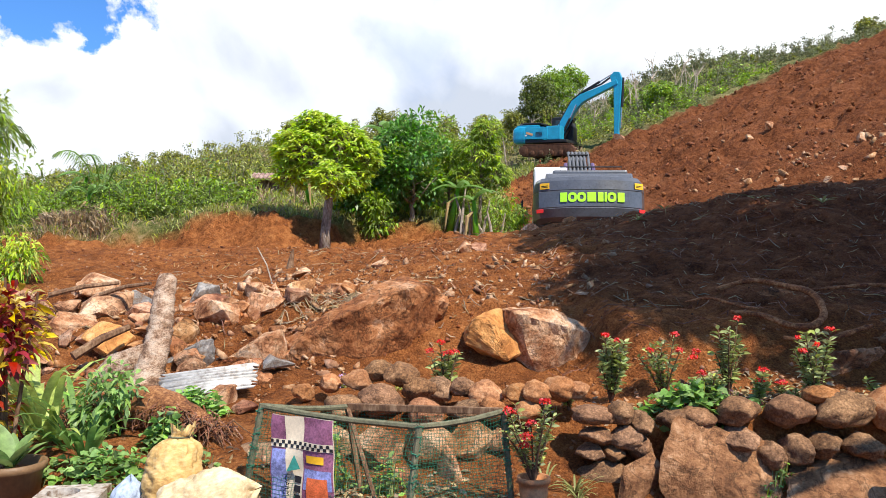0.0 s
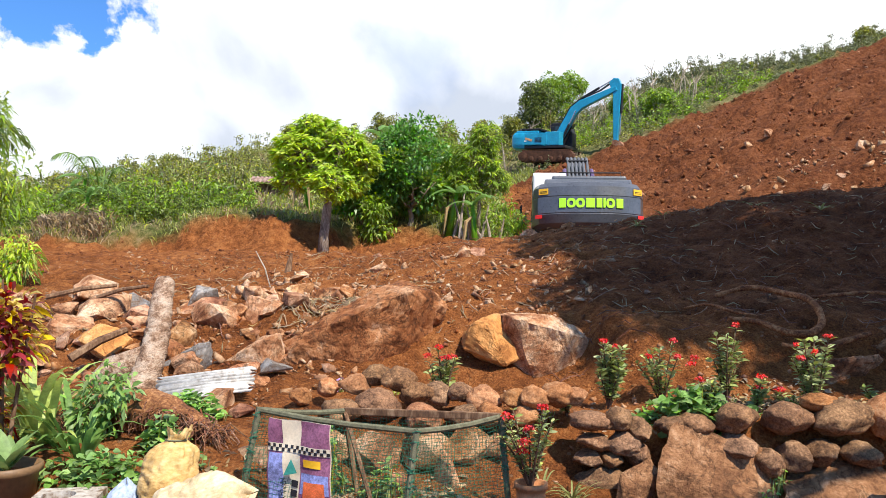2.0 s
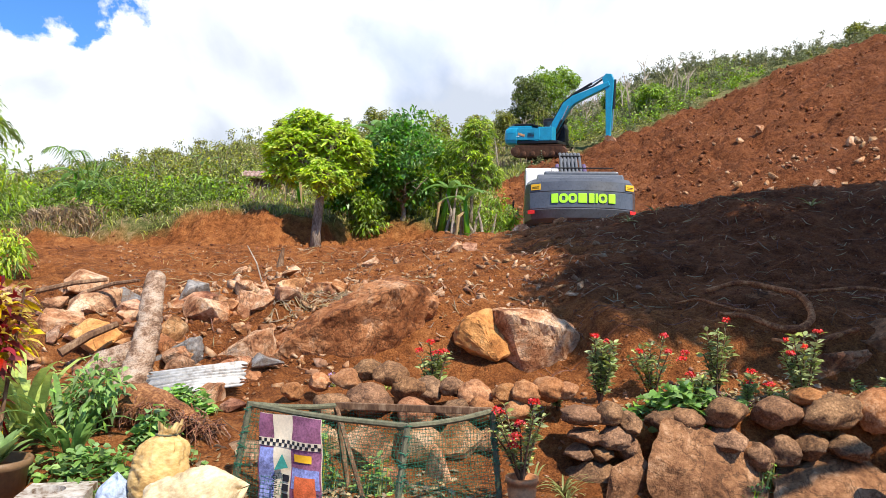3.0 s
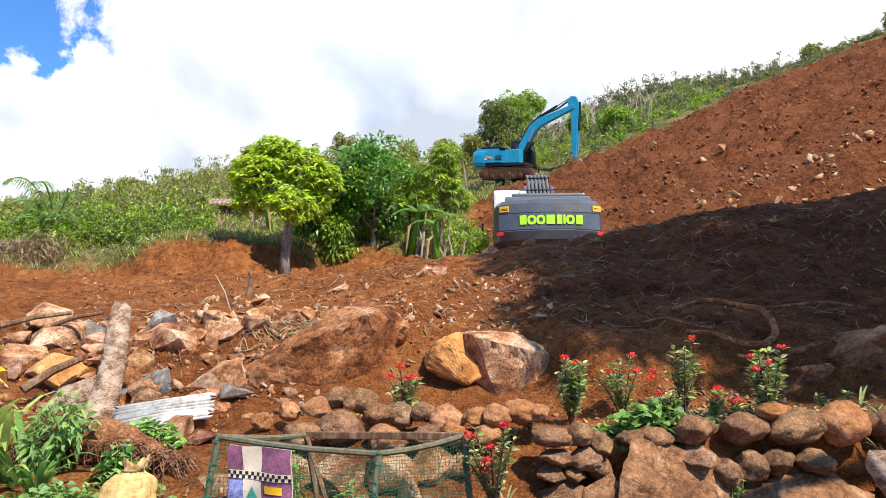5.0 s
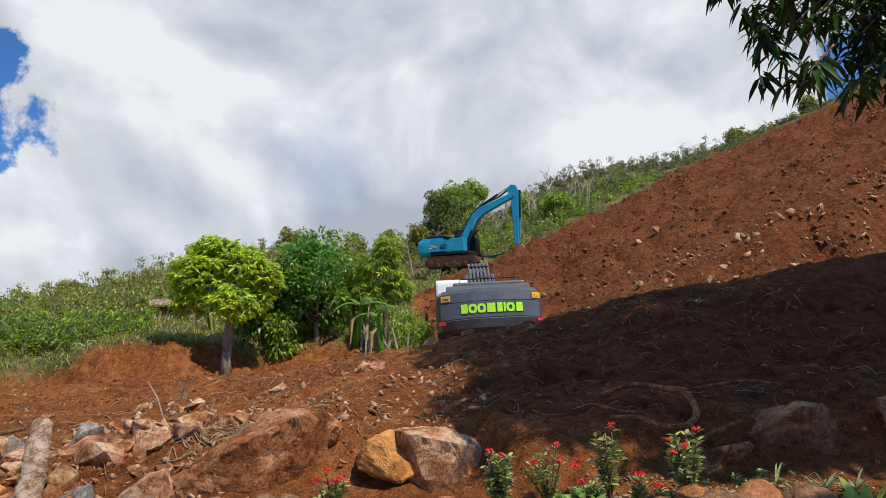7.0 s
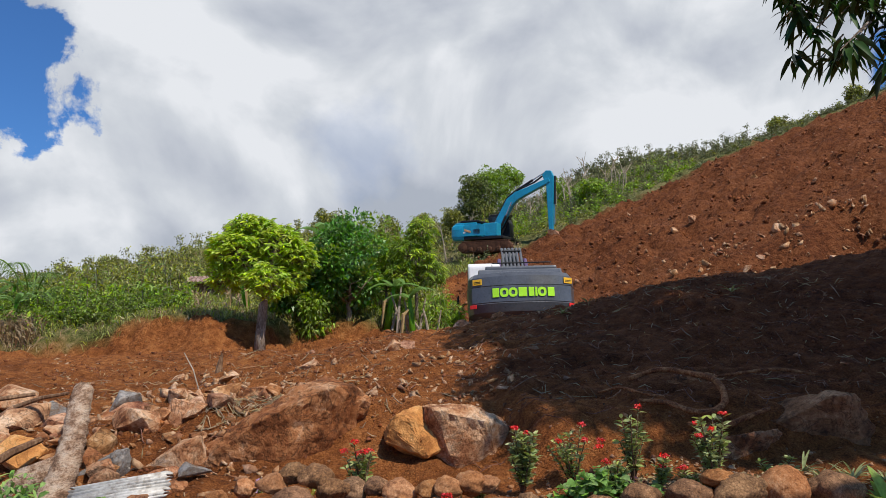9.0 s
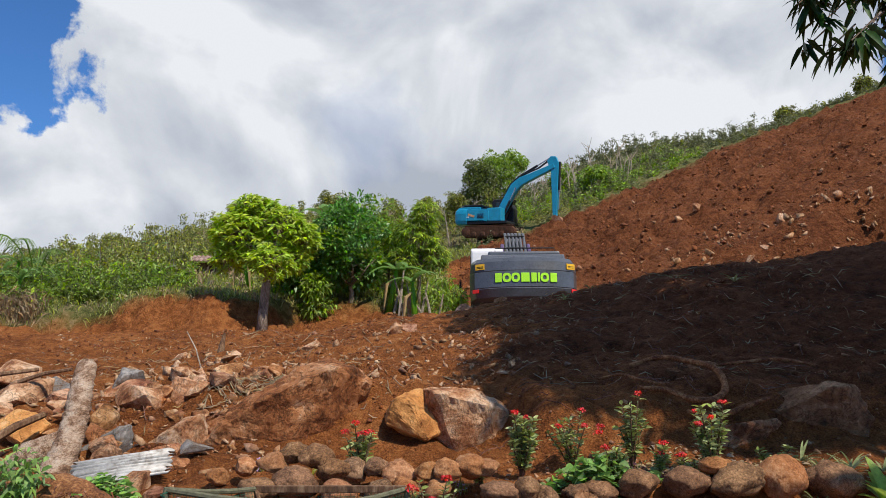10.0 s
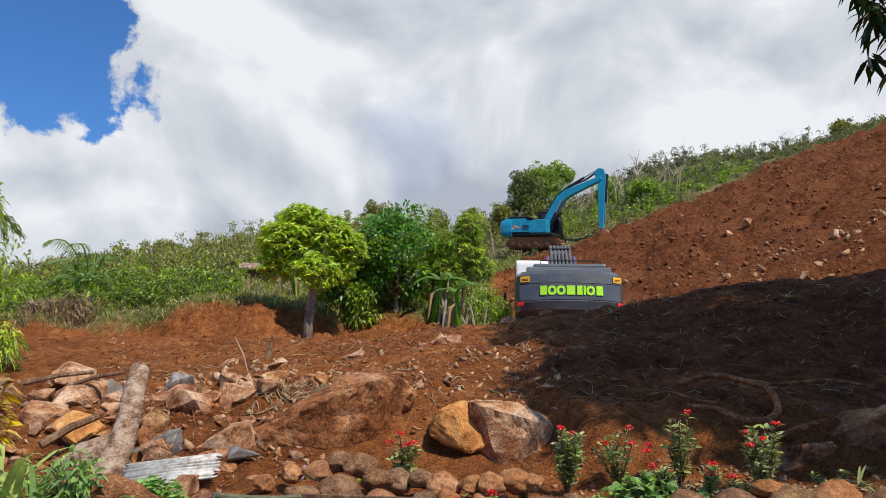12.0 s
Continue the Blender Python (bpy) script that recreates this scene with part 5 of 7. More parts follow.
def frame_trees():
    whorled_tree("mango_tree", "young mango tree with bright green leaves and pale trunk", 3, (-3.2, 20.25), 1.75,
                 [((-0.6, 0.1, 2.75), (0.82, 0.75, 0.82)), ((0.4, 0.1, 3.0), (0.76, 0.7, 0.68)), ((0.98, 0.2, 2.65), (0.52, 0.5, 0.6)), ((-0.3, 0.15, 3.42), (0.62, 0.5, 0.5)), ((-0.95, 0.1, 2.15), (0.5, 0.5, 0.5)), ((0.25, -0.5, 1.9), (0.58, 0.45, 0.55)), ((0.7, 0.2, 2.05), (0.5, 0.4, 0.5))],
                 900, 0.205, 0.058, MANGO, 0.4, 0.13, 0.16, 0.25)
    tree("citrus_tree", "dense dark green glossy fruit tree", "tree", 5, (-0.95, 22.6), 4.2, 1.0, (0.0, 0, 1.8), (0.95, 1.0, 1.35), CITRUS, 8000, 0.16, 0.08, 0.09, 40, 0.45, (0.05, 0), (SHRUB, 0.2), 8, 0.12)
    whorled_tree("small_tree", "bright green slender young tree beside bananas", 6, (1.15, 23.4), 1.5,
                 [((0.0, 0, 2.3), (0.7, 0.6, 0.7)), ((0.25, 0, 3.0), (0.5, 0.5, 0.6)), ((-0.4, 0, 1.5), (0.6, 0.5, 0.6)), ((0.5, 0, 1.6), (0.5, 0.5, 0.5))], 420, 0.2, 0.04, SHRUB, 0.25, 0.06, 0.05)
    tree("small_tree", "light green shrubby tree behind bananas", "tree", 7, (0.2, 24.6), 4.0, 1.2, (0.0, 0, 2.0), (1.1, 0.8, 1.2), SHRUB, 4600, 0.2, 0.06, 0.06, 30, 0.45, (0.05, 0), None, 7, 0.15)
    tree("bush", "leafy dark bush under the mango tree", "bush", 8, (-2.55, 22.8), 2.2, 0.5, (0.0, 0, 0.95), (0.9, 0.6, 0.8), CITRUS, 2600, 0.17, 0.08, 0.04, 26, 0.36, (0.05, 0), (SHRUB, 0.6), 6)
    tree("bush", "light green bush at the foot of the trees", "bush", 9, (-1.9, 22.2), 1.6, 0.4, (0.0, 0, 0.6), (0.6, 0.5, 0.55), SHRUB, 1500, 0.16, 0.06, 0.03, 16, 0.32, (0.0, 0), None, 5)
    tree("bush", "light green bush beside the banana stems", "bush", 10, (1.9, 22.6), 1.6, 0.5, (0.0, 0, 0.9), (0.5, 0.5, 0.8), SHRUB, 1300, 0.22, 0.05, 0.03, 16, 0.32, (0.0, 0), None, 5)
    tree("bush", "single light shrub on the red bank", "bush", 11, (2.25, 23.4), 0.9, 0.3, (0.0, 0, 0.75), (0.3, 0.3, 0.25), MANGO_NEW, 240, 0.25, 0.06, 0.02, 6, 0.2, (0.0, 0), None, 4)
    banana(1, 1.0, 21.9, 2.6, (-0.1, -0.1), 5, 1.05)
    banana(2, -1.75, 24.2, 4.2, (0.1, 0), 7, 1.7)
    banana(3, -2.1, 23.6, 3.6, (-0.2, 0), 6, 1.5)
    banana(4, 0.2, 22.3, 2.4, (0.25, 0), 5, 1.2)
    banana(5, -9.7, 32.0, 1.9, (0, 0), 6, 0.9)
    banana(6, -4.3, 24.5, 2.4, (-0.3, 0), 5, 1.3)
    banana(7, -12.6, 26, 2.3, (0.2, 0), 6, 1.3)
    banana(8, -10.9, 22.6, 1.5, (0.2, 0), 6, 0.9)
    # dry leaning stems beside the bananas
    rng = random.Random(2)
    for k in range(9):
        x, y = 0.35 + k * 0.16, 22.0 + rng.uniform(-0.2, 0.3)
        z = float(ground_z(x, y))
        e = (x + rng.uniform(-0.6, 0.3), y, z + rng.uniform(0.7, 1.6))
        tagged(part("dry_stem", tubed([(x, y, z - 0.05), ((x + e[0]) / 2, y, (z + e[2]) / 2 + 0.08), e], [0.05, 0.04, 0.02], 6), PALEWOOD), "dry pale banana stem leaning over", "stem", "dry stems")
    palm(4, -10.9, 24.0, float(ground_z(-10.9, 24.0)), 0.4, 11, 1.8, "stemless young coconut palm with upright fronds", 2.0)
    palm(5, -10.75, 16.0, float(ground_z(-10.75, 16.0)), 3.0, 13, 2.1, "coconut palm with arching fronds", 0.5)
    # leafy tree at the edge of the clearing
    tree("edge_tree", "leafy green tree with drooping fine foliage at the clearing's edge", "tree", 14, (-7.9, 12.3), 4.5, 1.6, (0.1, 0, 1.95), (0.72, 0.8, 1.35), SHRUB, 3200, 0.17, 0.045, 0.08, 44, 0.36, (0.1, 0), (MANGO_NEW, 0.3), 8, 0.6)
    tree("bush", "drooping leafy bush on the edge of the red bench", "bush", 15, (-7.2, 12.0), 1.0, 0.3, (0.0, 0, 0.3), (0.6, 0.5, 0.32), SHRUB, 750, 0.14, 0.04, 0.03, 16, 0.3, (0.0, 0), (MANGO_NEW, 0.4), 5, 0.6)


def shade_tree():
    """The big tree whose shade lies over the slope; only its lowest bough comes into view."""
    rng, nrng = random.Random(31), np.random.default_rng(31)
    t = thing("shade_tree", "big mango tree with dark hanging foliage over the yard", "tree", pose(8.6, 3.2, 0))
    part("trunk", tubed([(0, 0, -0.2), (0.1, 0.1, 2.5), (0.3, 0.4, 5.0), (0.5, 0.8, 8.0)], [0.5, 0.4, 0.32, 0.2], 14), BARK, t, smooth=True)
    for e in ((-4.6, 0.9, 4.2), (-3.5, 2.5, 7.0), (-2, 5.5, 9), (3, 5.5, 10), (5, 3.5, 10), (1, 2, 11.5), (-2.5, -2.5, 8), (3, -2.5, 9)):
        s = Vector((0.2, 0.3, 3.2 + 0.15 * e[2]))
        e = Vector(e)
        part("limb", tubed([s, s.lerp(e, 0.5) + Vector((0, 0, 0.5)), e], [0.2, 0.13, 0.05], 7), BARK, t, smooth=True)
    c = []
    while len(c) < 420:
        # a spot on the slope that lies in its shade, and the place in the crown above it
        y = rng.uniform(7.4, 16.4)
        x0 = 2.1
        x = rng.uniform(x0, 11.5)
        if y < 8.25 - 0.85 * min(1.0, max(0.0, (x - 2.4) / 1.8)):
            continue
        h = rng.uniform(5.5, 10.5)
        q = Vector((x, y, 1.2 + 0.2 * (y - 8))) + SUN_TO * (h / SUN_TO.z)
        steep = (q.z - 2.6) / math.hypot(q.x, q.y)
        if steep > 0.62 or q.x > 1.05 * q.y + 0.8:
            c.append(q - Vector((8.6, 3.2, 0)))
    c = np.array([v[:] for v in c])
    r = nrng.uniform(0.45, 0.85, len(c))
    p, d = crown_points(nrng, c, r, 88000)
    part("crown", leaf_mesh("crown", p, d, 0.34, 0.11, nrng, 0.5, 0.3, True), DARKLEAF, t)
    # the low bough with its hanging twigs
    twigs, base, along = bmesh.new(), [], []
    tube(twigs, [(-3.6, -0.3, 4.6), (-5.2, -0.55, 4.0), (-6.3, -0.6, 3.5)], [0.035, 0.02, 0.01], 6)
    for k in range(270):
        u, v = rng.random(), rng.random()
        x = -5.56 + 1.75 * u ** 0.8
        z = 5.27 - v * (0.95 + 0.88 * min(1, u / 0.12))
        y = -0.6 + rng.uniform(-0.2, 0.25)
        q = Vector((-8.6 + 0.65 * (x + 8.6), y, 1.6 + 0.65 * (z - 1.6)))
        tube(twigs, [q + Vector((0.16, 0.03, 0.14)), q], [0.005, 0.003], 4)
        m = rng.randint(8, 13)
        for _ in range(m):
            a = rng.uniform(0, 6.28)
            base.append(q + Vector((rng.uniform(0, 0.07), 0, rng.uniform(0, 0.07))))
            along.append((math.cos(a) * 0.75, math.sin(a) * 0.75, rng.uniform(-1.1, 0.1)))
    part("bough", twigs, BARK, t)
    part("hanging_leaves", leaf_mesh("hanging_leaves", base, along, 0.112, 0.026, nrng, 0.3, 0.3), DARKLEAF, t, "long dark hanging mango leaves")


def hillside():
    nrng = np.random.default_rng(17)

    def bushes(n, x0, x1, y0, y1, size, leaves, leaf, mat, name, label, keep=None):
        x, y = nrng.uniform(x0, x1, n), nrng.uniform(y0, y1, n)
        ok = turf_mask(x, y) > 0.6
        if keep is not None:
            ok &= keep(x, y)
        x, y = x[ok], y[ok]
        z = ground_z(x, y)
        s = size * nrng.uniform(0.35, 1.0, len(x)) ** 1.3 * (1 + 0.9 * rough_noise(x * 0.25, y * 0.25, 5))
        s = np.maximum(s, size * 0.22)
        k = np.repeat(np.arange(len(x)), leaves)
        d = unit(nrng, len(k))
        d[:, 2] = np.abs(d[:, 2]) * 1.1 - 0.12
        rr = nrng.uniform(0.1, 1.0, len(k)) ** 0.85
        shape = 1 + 0.45 * np.sin(d[:, 0] * 5 + k) * np.cos(d[:, 1] * 4 + k * 1.7)
        p = np.stack([x[k], y[k], z[k]], 1) + d * (rr * shape * s[k])[:, None] * (0.62, 0.62, 1.0)
        tagged(part(name, leaf_mesh(name, p, d + nrng.normal(0, 0.6, d.shape), leaf, leaf * 0.42, nrng, 0.3, 0.3, True), mat), label, "bushes", kind="stuff")
    clear = lambda x, y: ~((np.abs(x + 0.215 * y) < 1.1) & (y < 30)) & (np.hypot(x - 5.2, y - 40) > 3.6) & ~((np.abs(x - 0.1 * y) < 1.4) & (y > 30) & (y < 42))
    low = lambda x, y: (y > 25.5) | (x < -5.5)
    bushes(1000, -17, 1.6, 21.6, 27, 0.85, 90, 0.10, SHRUB, "bank_bushes", "low green bushes along the top of the red bank", lambda x, y: (x < -4.6) & ~((np.abs(x + 0.215 * y) < 1.0) & (y > 21.8)) | ((x > -3) & (y > 23.5)))
    bushes(1700, -26, 6, 25, 40, 1.1, 90, 0.13, HILLLEAF, "hillside_bushes", "scrubby green bushes covering the hillside", clear)
    bushes(420, -20, 5, 24, 38, 1.2, 90, 0.14, SHRUB, "hillside_shrubs", "brighter green shrubs on the hillside", lambda x, y: clear(x, y) & low(x, y))
    bushes(2600, -62, 12, 38, 80, 0.9, 75, 0.17, HILLLEAF, "far_scrub", "distant olive green scrub on the upper hillside", clear)
    bushes(1500, 5, 70, 39, 68, 0.75, 75, 0.17, HAZYWOOD, "ridge_scrub", "green scrub along the ridge above the cut", lambda x, y: y > 40.5 + 0.3 * (x - 10))
    bushes(120, 6, 20, 41, 52, 1.3, 110, 0.22, SHRUB, "ridge_shrubs", "bright green shrubs above the dug slope", lambda x, y: y > 41 + 0.3 * (x - 10))
    bushes(2400, -70, 9, 62, 84, 0.8, 60, 0.18, HILLLEAF, "crest_scrub", "olive green scrub along the hill crest")
    bushes(520, -40, 5, 25, 66, 1.3, 90, 0.14, OLIVE, "olive_bushes", "dark olive bushes scattered over the hillside", clear)
    bushes(260, -16, -4.8, 21.8, 25, 0.8, 90, 0.14, OLIVE, "bank_scrub", "dark low scrub on the bank top", lambda x, y: ~((np.abs(x + 0.215 * y) < 1.0) & (y > 21.8)))
    def saplings(n, x0, x1, y0, y1, h0, h1, mat, name, label, keep=None, leaves=46, leaf=0.2):
        """Thin-stemmed young trees, too many to count: stems in one object, leaves in another."""
        x, y = nrng.uniform(x0, x1, n), nrng.uniform(y0, y1, n)
        ok = turf_mask(x, y) > 0.7
        if keep is not None:
            ok &= keep(x, y)
        ok &= rough_noise(x * 0.3, y * 0.3, 83, 2) > nrng.uniform(-0.6, 0.35, n)
        x, y = x[ok], y[ok]
        z, h = ground_z(x, y), h0 + (h1 - h0) * nrng.uniform(0, 1, len(x)) ** 1.6
        m = len(x)
        foot = np.stack([x, y, z - 0.1], 1)
        head = foot + np.stack([nrng.normal(0, 0.1, m) * h, nrng.normal(0, 0.1, m) * h, h], 1)
        ring = np.array([(0, 1, 0), (0.87, -0.5, 0), (-0.87, -0.5, 0)])
        w = (0.010 + 0.008 * h)[:, None, None]
        v = np.concatenate([foot[:, None] + ring * w, head[:, None] + ring * w * 0.35], 1).reshape(-1, 3)
        q = np.concatenate([np.arange(m)[:, None] * 6 + np.array([[a, (a + 1) % 3, (a + 1) % 3 + 3, a + 3]]) for a in range(3)])
        tagged(part(name + "_stems", mesh_np(name + "_stems", v, q), BARK), "thin pale stems of young trees on the hillside", "stems", kind="stuff")
        k = np.repeat(np.arange(m), leaves)
        # three or four tufts up each stem
        tuft = nrng.integers(0, 4, len(k))
        s_ = 0.3 + 0.72 * ((np.sin(k * 12.9 + tuft * 4.1) * 43758.5) % 1.0)
        c = foot[k] + (head - foot)[k] * s_[:, None]
        side = np.stack([np.sin(k * 7.7 + tuft * 2.3), np.cos(k * 5.1 + tuft * 1.7), np.zeros(len(k))], 1)
        p = c + side * (0.16 * h[k] * (1.25 - s_))[:, None] + nrng.normal(0, 1, (len(k), 3)) * (0.085 * h[k])[:, None] * (1, 1, 0.6)
        tagged(part(name, leaf_mesh(name, p, nrng.normal(0, 1, (len(k), 3)), leaf, leaf * 0.42, nrng, 0.3, 0.3, True), mat), label, "young trees", kind="stuff")
    saplings(900, -26, 5, 25, 48, 0.7, 2.0, HILLLEAF, "hillside_saplings", "thin leafy young trees scattered over the hillside", clear, 80, 0.16)
    saplings(260, -16, 1, 22, 27, 0.6, 1.3, SHRUB, "bank_saplings", "slender bright green saplings on the bank top", lambda x, y: (x < -4.8) & ~((np.abs(x + 0.215 * y) < 1.0) & (y > 21.8)))
    saplings(1000, -60, 9, 46, 84, 0.7, 2.2, HILLLEAF, "crest_saplings", "thin young trees along the hill crest", clear, 80, 0.2)
    saplings(900, 5, 30, 43, 64, 0.5, 1.5, HAZYWOOD, "ridge_woods", "olive green young woods on the hill above the cut", lambda x, y: y > 43.0 + 0.3 * (x - 10), 50, 0.17)
    saplings(300, 20, 70, 43, 60, 0.4, 0.9, HILLLEAF, "ridge_saplings", "young trees along the edge of the cut", lambda x, y: y > 40.8 + 0.3 * (x - 10), 40, 0.22)
    # pale grass and dry brush
    def tufts(n, x0, x1, y0, y1, h, mat, name, label, keep=None, blades=16):
        x, y = nrng.uniform(x0, x1, n), nrng.uniform(y0, y1, n)
        ok = turf_mask(x, y) > 0.45
        if keep is not None:
            ok &= keep(x, y)
        x, y = x[ok], y[ok]
        k = np.repeat(np.arange(len(x)), blades)
        bx, by = x[k] + nrng.normal(0, 0.12, len(k)), y[k] + nrng.normal(0, 0.12, len(k))
        p = np.stack([bx, by, ground_z(bx, by) - 0.03], 1)
        d = np.stack([nrng.normal(0, 0.4, len(k)), nrng.normal(0, 0.4, len(k)), np.ones(len(k))], 1)
        tagged(part(name, leaf_mesh(name, p, d, h, h * 0.05 + 0.008, nrng, 0.35, 0.2, True), mat), label, "grass", kind="stuff")
    tufts(1500, -16, 2, 20.6, 28, 0.36, GRASS, "bank_grass", "green and yellow grass on the bank top")
    tufts(420, -16, -2, 20.6, 25, 0.32, STRAW, "dry_grass", "dry straw coloured grass on the bank edge")
    tufts(1500, -26, 5, 26, 42, 0.6, GRASS, "hill_grass", "rough grass between hillside bushes")
    tufts(1100, -30, 8, 24, 60, 0.75, STRAW, "hill_straw", "dry pale grass stalks on the hillside", None, 9)
    tufts(150, -11.5, -9.7, 21.1, 22.4, 0.65, STRAW, "dry_brush", "heap of dry grey brush and dead fronds", None, 12)


def far_trees():
    rng, nrng = random.Random(41), np.random.default_rng(41)
    spots = [(8.2, 55, 4.4, 1.3, SHRUB), (6.4, 54, 4.7, 0.8, OLIVE), (7.2, 53, 3.6, 0.9, OLIVE), (9.6, 56, 4.0, 1.2, SHRUB), (4.8, 52, 3.4, 0.7, HILLLEAF), (3.2, 58, 3.6, 0.9, HILLLEAF), (0.3, 60, 4.0, 1.0, HILLLEAF), (-3.6, 62, 4.2, 1.1, HILLLEAF),
             (-5.5, 66, 4.0, 0.9, HILLLEAF), (-27.5, 76, 4.2, 1.2, HILLLEAF), (-14, 70, 3.5, 1.3, HILLLEAF), (13.5, 46, 1.8, 1.1, SHRUB),
             (28.5, 50, 1.2, 0.35, HILLLEAF), (36, 52, 1.3, 0.4, HILLLEAF), (-38, 74, 3.6, 1.0, HILLLEAF), (12.6, 52, 1.8, 0.9, SHRUB)]
    for i, (x, y, h, r, mat) in enumerate(spots):
        if x < 6:
            h, r = h * 0.68, r * 0.85
        tree("hill_tree", "distant round-crowned green tree on the hillside", "tree", 60 + i, (x, y), h, h * 0.45, (0, 0, h * 0.55), (r, r, h * 0.42), mat, int(1700 + 1700 * r), 0.2, 0.09, 0.08, 30, 0.42, (rng.uniform(-0.2, 0.2), 0), None, 6)
    # bare pale trunks
    for i in range(36):
        if i < 26:
            x = rng.uniform(9, 17)
            y = 43 + 0.3 * (x - 10) + rng.uniform(1.5, 11)
        else:
            x, y = rng.uniform(-4, 6), rng.uniform(40, 60)
        z, h = float(ground_z(x, y)), rng.uniform(1.0, 2.4)
        bm = bmesh.new()
        l = rng.uniform(-0.35, 0.35)
        tube(bm, [(0, 0, -0.2), (l * 0.5, 0, h * 0.5), (l, 0, h)], [0.055, 0.042, 0.018], 6)
        t = thing("dead_tree", "bare pale dead tree trunk standing on the hill", "dead tree", pose(x, y, z), "bare trunks")
        part("trunk", bm, PALEWOOD, t)
        for _ in range(3):
            s = rng.uniform(0.5, 0.9)
            q = Vector((l * s, 0, h * s))
            part("branch", tubed([q, q + Vector((rng.uniform(-0.7, 0.7), rng.uniform(-0.3, 0.3), rng.uniform(0.3, 0.9)))], [0.03, 0.01], 4), PALEWOOD, t)
    # shack roof half lost in the scrub
    z = float(ground_z(-6.55, 29.4)) - 0.15
    hut = thing("shack", "low shack with a rusted sheet roof among scrub", "shack", pose(-6.75, 29.6, z, 0, 0, 6) @ Matrix.Diagonal((0.87, 0.87, 0.95, 1)))
    bm = bmesh.new()
    n = 40
    a = [[bm.verts.new((-0.95 + 1.9 * k / n, y, 0.95 + (y + 0.6) * 0.28 + 0.025 * math.sin(k * 1.57) + dz)) for k in range(n + 1)] for y, dz in ((-0.6, 0), (0.7, 0), (0.7, -0.02), (-0.6, -0.02))]
    for i in range(4):
        for k in range(n):
            bm.faces.new((a[i][k], a[i][k + 1], a[(i + 1) % 4][k + 1], a[(i + 1) % 4][k]))
    part("roof", bm, RUSTSHEET, hut)
    part("wall", boxed((1.5, 0.8, 1.0), pose(0, 0.2, 0.4), 0.02), DARKWOOD, hut)
    for sx in (-0.8, 0.8):
        part("post", tubed([(sx, -0.5, -0.2), (sx, -0.5, 0.93)], 0.05, 6), DARKWOOD, hut)


# ---- garden on the terrace ----


def ixora(seed, x, y, h, heads, label, spread=0.2, leaf=0.085, z=None, dense=1.0):
    rng, nrng = random.Random(seed), np.random.default_rng(seed)
    z = float(ground_z(x, y)) if z is None else z
    t = thing("ixora_shrub", label, "flowering shrub", pose(x, y, z - 0.02), "flowering shrubs")
    base, along, tips = [], [], []
    for k in range(max(5, int(10 * dense))):
        a = rng.uniform(0, 6.28)
        e = Vector((math.cos(a) * spread * rng.uniform(0.2, 1), math.sin(a) * spread * rng.uniform(0.2, 1), h * rng.uniform(0.55, 1.0)))
        m = e * 0.5 + Vector((0, 0, 0.04))
        part("stem", tubed([(0, 0, 0), m, e], [0.009, 0.007, 0.004], 5), DARKWOOD, t)
        tips.append(e)
        for i in range(int(30 * dense)):
            s = rng.uniform(0.22, 1.0)
            q = m.lerp(e, (s - 0.5) * 2) if s > 0.5 else m * (s * 2)
            b = rng.uniform(0, 6.28)
            base.append(q)
            along.append((math.cos(b), math.sin(b), rng.uniform(0.1, 0.9)))
    part("foliage", leaf_mesh("foliage", base, along, leaf, leaf * 0.38, nrng, 0.15, 0.3), IXORA, t)
    tips.sort(key=lambda v: -v.z)
    for k in range(heads):
        q = tips[(k * 3) % len(tips)] + Vector((0, 0, 0.015)) if k < 3 else Vector((rng.uniform(-1, 1) * spread, rng.uniform(-1, 0) * spread, h * rng.uniform(0.35, 0.8)))
        n = 60
        d = unit(nrng, n)
        d[:, 2] = np.abs(d[:, 2])
        r = rng.uniform(0.035, 0.055)
        p = np.array(q) + d * r * nrng.uniform(0.4, 1.15, (n, 1)) * (1, 1, 0.55)
        part("flower_head", leaf_mesh("flower_head", p, np.cross(d, nrng.normal(0, 1, (n, 3))), 0.024, 0.016, nrng, 0.0, 0.2, True), RED, t, "cluster of small red flowers")
    return t


def patch(name, label, category, seed, x0, x1, y0, y1, n, length, width, mat, lift=0.12, up=0.5, droop=0.25, simple=False):
    """Low leafy growth over a piece of ground."""
    nrng = np.random.default_rng(seed)
    cx, cy, hx, hy = (x0 + x1) / 2, (y0 + y1) / 2, (x1 - x0) / 2, (y1 - y0) / 2
    a, r = nrng.uniform(0, 6.283, n), nrng.uniform(0, 1, n) ** 0.6
    r = r * (0.75 + 0.35 * np.sin(a * 3 + seed))
    x, y = cx + np.cos(a) * r * hx, cy + np.sin(a) * r * hy
    z = ground_z(x, y) + nrng.uniform(0.01, 1, n) * lift * (1.15 - r)
    d = np.stack([nrng.normal(0, 1, n), nrng.normal(0, 1, n) - 0.3, nrng.uniform(0, 1, n) * up], 1)
    t = thing(name, label, category)
    part("foliage", leaf_mesh("foliage", np.stack([x, y, z], 1), d, length, width, nrng, droop, 0.3, simple), mat, t)
    bm = bmesh.new()
    for k in range(0, n, max(1, n // 24)):
        tube(bm, [(x[k], y[k], float(ground_z(x[k], y[k])) - 0.02), (x[k] + 0.02, y[k], z[k] + 0.01)], 0.004, 4)
    part("stalk_tangle", bm, GRASS, t)["kind"] = "stuff"


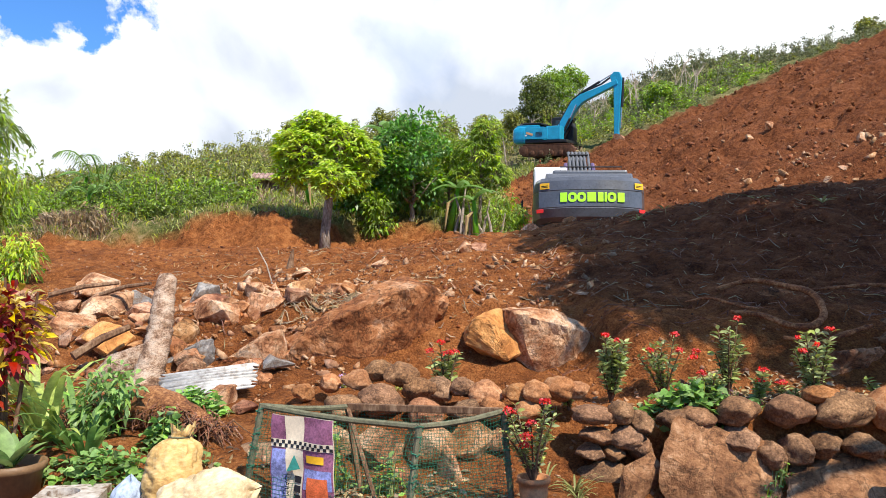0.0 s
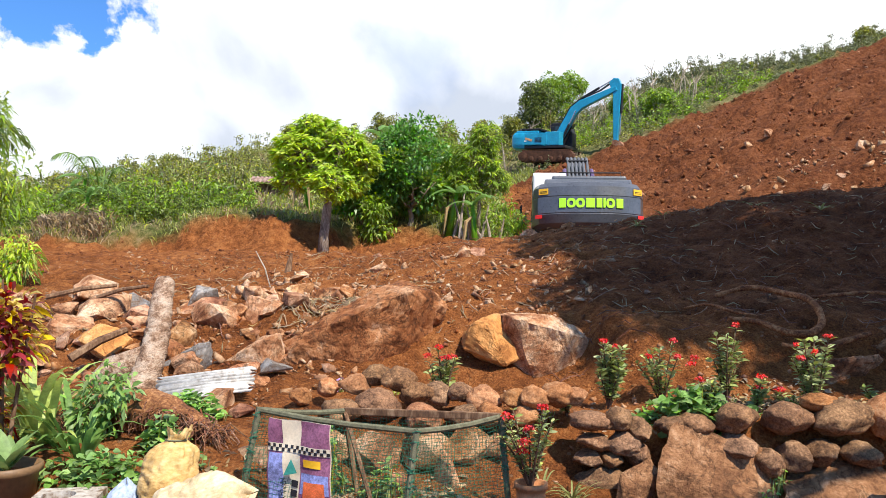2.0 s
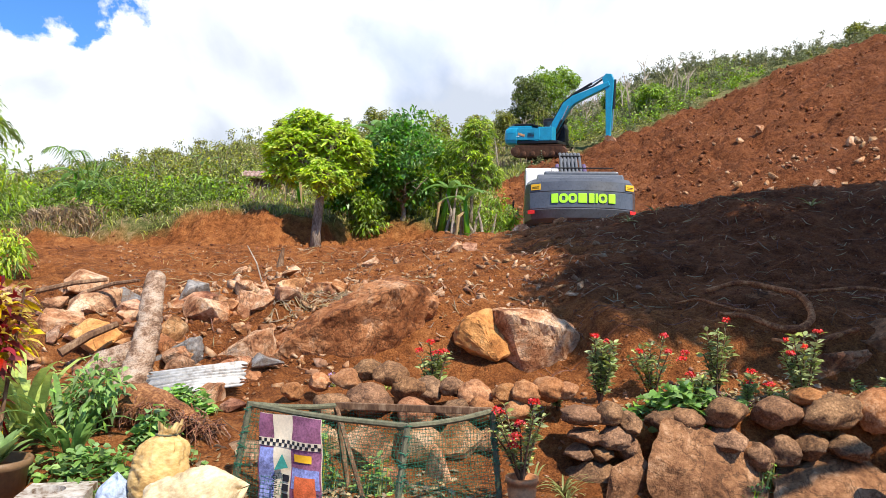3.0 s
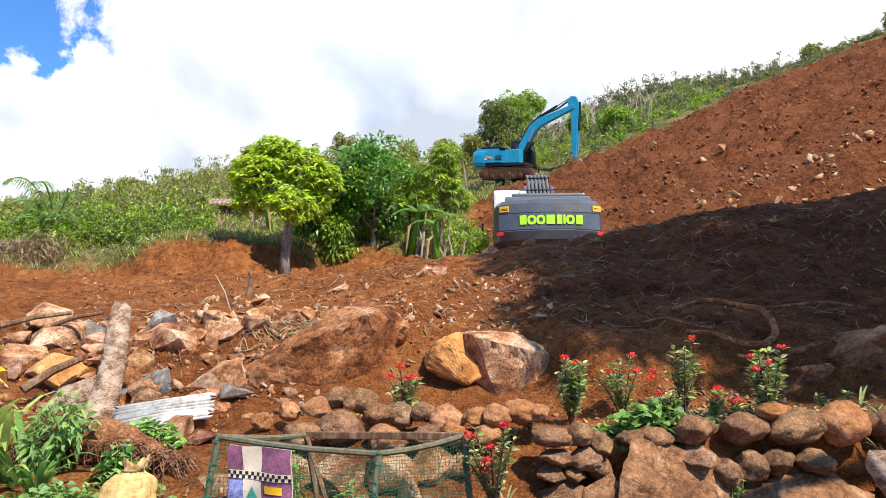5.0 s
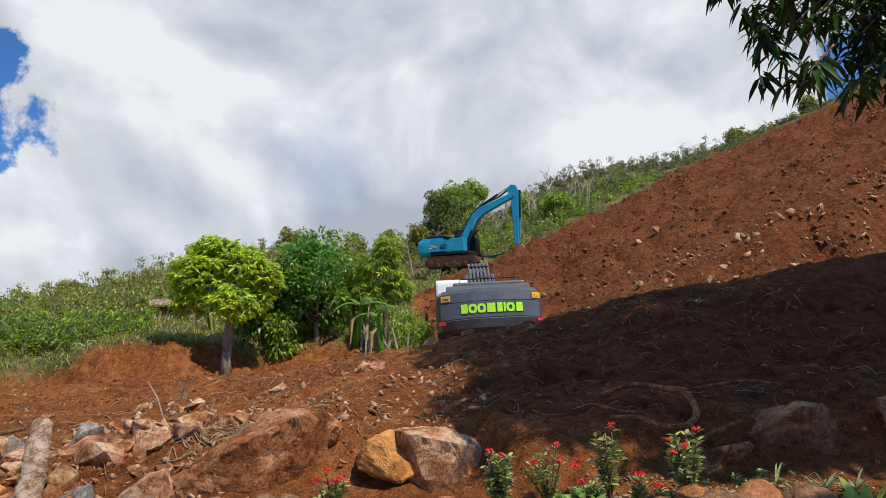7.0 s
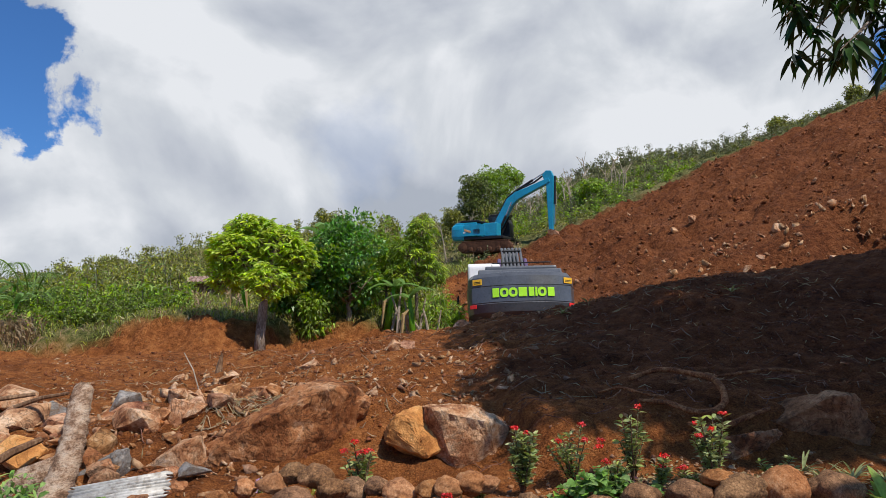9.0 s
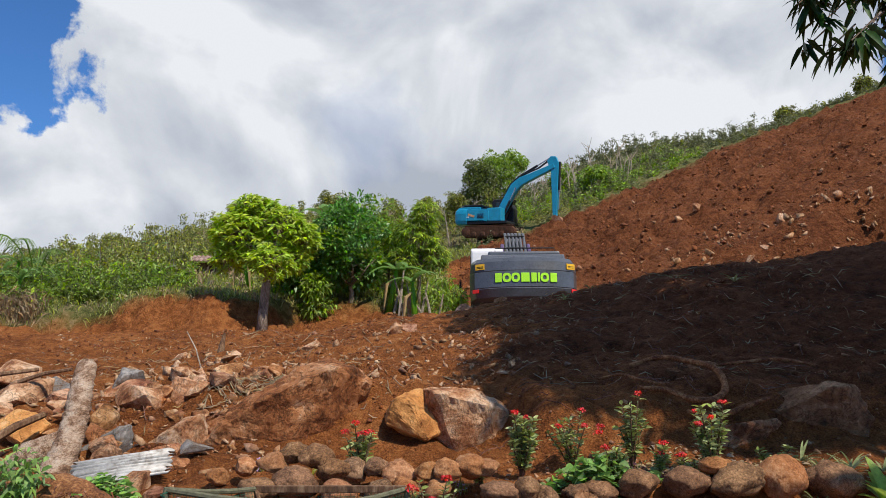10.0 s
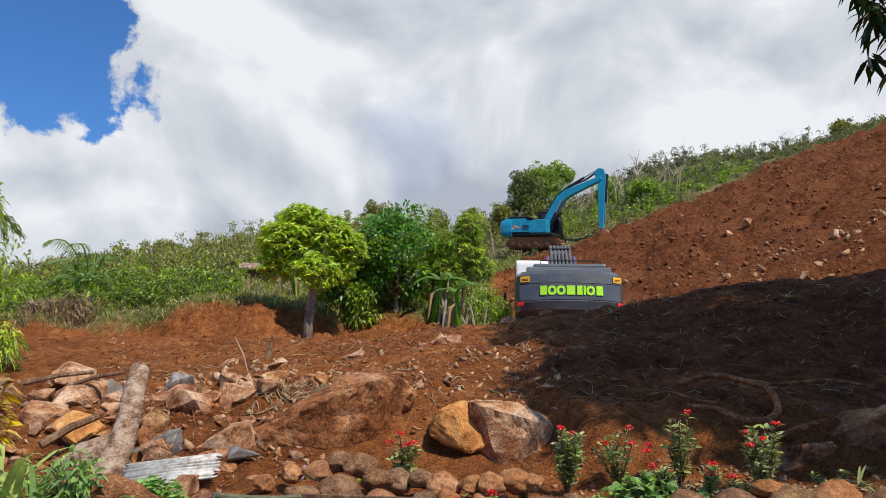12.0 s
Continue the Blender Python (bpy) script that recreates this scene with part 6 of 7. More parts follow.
def rosette(name, label, category, seed, x, y, z, n, length, width, mat, up=(0.5, 1.4), droop=0.5):
    """Strap or broad leaves that spring from one crown, each a part."""
    rng, nrng = random.Random(seed), np.random.default_rng(seed)
    t = thing(name, label, category, pose(x, y, z))
    for k in range(n):
        a = rng.uniform(0, 6.28)
        u = rng.uniform(*up)
        L, W = length * rng.uniform(0.65, 1.15), width * rng.uniform(0.8, 1.2)
        out, side = Vector((math.cos(a), math.sin(a), 0)), Vector((-math.sin(a), math.cos(a), 0))
        bm, rows = bmesh.new(), []
        for i in range(7):
            s = i / 6
            w = W / 2 * math.sin(math.pi * min(1, 0.12 + 0.88 * s) ** 0.9) + 0.003
            p = out * L * s * 0.75 + Vector((0, 0, L * (u * s - droop * (0.4 + u * 0.5) * s * s)))
            rows.append([bm.verts.new(p + side * w + Vector((0, 0, w * 0.3))), bm.verts.new(p), bm.verts.new(p - side * w + Vector((0, 0, w * 0.3)))])
        for p, q in zip(rows, rows[1:]):
            bm.faces.new((p[0], p[1], q[1], q[0]))
            bm.faces.new((p[1], p[2], q[2], q[1]))
        part("leaf", bm, mat, t, smooth=True)
    return t


def terrace_plants():
    ixora(1, 0.02, 6.85, 0.62, 5, "small ixora shrub with red flower heads by boulders", 0.17, 0.075)
    ixora(2, 1.50, 6.75, 0.62, 2, "upright ixora shrub with few red flowers", 0.16, 0.08, dense=1.5)
    ixora(3, 1.98, 6.75, 0.60, 5, "ixora shrub with a large red flower cluster", 0.24, 0.075)
    ixora(4, 2.52, 6.65, 0.70, 1, "tall thin ixora shrub with yellowing leaves", 0.17, 0.085)
    ixora(5, 3.22, 6.5, 0.68, 4, "leafy ixora shrub with scattered red flowers", 0.28, 0.085, dense=1.3)
    ixora(6, 2.66, 6.4, 0.30, 2, "low ixora shrub with two red flowers", 0.16, 0.075, dense=0.8)
    ixora(7, 3.72, 6.35, 0.30, 0, "low green shrub without flowers", 0.18, 0.08, dense=0.8)
    ixora(8, 3.0, 6.4, 0.24, 1, "low ixora shrub with a red flower", 0.2, 0.07, dense=0.7)
    ixora(9, 1.1, 6.6, 0.2, 0, "small green seedling among stones", 0.1, 0.07, dense=0.5)
    ixora(10, 2.3, 6.45, 0.3, 1, "low bushy ixora at the terrace edge", 0.2, 0.07, dense=0.8)
    patch("squash_vine", "sprawling light green vine with lobed leaves", "vine", 51, 1.55, 2.6, 5.85, 6.6, 330, 0.10, 0.085, CREEPER, 0.26, 0.5)
    patch("purple_groundcover", "low purple leaved ground cover", "ground cover", 52, 1.75, 2.9, 6.25, 6.7, 160, 0.07, 0.03, PURPLE, 0.1)
    patch("dry_leaf_litter", "dry brown leaf litter on the terrace", "leaf litter", 53, 1.0, 5.4, 6.1, 7.2, 1100, 0.07, 0.035, STRAW, 0.02, 0.1)
    patch("weeds", "small pale green weeds between wall stones", "weeds", 54, 2.5, 2.75, 5.82, 5.95, 40, 0.05, 0.025, CREEPER, 0.25)
    patch("weeds", "small pale green weeds on the wall face", "weeds", 55, 2.35, 2.6, 5.72, 5.9, 40, 0.05, 0.025, CREEPER, 0.1)
    patch("violet_flowers", "tiny violet flowers on the terrace edge", "flowers", 56, 0.82, 1.0, 6.5, 6.6, 26, 0.03, 0.025, VIOLET, 0.12)
    patch("violet_flowers", "violet flowers by the brown boulder", "flowers", 57, -1.1, -0.9, 7.3, 7.45, 50, 0.03, 0.025, VIOLET, 0.16)
    patch("weeds", "pale weed sprout at the boulder foot", "weeds", 58, -0.55, -0.35, 7.3, 7.45, 30, 0.07, 0.02, GRASS, 0.12)
    for i, (x, y) in enumerate([(4.02, 6.45), (4.22, 6.5), (4.55, 6.55), (4.75, 6.4), (4.4, 6.35)]):
        rosette("spiky_plant", "small grey green spiky rosette plant", "plant", 70 + i, x, y, float(ground_z(x, y)) + (0.12 if i == 0 else 0.04), 18, 0.26, 0.016, IXORA, (0.2, 1.0), 0.4)
    rosette("broad_leaf_plant", "broad lime green leafed plant on the terrace", "plant", 80, 4.45, 5.85, 0.26, 14, 0.33, 0.12, CABBAGE, (0.7, 1.9), 0.45)
    for i, (x, y) in enumerate([(1.0, 5.6), (1.3, 5.55), (1.0, 5.75), (2.5, 5.35), (2.0, 5.3), (0.75, 5.6), (3.9, 5.95)]):
        rosette("grass_tuft", "thin green grass tuft at the wall foot", "grass", 90 + i, x, y, float(ground_z(x, y)) + (0.25 if i == 6 else 0), 16, 0.24, 0.012, GRASS, (0.6, 1.6), 0.7)
    # potted flowering plant beside the cage
    pot = thing("flower_pot", "ribbed orange clay pot beside the netted cage", "flower pot", pose(0.61, 5.12, 0.0))
    part("pot_body", lathe([(0.085, 0.0), (0.095, 0.08), (0.09, 0.085), (0.1, 0.15), (0.095, 0.155), (0.105, 0.2), (0.115, 0.2), (0.115, 0.235), (0.095, 0.235), (0.09, 0.2)], 24), TERRACOTTA, pot, smooth=True)
    part("pot_soil", lathe([(0.092, 0.19), (0.02, 0.21)], 16), CLOD, pot)
    ixora(11, 0.61, 5.12, 0.55, 5, "bushy plant with small red flowers in a pot", 0.26, 0.055, 0.2, 1.3)


# ---- things in the yard ----


def coconut_log():
    log = thing("fallen_log", "pale ringed coconut log leaning on rubble", "log")
    bm = bmesh.new()
    a, b = Vector((-2.84, 6.95, 0.40)), Vector((-3.03, 8.35, 1.54))
    pts, rad = [], []
    for k in range(41):
        s = k / 40
        pts.append(a.lerp(b, s) + Vector((0.05 * math.sin(s * 4.4), 0, 0.04 * math.sin(s * 3.1))))
        rad.append((0.135 - 0.03 * s) * (1 + 0.07 * (k % 3 == 0) + 0.16 * noise.noise(Vector((k * 0.55, 2, 1)))) + 0.10 * max(0, 0.3 - s))
    tube(bm, pts, rad, 16)
    part("trunk", bm, LOGBARK, log, smooth=True)
    part("broken_stub", tubed([a.lerp(b, 0.38), a.lerp(b, 0.30) + Vector((-0.30, 0.05, -0.05)), a.lerp(b, 0.2) + Vector((-0.55, 0.1, -0.16))], [0.11, 0.16, 0.11], 12), LOGBARK, log, smooth=True)
    rng = random.Random(6)
    # root plate that overhangs the bank
    mat_ = thing("root_mat", "overhanging mat of brown fibrous roots and earth", "roots")
    bm = bmesh.new()
    pl = []
    for k in range(15):
        s = k / 14
        pl.append(Vector((-2.95 + 1.25 * s, 5.95 + 0.12 * math.sin(s * 5), 0.44 + 0.12 * math.sin(s * 3.2) - 0.05 * s)))
    tube(bm, pl, [0.05 + 0.13 * math.sin(math.pi * min(1, 0.1 + k / 15)) + rng.uniform(-0.015, 0.015) for k in range(15)], 12)
    part("root_core", bm, ROOT, mat_)
    bm = bmesh.new()
    for k in range(620):
        p = pl[rng.randrange(15)] + Vector((rng.uniform(-0.08, 0.08), rng.uniform(-0.14, 0.05), rng.uniform(-0.02, 0.11)))
        q = p + Vector((rng.uniform(-0.14, 0.14), rng.uniform(-0.12, 0.02), rng.uniform(-0.1, 0.03)))
        e = q + Vector((rng.uniform(-0.08, 0.08), rng.uniform(-0.06, 0.02), rng.uniform(-0.16, 0.0)))
        tube(bm, [p, q, e], [0.006, 0.005, 0.002], 4, False)
    part("root_fringe", bm, ROOT, mat_)
    tagged(part("lying_log", tubed([(-1.75, 5.75, 0.16), (-1.45, 5.72, 0.22), (-0.9, 5.7, 0.2)], [0.10, 0.12, 0.11], 12), DARKWOOD, smooth=True), "short brown weathered log lying behind the cage", "log")
    tagged(part("leaning_post", tubed([(3.42, 5.42, 0.40), (3.47, 5.38, 0.38), (3.58, 5.3, 0.2), (3.78, 5.15, -0.12)], [0.05, 0.105, 0.125, 0.13], 14), LOGBARK, smooth=True), "pale weathered wooden post leaning on the wall", "post")
    # planks among rubble
    for a, b, w in (((-3.75, 7.6, 0.78), (-3.35, 8.0, 1.05), 0.05), ((-4.35, 9.5, 1.35), (-3.65, 9.35, 1.5), 0.03), ((-4.9, 9.3, 1.35), (-4.2, 9.7, 1.5), 0.035)):
        tagged(part("branch", tubed([a, Vector(a).lerp(Vector(b), 0.5) + Vector((0, 0, 0.03)), b], [w, w * 0.9, w * 0.7], 7), DARKWOOD), "broken brown branch lying in rubble", "branch", "broken branches")


def bent(points, n=5):
    """A smooth line through the given points."""
    p = [Vector(q) for q in points]
    p = [p[0] * 2 - p[1]] + p + [p[-1] * 2 - p[-2]]
    out = []
    for a, b, c, d in zip(p, p[1:], p[2:], p[3:]):
        for k in range(n):
            u = k / n
            out.append(0.5 * (b * 2 + (c - a) * u + (a * 2 - b * 5 + c * 4 - d) * u * u + (b * 3 - a - c * 3 + d) * u ** 3))
    return out + [p[-2]]


def roots_and_sticks():
    # thick curving root in the shaded slope
    def draped(points):
        return [(x, y, float(ground_z(x, y)) + h + 0.05) for x, y, h in points]
    def root(points, thick, label):
        line = bent(draped(points))
        m = len(line) - 1
        part_ = part("thick_root", tubed(line, [thick * (0.45 + 0.55 * math.sin(math.pi * (0.12 + 0.76 * k / m))) * (1 + 0.12 * math.sin(k * 1.9)) for k in range(m + 1)], 9), ROOT, smooth=True)
        tagged(part_, label, "root", "roots on the slope")
    root([(3.25, 8.9, 0.03), (3.6, 8.75, 0.08), (3.85, 8.4, 0.12), (3.97, 8.05, 0.14), (3.95, 7.78, 0.10), (3.75, 7.6, 0.08), (3.5, 7.58, 0.10), (3.28, 7.72, 0.06), (3.05, 7.95, 0.02)], 0.038, "thick curved reddish root on the shaded slope")
    root([(3.4, 7.5, 0.05), (3.7, 7.42, 0.1), (4.0, 7.5, 0.1), (4.35, 7.6, 0.03)], 0.03, "broken reddish root lying on the slope")
    root([(2.75, 8.5, 0.02), (2.95, 8.3, 0.08), (3.1, 8.0, 0.06), (3.3, 7.85, 0.02)], 0.018, "thin reddish root lying on the slope")
    root([(4.2, 8.9, 0.02), (4.6, 8.7, 0.10), (5.1, 8.75, 0.08), (5.5, 8.6, 0.02)], 0.022, "reddish root half out of the slope")
    rng = random.Random(9)
    tagged(part("stick", tubed([(-3.05, 12.3, float(ground_z(-3.05, 12.3)) + 0.55), (-2.85, 12.1, float(ground_z(-2.85, 12.1)) + 0.32), (-2.72, 12.0, float(ground_z(-2.72, 12)) - 0.03)], [0.008, 0.011, 0.013], 6), PALEWOOD), "thin pale stick stuck in red soil", "stick", "sticks")
    tagged(part("stump", tubed([(-2.75, 13.4, float(ground_z(-2.75, 13.4)) - 0.05), (-2.72, 13.4, float(ground_z(-2.72, 13.4)) + 0.2), (-2.68, 13.4, float(ground_z(-2.68, 13.4)) + 0.38)], [0.08, 0.05, 0.02], 7), DARKWOOD), "small broken brown stump in the soil", "stump")
    bm = bmesh.new()
    for k in range(620):
        x, y = rng.uniform(-5, 9.5), rng.uniform(8.2, 16.5)
        if k % 2:
            x, y = rng.uniform(1.2, 8.5), rng.uniform(7.6, 13)
        a, L = rng.uniform(0, 6.28), rng.uniform(0.12, 0.55) ** 1.3
        pts = []
        for s in (-0.5, -0.15, 0.2, 0.5):
            px, py = x + math.cos(a) * L * s + rng.uniform(-0.03, 0.03), y + math.sin(a) * L * s + rng.uniform(-0.03, 0.03)
            pts.append((px, py, float(ground_z(px, py)) + 0.012 + 0.05 * rng.random()))
        tube(bm, pts, [0.004, 0.007, 0.006, 0.003], 4, False)
    tagged(part("twigs_and_roots", bm, ROOT), "thin roots and twigs strewn over the dug slope", "twigs", kind="stuff")
    bm = bmesh.new()
    for k in range(1100):
        x, y = rng.uniform(-6, 8.5), rng.uniform(8.4, 17)
        if k % 3 == 0:
            x, y = rng.uniform(-2.0, -0.2) , rng.uniform(9.1, 10.2)
        a, L = rng.uniform(0, 6.28), 0.04 + 0.28 * rng.random() ** 2
        pts = []
        for s in (-0.5, 0, 0.5):
            px, py = x + math.cos(a) * L * s, y + math.sin(a) * L * s
            pts.append((px, py, float(ground_z(px, py)) + 0.02 + 0.04 * rng.random()))
        tube(bm, pts, [0.003, 0.008, 0.003], 4, False)
    tagged(part("straw_scraps", bm, STRAW), "pale straw and chips of wood on red soil", "straw", kind="stuff")
    for i, (x, y) in enumerate([(4.35, 14.7), (5.7, 13.6), (6.4, 12.6), (3.6, 13.8)]):
        rosette("uprooted_weed", "wilted grey green uprooted weed on the slope", "weed", 120 + i, x, y, float(ground_z(x, y)) + 0.02, 12, 0.36, 0.03, IXORA, (0.1, 1.0), 0.6)
    # loose corrugated sheet
    bm = bmesh.new()
    n, rows = 44, []
    for j, (v, dz) in enumerate(((0, 0), (0.5, 0.01), (1, 0), (1, -0.006), (0.5, 0.004), (0, -0.006))):
        rows.append([bm.verts.new((-0.43 + 0.86 * v + 0.03 * math.sin(k), -0.19 + 0.38 * k / n, dz + 0.017 * math.sin(k * 1.25) + 0.02 * math.sin(v * 3 + k * 0.05))) for k in range(n + 1)])
    for i in range(6):
        a, b = rows[i], rows[(i + 1) % 6]
        for k in range(n):
            bm.faces.new((a[k], a[k + 1], b[k + 1], b[k]))
    bmesh.ops.recalc_face_normals(bm, faces=bm.faces)
    tagged(part("corrugated_sheet", bm, SHEET, at=pose(-2.18, 6.95, 0.62, 34, -9, 4), smooth=True), "bent pale corrugated metal sheet on the rubble", "metal sheet")


def netted_cage():
    cage = thing("netted_cage", "wooden framed cage wrapped in green nylon netting", "cage")
    H_ = 0.70
    base = {"a": (-1.36, 5.05), "b": (-0.24, 4.62), "c": (0.47, 5.18), "d": (-0.62, 5.65)}
    top = {"a": (-1.23, 5.08, 0.72), "b": (-0.155, 4.70, 0.655), "c": (0.41, 5.2, 0.66), "d": (-0.72, 5.62, 0.62)}
    P = lambda k, s: Vector((*base[k], -0.02)).lerp(Vector(top[k]), s)
    for k in "abcd":
        part("post", tubed([P(k, 0), P(k, 1.02)], 0.022, 7), DARKWOOD if k == "d" else ROPE, cage)
    for p, q in ("ab", "bc", "cd", "da"):
        a, b = P(p, 1), P(q, 1)
        if p + q == "cd":
            part("top_rail", boxed(((b - a).length, 0.035, 0.05), Matrix.Translation(a.lerp(b, 0.5)) @ (b - a).to_track_quat("X", "Z").to_matrix().to_4x4(), 0.006), DARKWOOD, cage, "brown wooden rail")
        else:
            part("top_rail", tubed([a, a.lerp(b, 0.3) - Vector((0, 0, 0.014)), a.lerp(b, 0.6) - Vector((0, 0, 0.016)), b], 0.02, 7), ROPE, cage, "rail bound with pale rope and net")
        part("foot_rail", tubed([P(p, 0.03), P(q, 0.03)], 0.018, 6), DARKWOOD, cage)
    part("brace", tubed([P("d", 1.0), Vector((-0.42, 5.0, 0.0))], 0.017, 6), DARKWOOD, cage)
    # nets: one mesh a side, thin cords
    rng = random.Random(5)
    for p, q in ("ab", "bc", "cd", "da"):
        vs, fs = [], []
        wide = (P(p, 1) - P(q, 1)).length
        nu, nv = int(wide / 0.026), 27
        n_ = (P(q, 0) - P(p, 0)).cross(Vector((0, 0, 1))).normalized()

        def at_(u, v):
            g = P(p, v).lerp(P(q, v), u)
            return g + n_ * (0.03 * math.sin(u * 7 + v * 3) * math.sin(math.pi * v)) + Vector((0.012 * math.sin(v * 9 + u * 5), 0, -0.03 * math.sin(math.pi * u) * v))

        def cord(a, b, w):
            d = (b - a).normalized()
            for s in (d.cross(n_).normalized() * w, n_ * w):
                k = len(vs)
                vs.extend([a - s, b - s, b + s, a + s])
                fs.append((k, k + 1, k + 2, k + 3))
        for i in range(nu + 1):
            for j in range(nv):
                cord(at_(i / nu, j / nv), at_(i / nu, (j + 1) / nv), 0.0012)
        for j in range(nv + 1):
            for i in range(nu):
                cord(at_(i / nu, j / nv), at_((i + 1) / nu, j / nv), 0.0012)
        part("net_panel", mesh_np("net_panel", [v[:] for v in vs], fs), NET, cage, "green nylon net")
    for k in "abc":
        bm = bmesh.new()
        for i in range(26):
            c = P(k, rng.uniform(0.45, 1.0))
            a = rng.uniform(0, 6.28)
            tube(bm, [c + Vector((math.cos(a), math.sin(a), 0)) * 0.028, c + Vector((math.cos(a + 1.5), math.sin(a + 1.5), 0.4)) * 0.03, c + Vector((math.cos(a + 3), math.sin(a + 3), 0.1)) * 0.028], 0.004, 4, False)
        part("net_lashing", bm, NET, cage, "bunched green cord lashing")["kind"] = "stuff"
    # printed sack that hangs inside
    def sheet(u0, u1, v0, v1, off, n=14):
        bm = bmesh.new()
        rows = []
        for j in range(n + 1):
            row = []
            for i in range(n + 1):
                u, v = u0 + (u1 - u0) * i / n, v0 + (v1 - v0) * j / n
                g = a_.lerp(b_, u) + Vector((0, 0, -v)) + nrm * (off + 0.012 * math.sin(u * 9 + v * 4) + 0.008 * math.sin(v * 23 + u * 6))
                row.append(bm.verts.new(g))
            rows.append(row)
        for x, y in zip(rows, rows[1:]):
            for i in range(n):
                bm.faces.new((x[i], x[i + 1], y[i + 1], y[i]))
        return bm
    sack = thing("printed_sack", "purple and cream printed sack hanging in the cage", "sack")
    a_, b_ = P("a", 0.98).lerp(P("b", 0.98), 0.105), P("a", 0.98).lerp(P("b", 0.98), 0.50)
    a_, b_ = a_ + Vector((-0.02, -0.05, -0.015)), b_ + Vector((-0.02, -0.05, -0.01))
    nrm = Vector((-0.35, -0.93, 0))
    part("sack_cloth", sheet(0, 1, 0, 0.66, 0, 24), PRINT_PURPLE, sack, smooth=True)
    part("sack_back", sheet(0, 1, 0, 0.66, -0.012, 12), PRINT_CREAM, sack, smooth=True)
    part("cream_stripe", sheet(0.24, 0.52, 0.0, 0.655, 0.003), PRINT_CREAM, sack, "cream printed stripe", True)
    part("blue_field", sheet(0.02, 0.24, 0.22, 0.655, 0.003), PRINT_BLUE, sack, "blue printed field", True)
    part("blue_field", sheet(0.54, 0.98, 0.33, 0.46, 0.003), PRINT_BLUE, sack, "blue printed field", True)
    part("red_picture", sheet(0.60, 0.92, 0.38, 0.52, 0.006), PRINT_RED, sack, "red printed picture", True)
    part("yellow_emblem", sheet(0.58, 0.86, 0.24, 0.29, 0.006), YELLOWTAG, sack, "yellow printed emblem", True)
    for k in range(22):
        part("check", sheet(k / 22, (k + 1) / 22, 0.16 + 0.022 * (k % 2), 0.182 + 0.022 * (k % 2), 0.008, 2), PRINT_BLACK, sack)
    part("check_band", sheet(0, 1, 0.156, 0.208, 0.005), PRINT_CREAM, sack, "cream check band", True)
    bm = bmesh.new()
    g = lambda u, v: a_.lerp(b_, u) + Vector((0, 0, -v)) + nrm * 0.02
    bm.faces.new([bm.verts.new(g(u, v)) for u, v in ((0.27, 0.36), (0.40, 0.245), (0.50, 0.33))])
    part("green_emblem", bm, PRINT_GREEN, sack, "green triangular emblem")
    for k, w in enumerate((0.05, 0.045, 0.04, 0.05, 0.05)):
        part("lettering_block", sheet(0.38, 0.50, 0.385 + k * 0.058, 0.385 + k * 0.058 + 0.042, 0.009, 2), PRINT_BLACK, sack)
    cu = bpy.data.curves.new("print_words", "FONT")
    cu.body, cu.size, cu.extrude = "DAILY MAIN", 0.045, 0.001
    words = new("print_words", cu)
    ex = (b_ - a_).normalized()
    rot = Matrix((Vector((0, 0, -1)), ex, Vector((0, 0, -1)).cross(ex))).transposed().to_4x4()
    words.matrix_basis = Matrix.Translation(g(0.27, 0.385) + nrm * 0.012) @ rot
    words.parent = sack
    cu.materials.append(PRINT_BLACK)


def sack_shape(seed, w, d, h, tied=True):
    """A stuffed woven sack: swollen body with dents, pleats that gather into the neck, a frayed frill above the tie."""
    bm, n, m, rows = bmesh.new(), 72, 44, []
    zs = [0.0, 0.02, 0.10, 0.28, 0.50, 0.66, 0.76, 0.83, 0.87, 0.90, 0.95, 1.0]
    rs = [0.60, 0.84, 0.98, 1.0, 0.98, 0.92, 0.82, 0.64, 0.42, 0.30, 0.36, 0.42]
    if not tied:
        rs = [0.60, 0.84, 0.98, 1.0, 0.99, 0.95, 0.88, 0.78, 0.66, 0.55, 0.32, 0.02]
    for i in range(m + 1):
        z = i / m
        r = float(np.interp(z, zs, rs))
        row = []
        for k in range(n):
            a = 2 * math.pi * k / n
            q = Vector((math.cos(a) * 1.5 + seed * 7.3, math.sin(a) * 1.5, z * 2.5))
            gather = max(0.0, min(1.0, (z - 0.5) / 0.35)) * (1.0 if tied else 0.35)
            c = 1 + 0.16 * noise.noise(q) + 0.05 * noise.noise(q * 3.5) + gather * (0.05 * math.sin(a * 5 + seed + 3 * noise.noise(q)) + 0.05 * math.sin(a * 15 + 3 * noise.noise(q * 2)))
            fold = abs(noise.noise(Vector((q.x * 1.2, q.y * 1.2, z * 9 + a * 0.6))))
            c -= 0.07 * max(0.0, 0.22 - fold) / 0.22
            lift = (0.05 * math.sin(a * 2 + seed) + 0.02 * math.sin(a * 7)) * max(0.0, z - 0.88) / 0.12
            lean = 0.10 * max(0.0, z - 0.7) / 0.3 * w
            row.append(bm.verts.new((math.cos(a) * w / 2 * r * c + lean, math.sin(a) * d / 2 * r * c, (z + lift) * h)))
        rows.append(row)
    for p, q in zip(rows, rows[1:]):
        for k in range(n):
            bm.faces.new((p[k], p[(k + 1) % n], q[(k + 1) % n], q[k]))
    bm.faces.new(rows[0][::-1])
    return bm


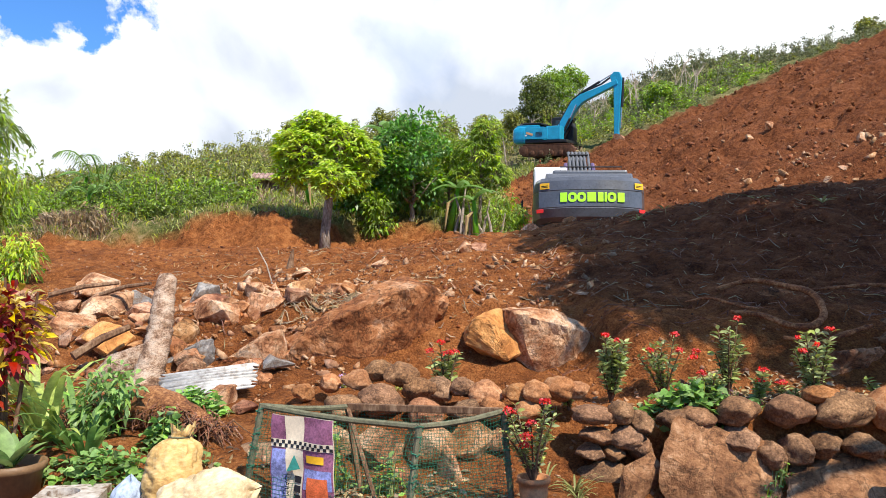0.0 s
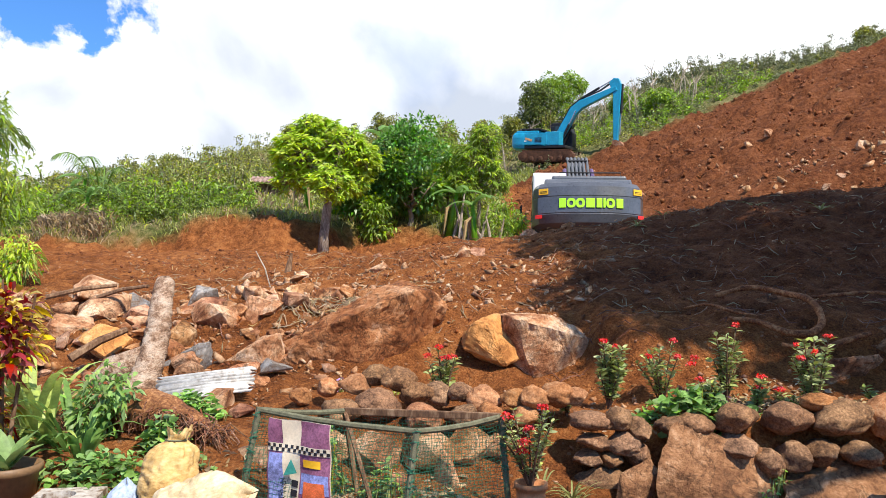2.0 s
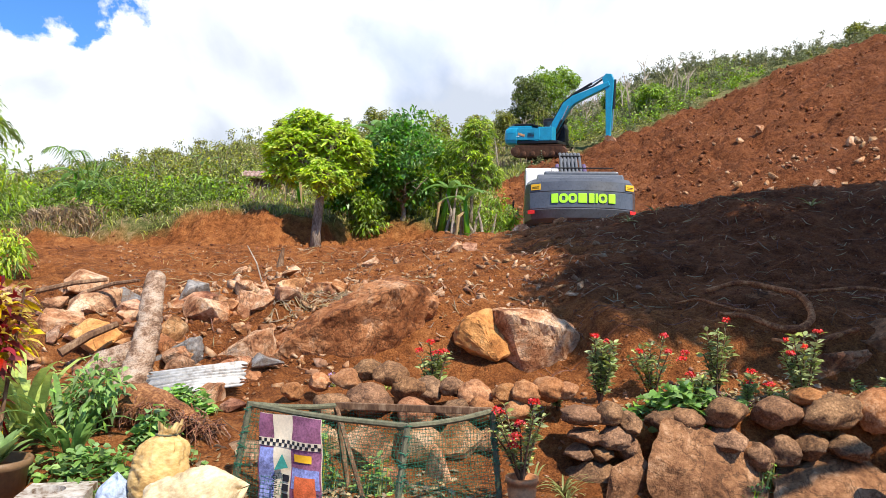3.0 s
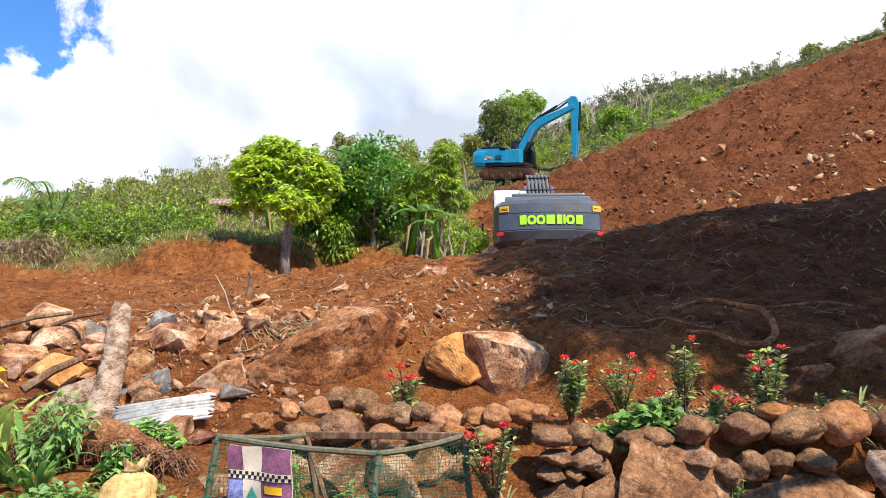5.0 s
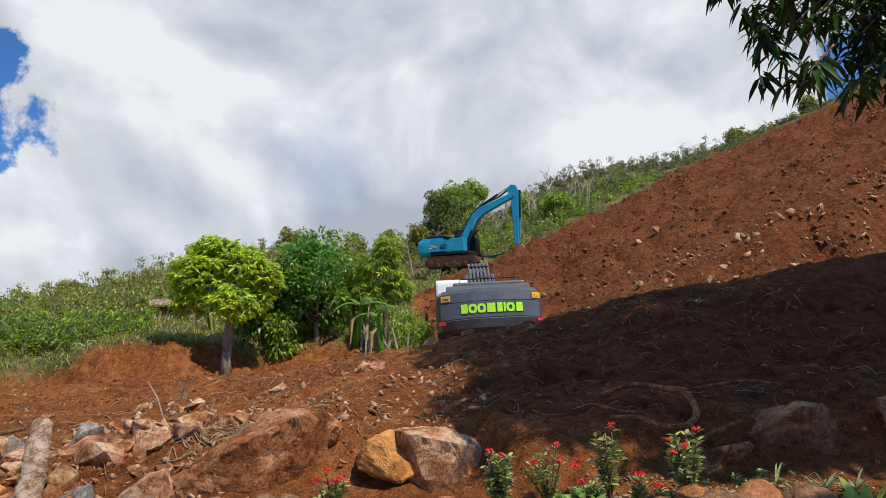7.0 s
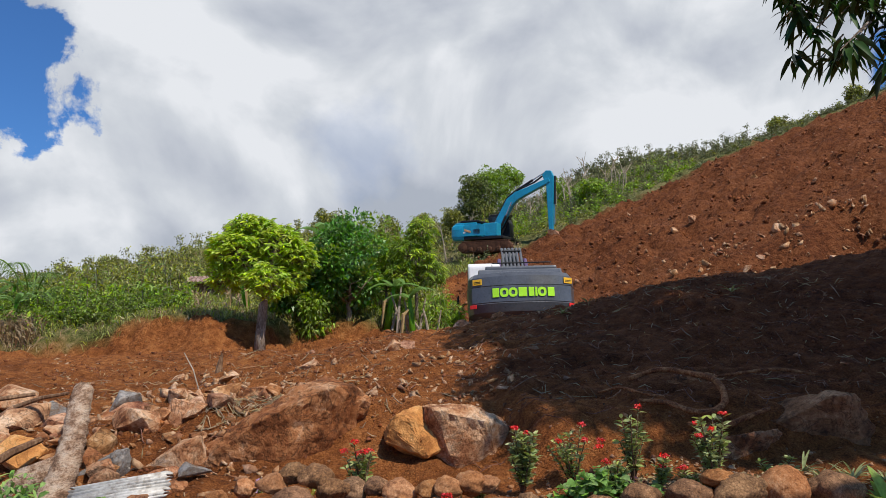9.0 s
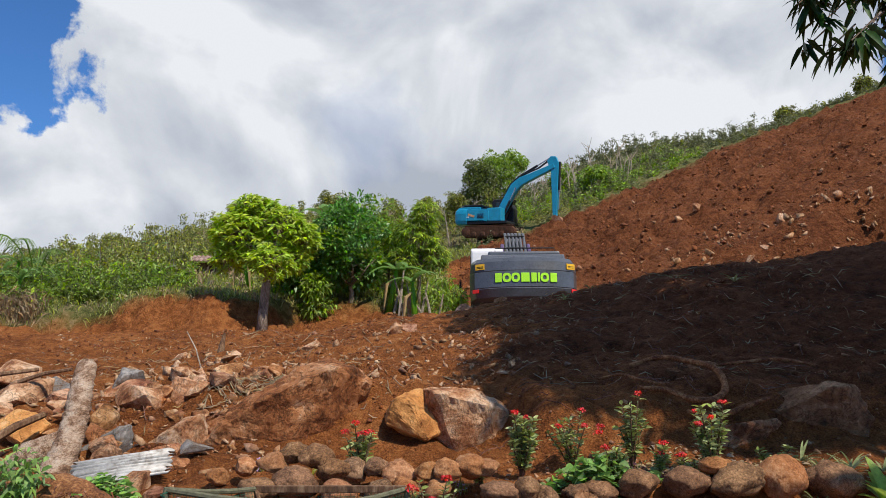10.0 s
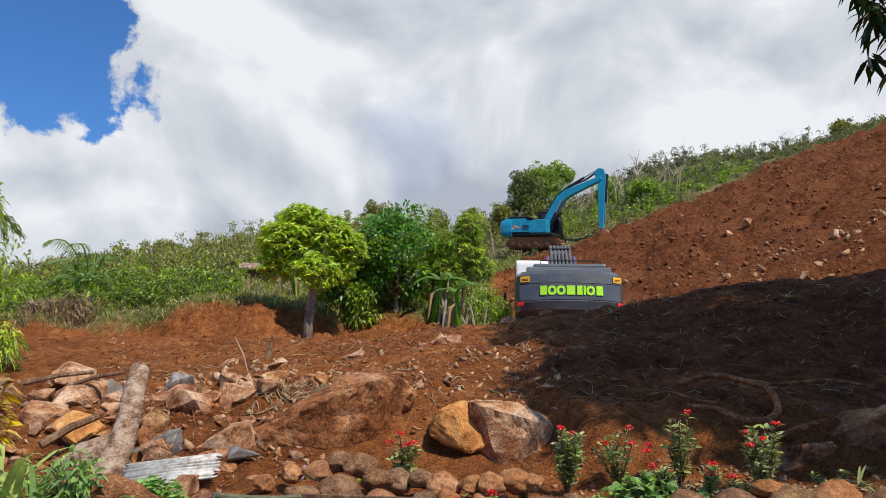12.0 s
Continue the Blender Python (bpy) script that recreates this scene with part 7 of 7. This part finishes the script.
def yard_things():
    s = thing("full_sack", "stuffed yellow woven sack with a twisted neck", "sack", pose(-1.67, 4.62, 0.13, -4, 3, 20), "sacks")
    part("sack_body", sack_shape(1, 0.35, 0.32, 0.53), SACKYELLOW, s, smooth=True)
    part("neck_cord", tubed([(0.02 + 0.065 * math.cos(a), 0.06 * math.sin(a), 0.475) for a in np.linspace(0, 6.28, 12)], 0.006, 5), ROPE, s)
    s = thing("full_sack", "stuffed cream woven sack lying over on its side", "sack", pose(-1.62, 4.34, 0.20, 0, 72, 15), "sacks")
    part("sack_body", sack_shape(2, 0.36, 0.40, 0.54, False), SACKCREAM, s, smooth=True)
    s = thing("full_sack", "small faded blue woven sack standing upright", "sack", pose(-1.93, 4.6, 0.02, 3, -2, 50), "sacks")
    part("sack_body", sack_shape(3, 0.21, 0.2, 0.35, False), SACKBLUE, s, smooth=True)
    tub = thing("enamel_panel", "stained white enamel appliance panel with a round hole", "appliance part", pose(-2.36, 4.78, 0.11, 0, 0, 10))
    bm = bmesh.new()
    n, o, i_ = 32, [], []
    for k in range(n):
        a = 2 * math.pi * k / n
        c, q = math.cos(a), math.sin(a)
        m = max(abs(c), abs(q))
        for z, lo, li in ((0.12, o, i_),):
            o.append((c / m * 0.20, q / m * 0.17))
            i_.append((-0.05 + c * 0.10, q * 0.10))
    ring = [[bm.verts.new((x, y, z)) for x, y in l] for l, z in ((o, -0.21), (o, 0.12), (i_, 0.12), (i_, 0.02))]
    for p, q in zip(ring, ring[1:]):
        for k in range(n):
            bm.faces.new((p[k], p[(k + 1) % n], q[(k + 1) % n], q[k]))
    part("panel", bm, ENAMEL, tub)
    part("drum", lathe([(0.10, 0.0), (0.10, 0.025), (0.03, 0.03)], 24), BLACK, tub, at=pose(-0.05, 0, 0))
    pot = thing("plant_pot", "brown plastic pot with a leafy young plant", "flower pot", pose(-2.84, 4.95, 0.03) @ Matrix.Diagonal((1.15, 1.15, 1.22, 1)))
    part("pot_body", lathe([(0.13, 0.0), (0.165, 0.24), (0.185, 0.245), (0.185, 0.285), (0.165, 0.285), (0.16, 0.24)], 28), POT, pot, smooth=True)
    part("pot_soil", lathe([(0.158, 0.235), (0.02, 0.25)], 18), CLOD, pot)
    rosette("pot_plant", "young plant with oval green leaves in a pot", "plant", 131, -2.85, 4.95, 0.33, 12, 0.3, 0.1, CREEPER, (0.6, 1.6), 0.35)
    # croton with red and yellow leaves
    t = thing("croton", "croton bush with red and yellow mottled leaves", "shrub", pose(-3.08, 5.3, 0.1))
    nrng, rng = np.random.default_rng(61), random.Random(61)
    for k in range(6):
        e = Vector((rng.uniform(-0.3, 0.22), rng.uniform(-0.2, 0.2), rng.uniform(1.0, 1.6)))
        part("stem", tubed([(0, 0, 0), e * 0.5 + Vector((0, 0, 0.05)), e], [0.018, 0.014, 0.008], 6), DARKWOOD, t)
    c, r = ellipse_clumps(nrng, (-0.10, 0, 1.02), (0.22, 0.26, 0.48), 22, 0.15)
    for mat, n, lab, m in ((CROTON_RED, 270, "dark red leaves", slice(0, 14)), (CROTON_YELLOW, 360, "yellow leaves", slice(11, 22))):
        p, d = crown_points(nrng, c[m], r[m], n)
        part("foliage", leaf_mesh("foliage", p, d + (0, 0, 0.5), 0.15, 0.05, nrng, 0.5, 0.3), mat, t, lab)
    # strap-leaved lilies and shrubs on the near bank
    for i, (x, y, z, n, L) in enumerate([(-3.0, 5.75, 0.2, 18, 0.7), (-2.75, 5.65, 0.2, 16, 0.6), (-3.2, 5.9, 0.25, 18, 0.75), (-2.62, 5.5, 0.15, 12, 0.45), (-3.4, 6.3, 0.3, 16, 0.7)]):
        rosette("lily_clump", "clump of long arching green strap leaves", "plant", 140 + i, x, y, z, n, L * 1.2, 0.05, STRAP if i % 2 == 0 else BANANA, (0.9, 2.1), 0.8)
    tree("leafy_shrub", "bright green leafy shrub on the near bank", "shrub", 151, (-2.60, 5.85), 0.7, 0.3, (0.0, 0, 0.36), (0.17, 0.16, 0.20), CREEPER, 330, 0.1, 0.032, 0.012, 16, 0.14, (0, 0), None, 6, 0.4, simple=False)
    patch("creeper", "low green creeper below the metal sheet", "creeper", 161, -2.5, -1.75, 6.2, 6.6, 260, 0.09, 0.05, CREEPER, 0.2)
    patch("creeper", "green creeper along the yard edge", "creeper", 162, -2.95, -1.75, 4.8, 5.6, 330, 0.085, 0.05, CREEPER, 0.18)
    patch("creeper", "green creeper beside the root mat", "creeper", 163, -2.3, -1.85, 5.5, 5.8, 150, 0.09, 0.06, CREEPER, 0.28)
    patch("weeds", "green weeds growing inside the cage", "weeds", 164, -0.6, -0.2, 5.3, 5.6, 130, 0.07, 0.03, CREEPER, 0.3)
    patch("weeds", "green weeds growing by the hanging sack", "weeds", 165, -0.95, -0.7, 5.5, 5.75, 90, 0.09, 0.04, CREEPER, 0.5)
    patch("weeds", "green weeds by the log", "weeds", 166, -2.05, -1.6, 5.3, 5.5, 90, 0.06, 0.04, CREEPER, 0.12)
    patch("leaf_litter", "dry leaves on the yard floor", "leaf litter", 167, -2.4, 1.2, 4.8, 6.2, 420, 0.07, 0.035, STRAW, 0.02, 0.1)


boulders()
slope_rocks()
terrace_wall()
machines()
frame_trees()
shade_tree()
hillside()
far_trees()
terrace_plants()
coconut_log()
roots_and_sticks()
netted_cage()
yard_things()
rubble()
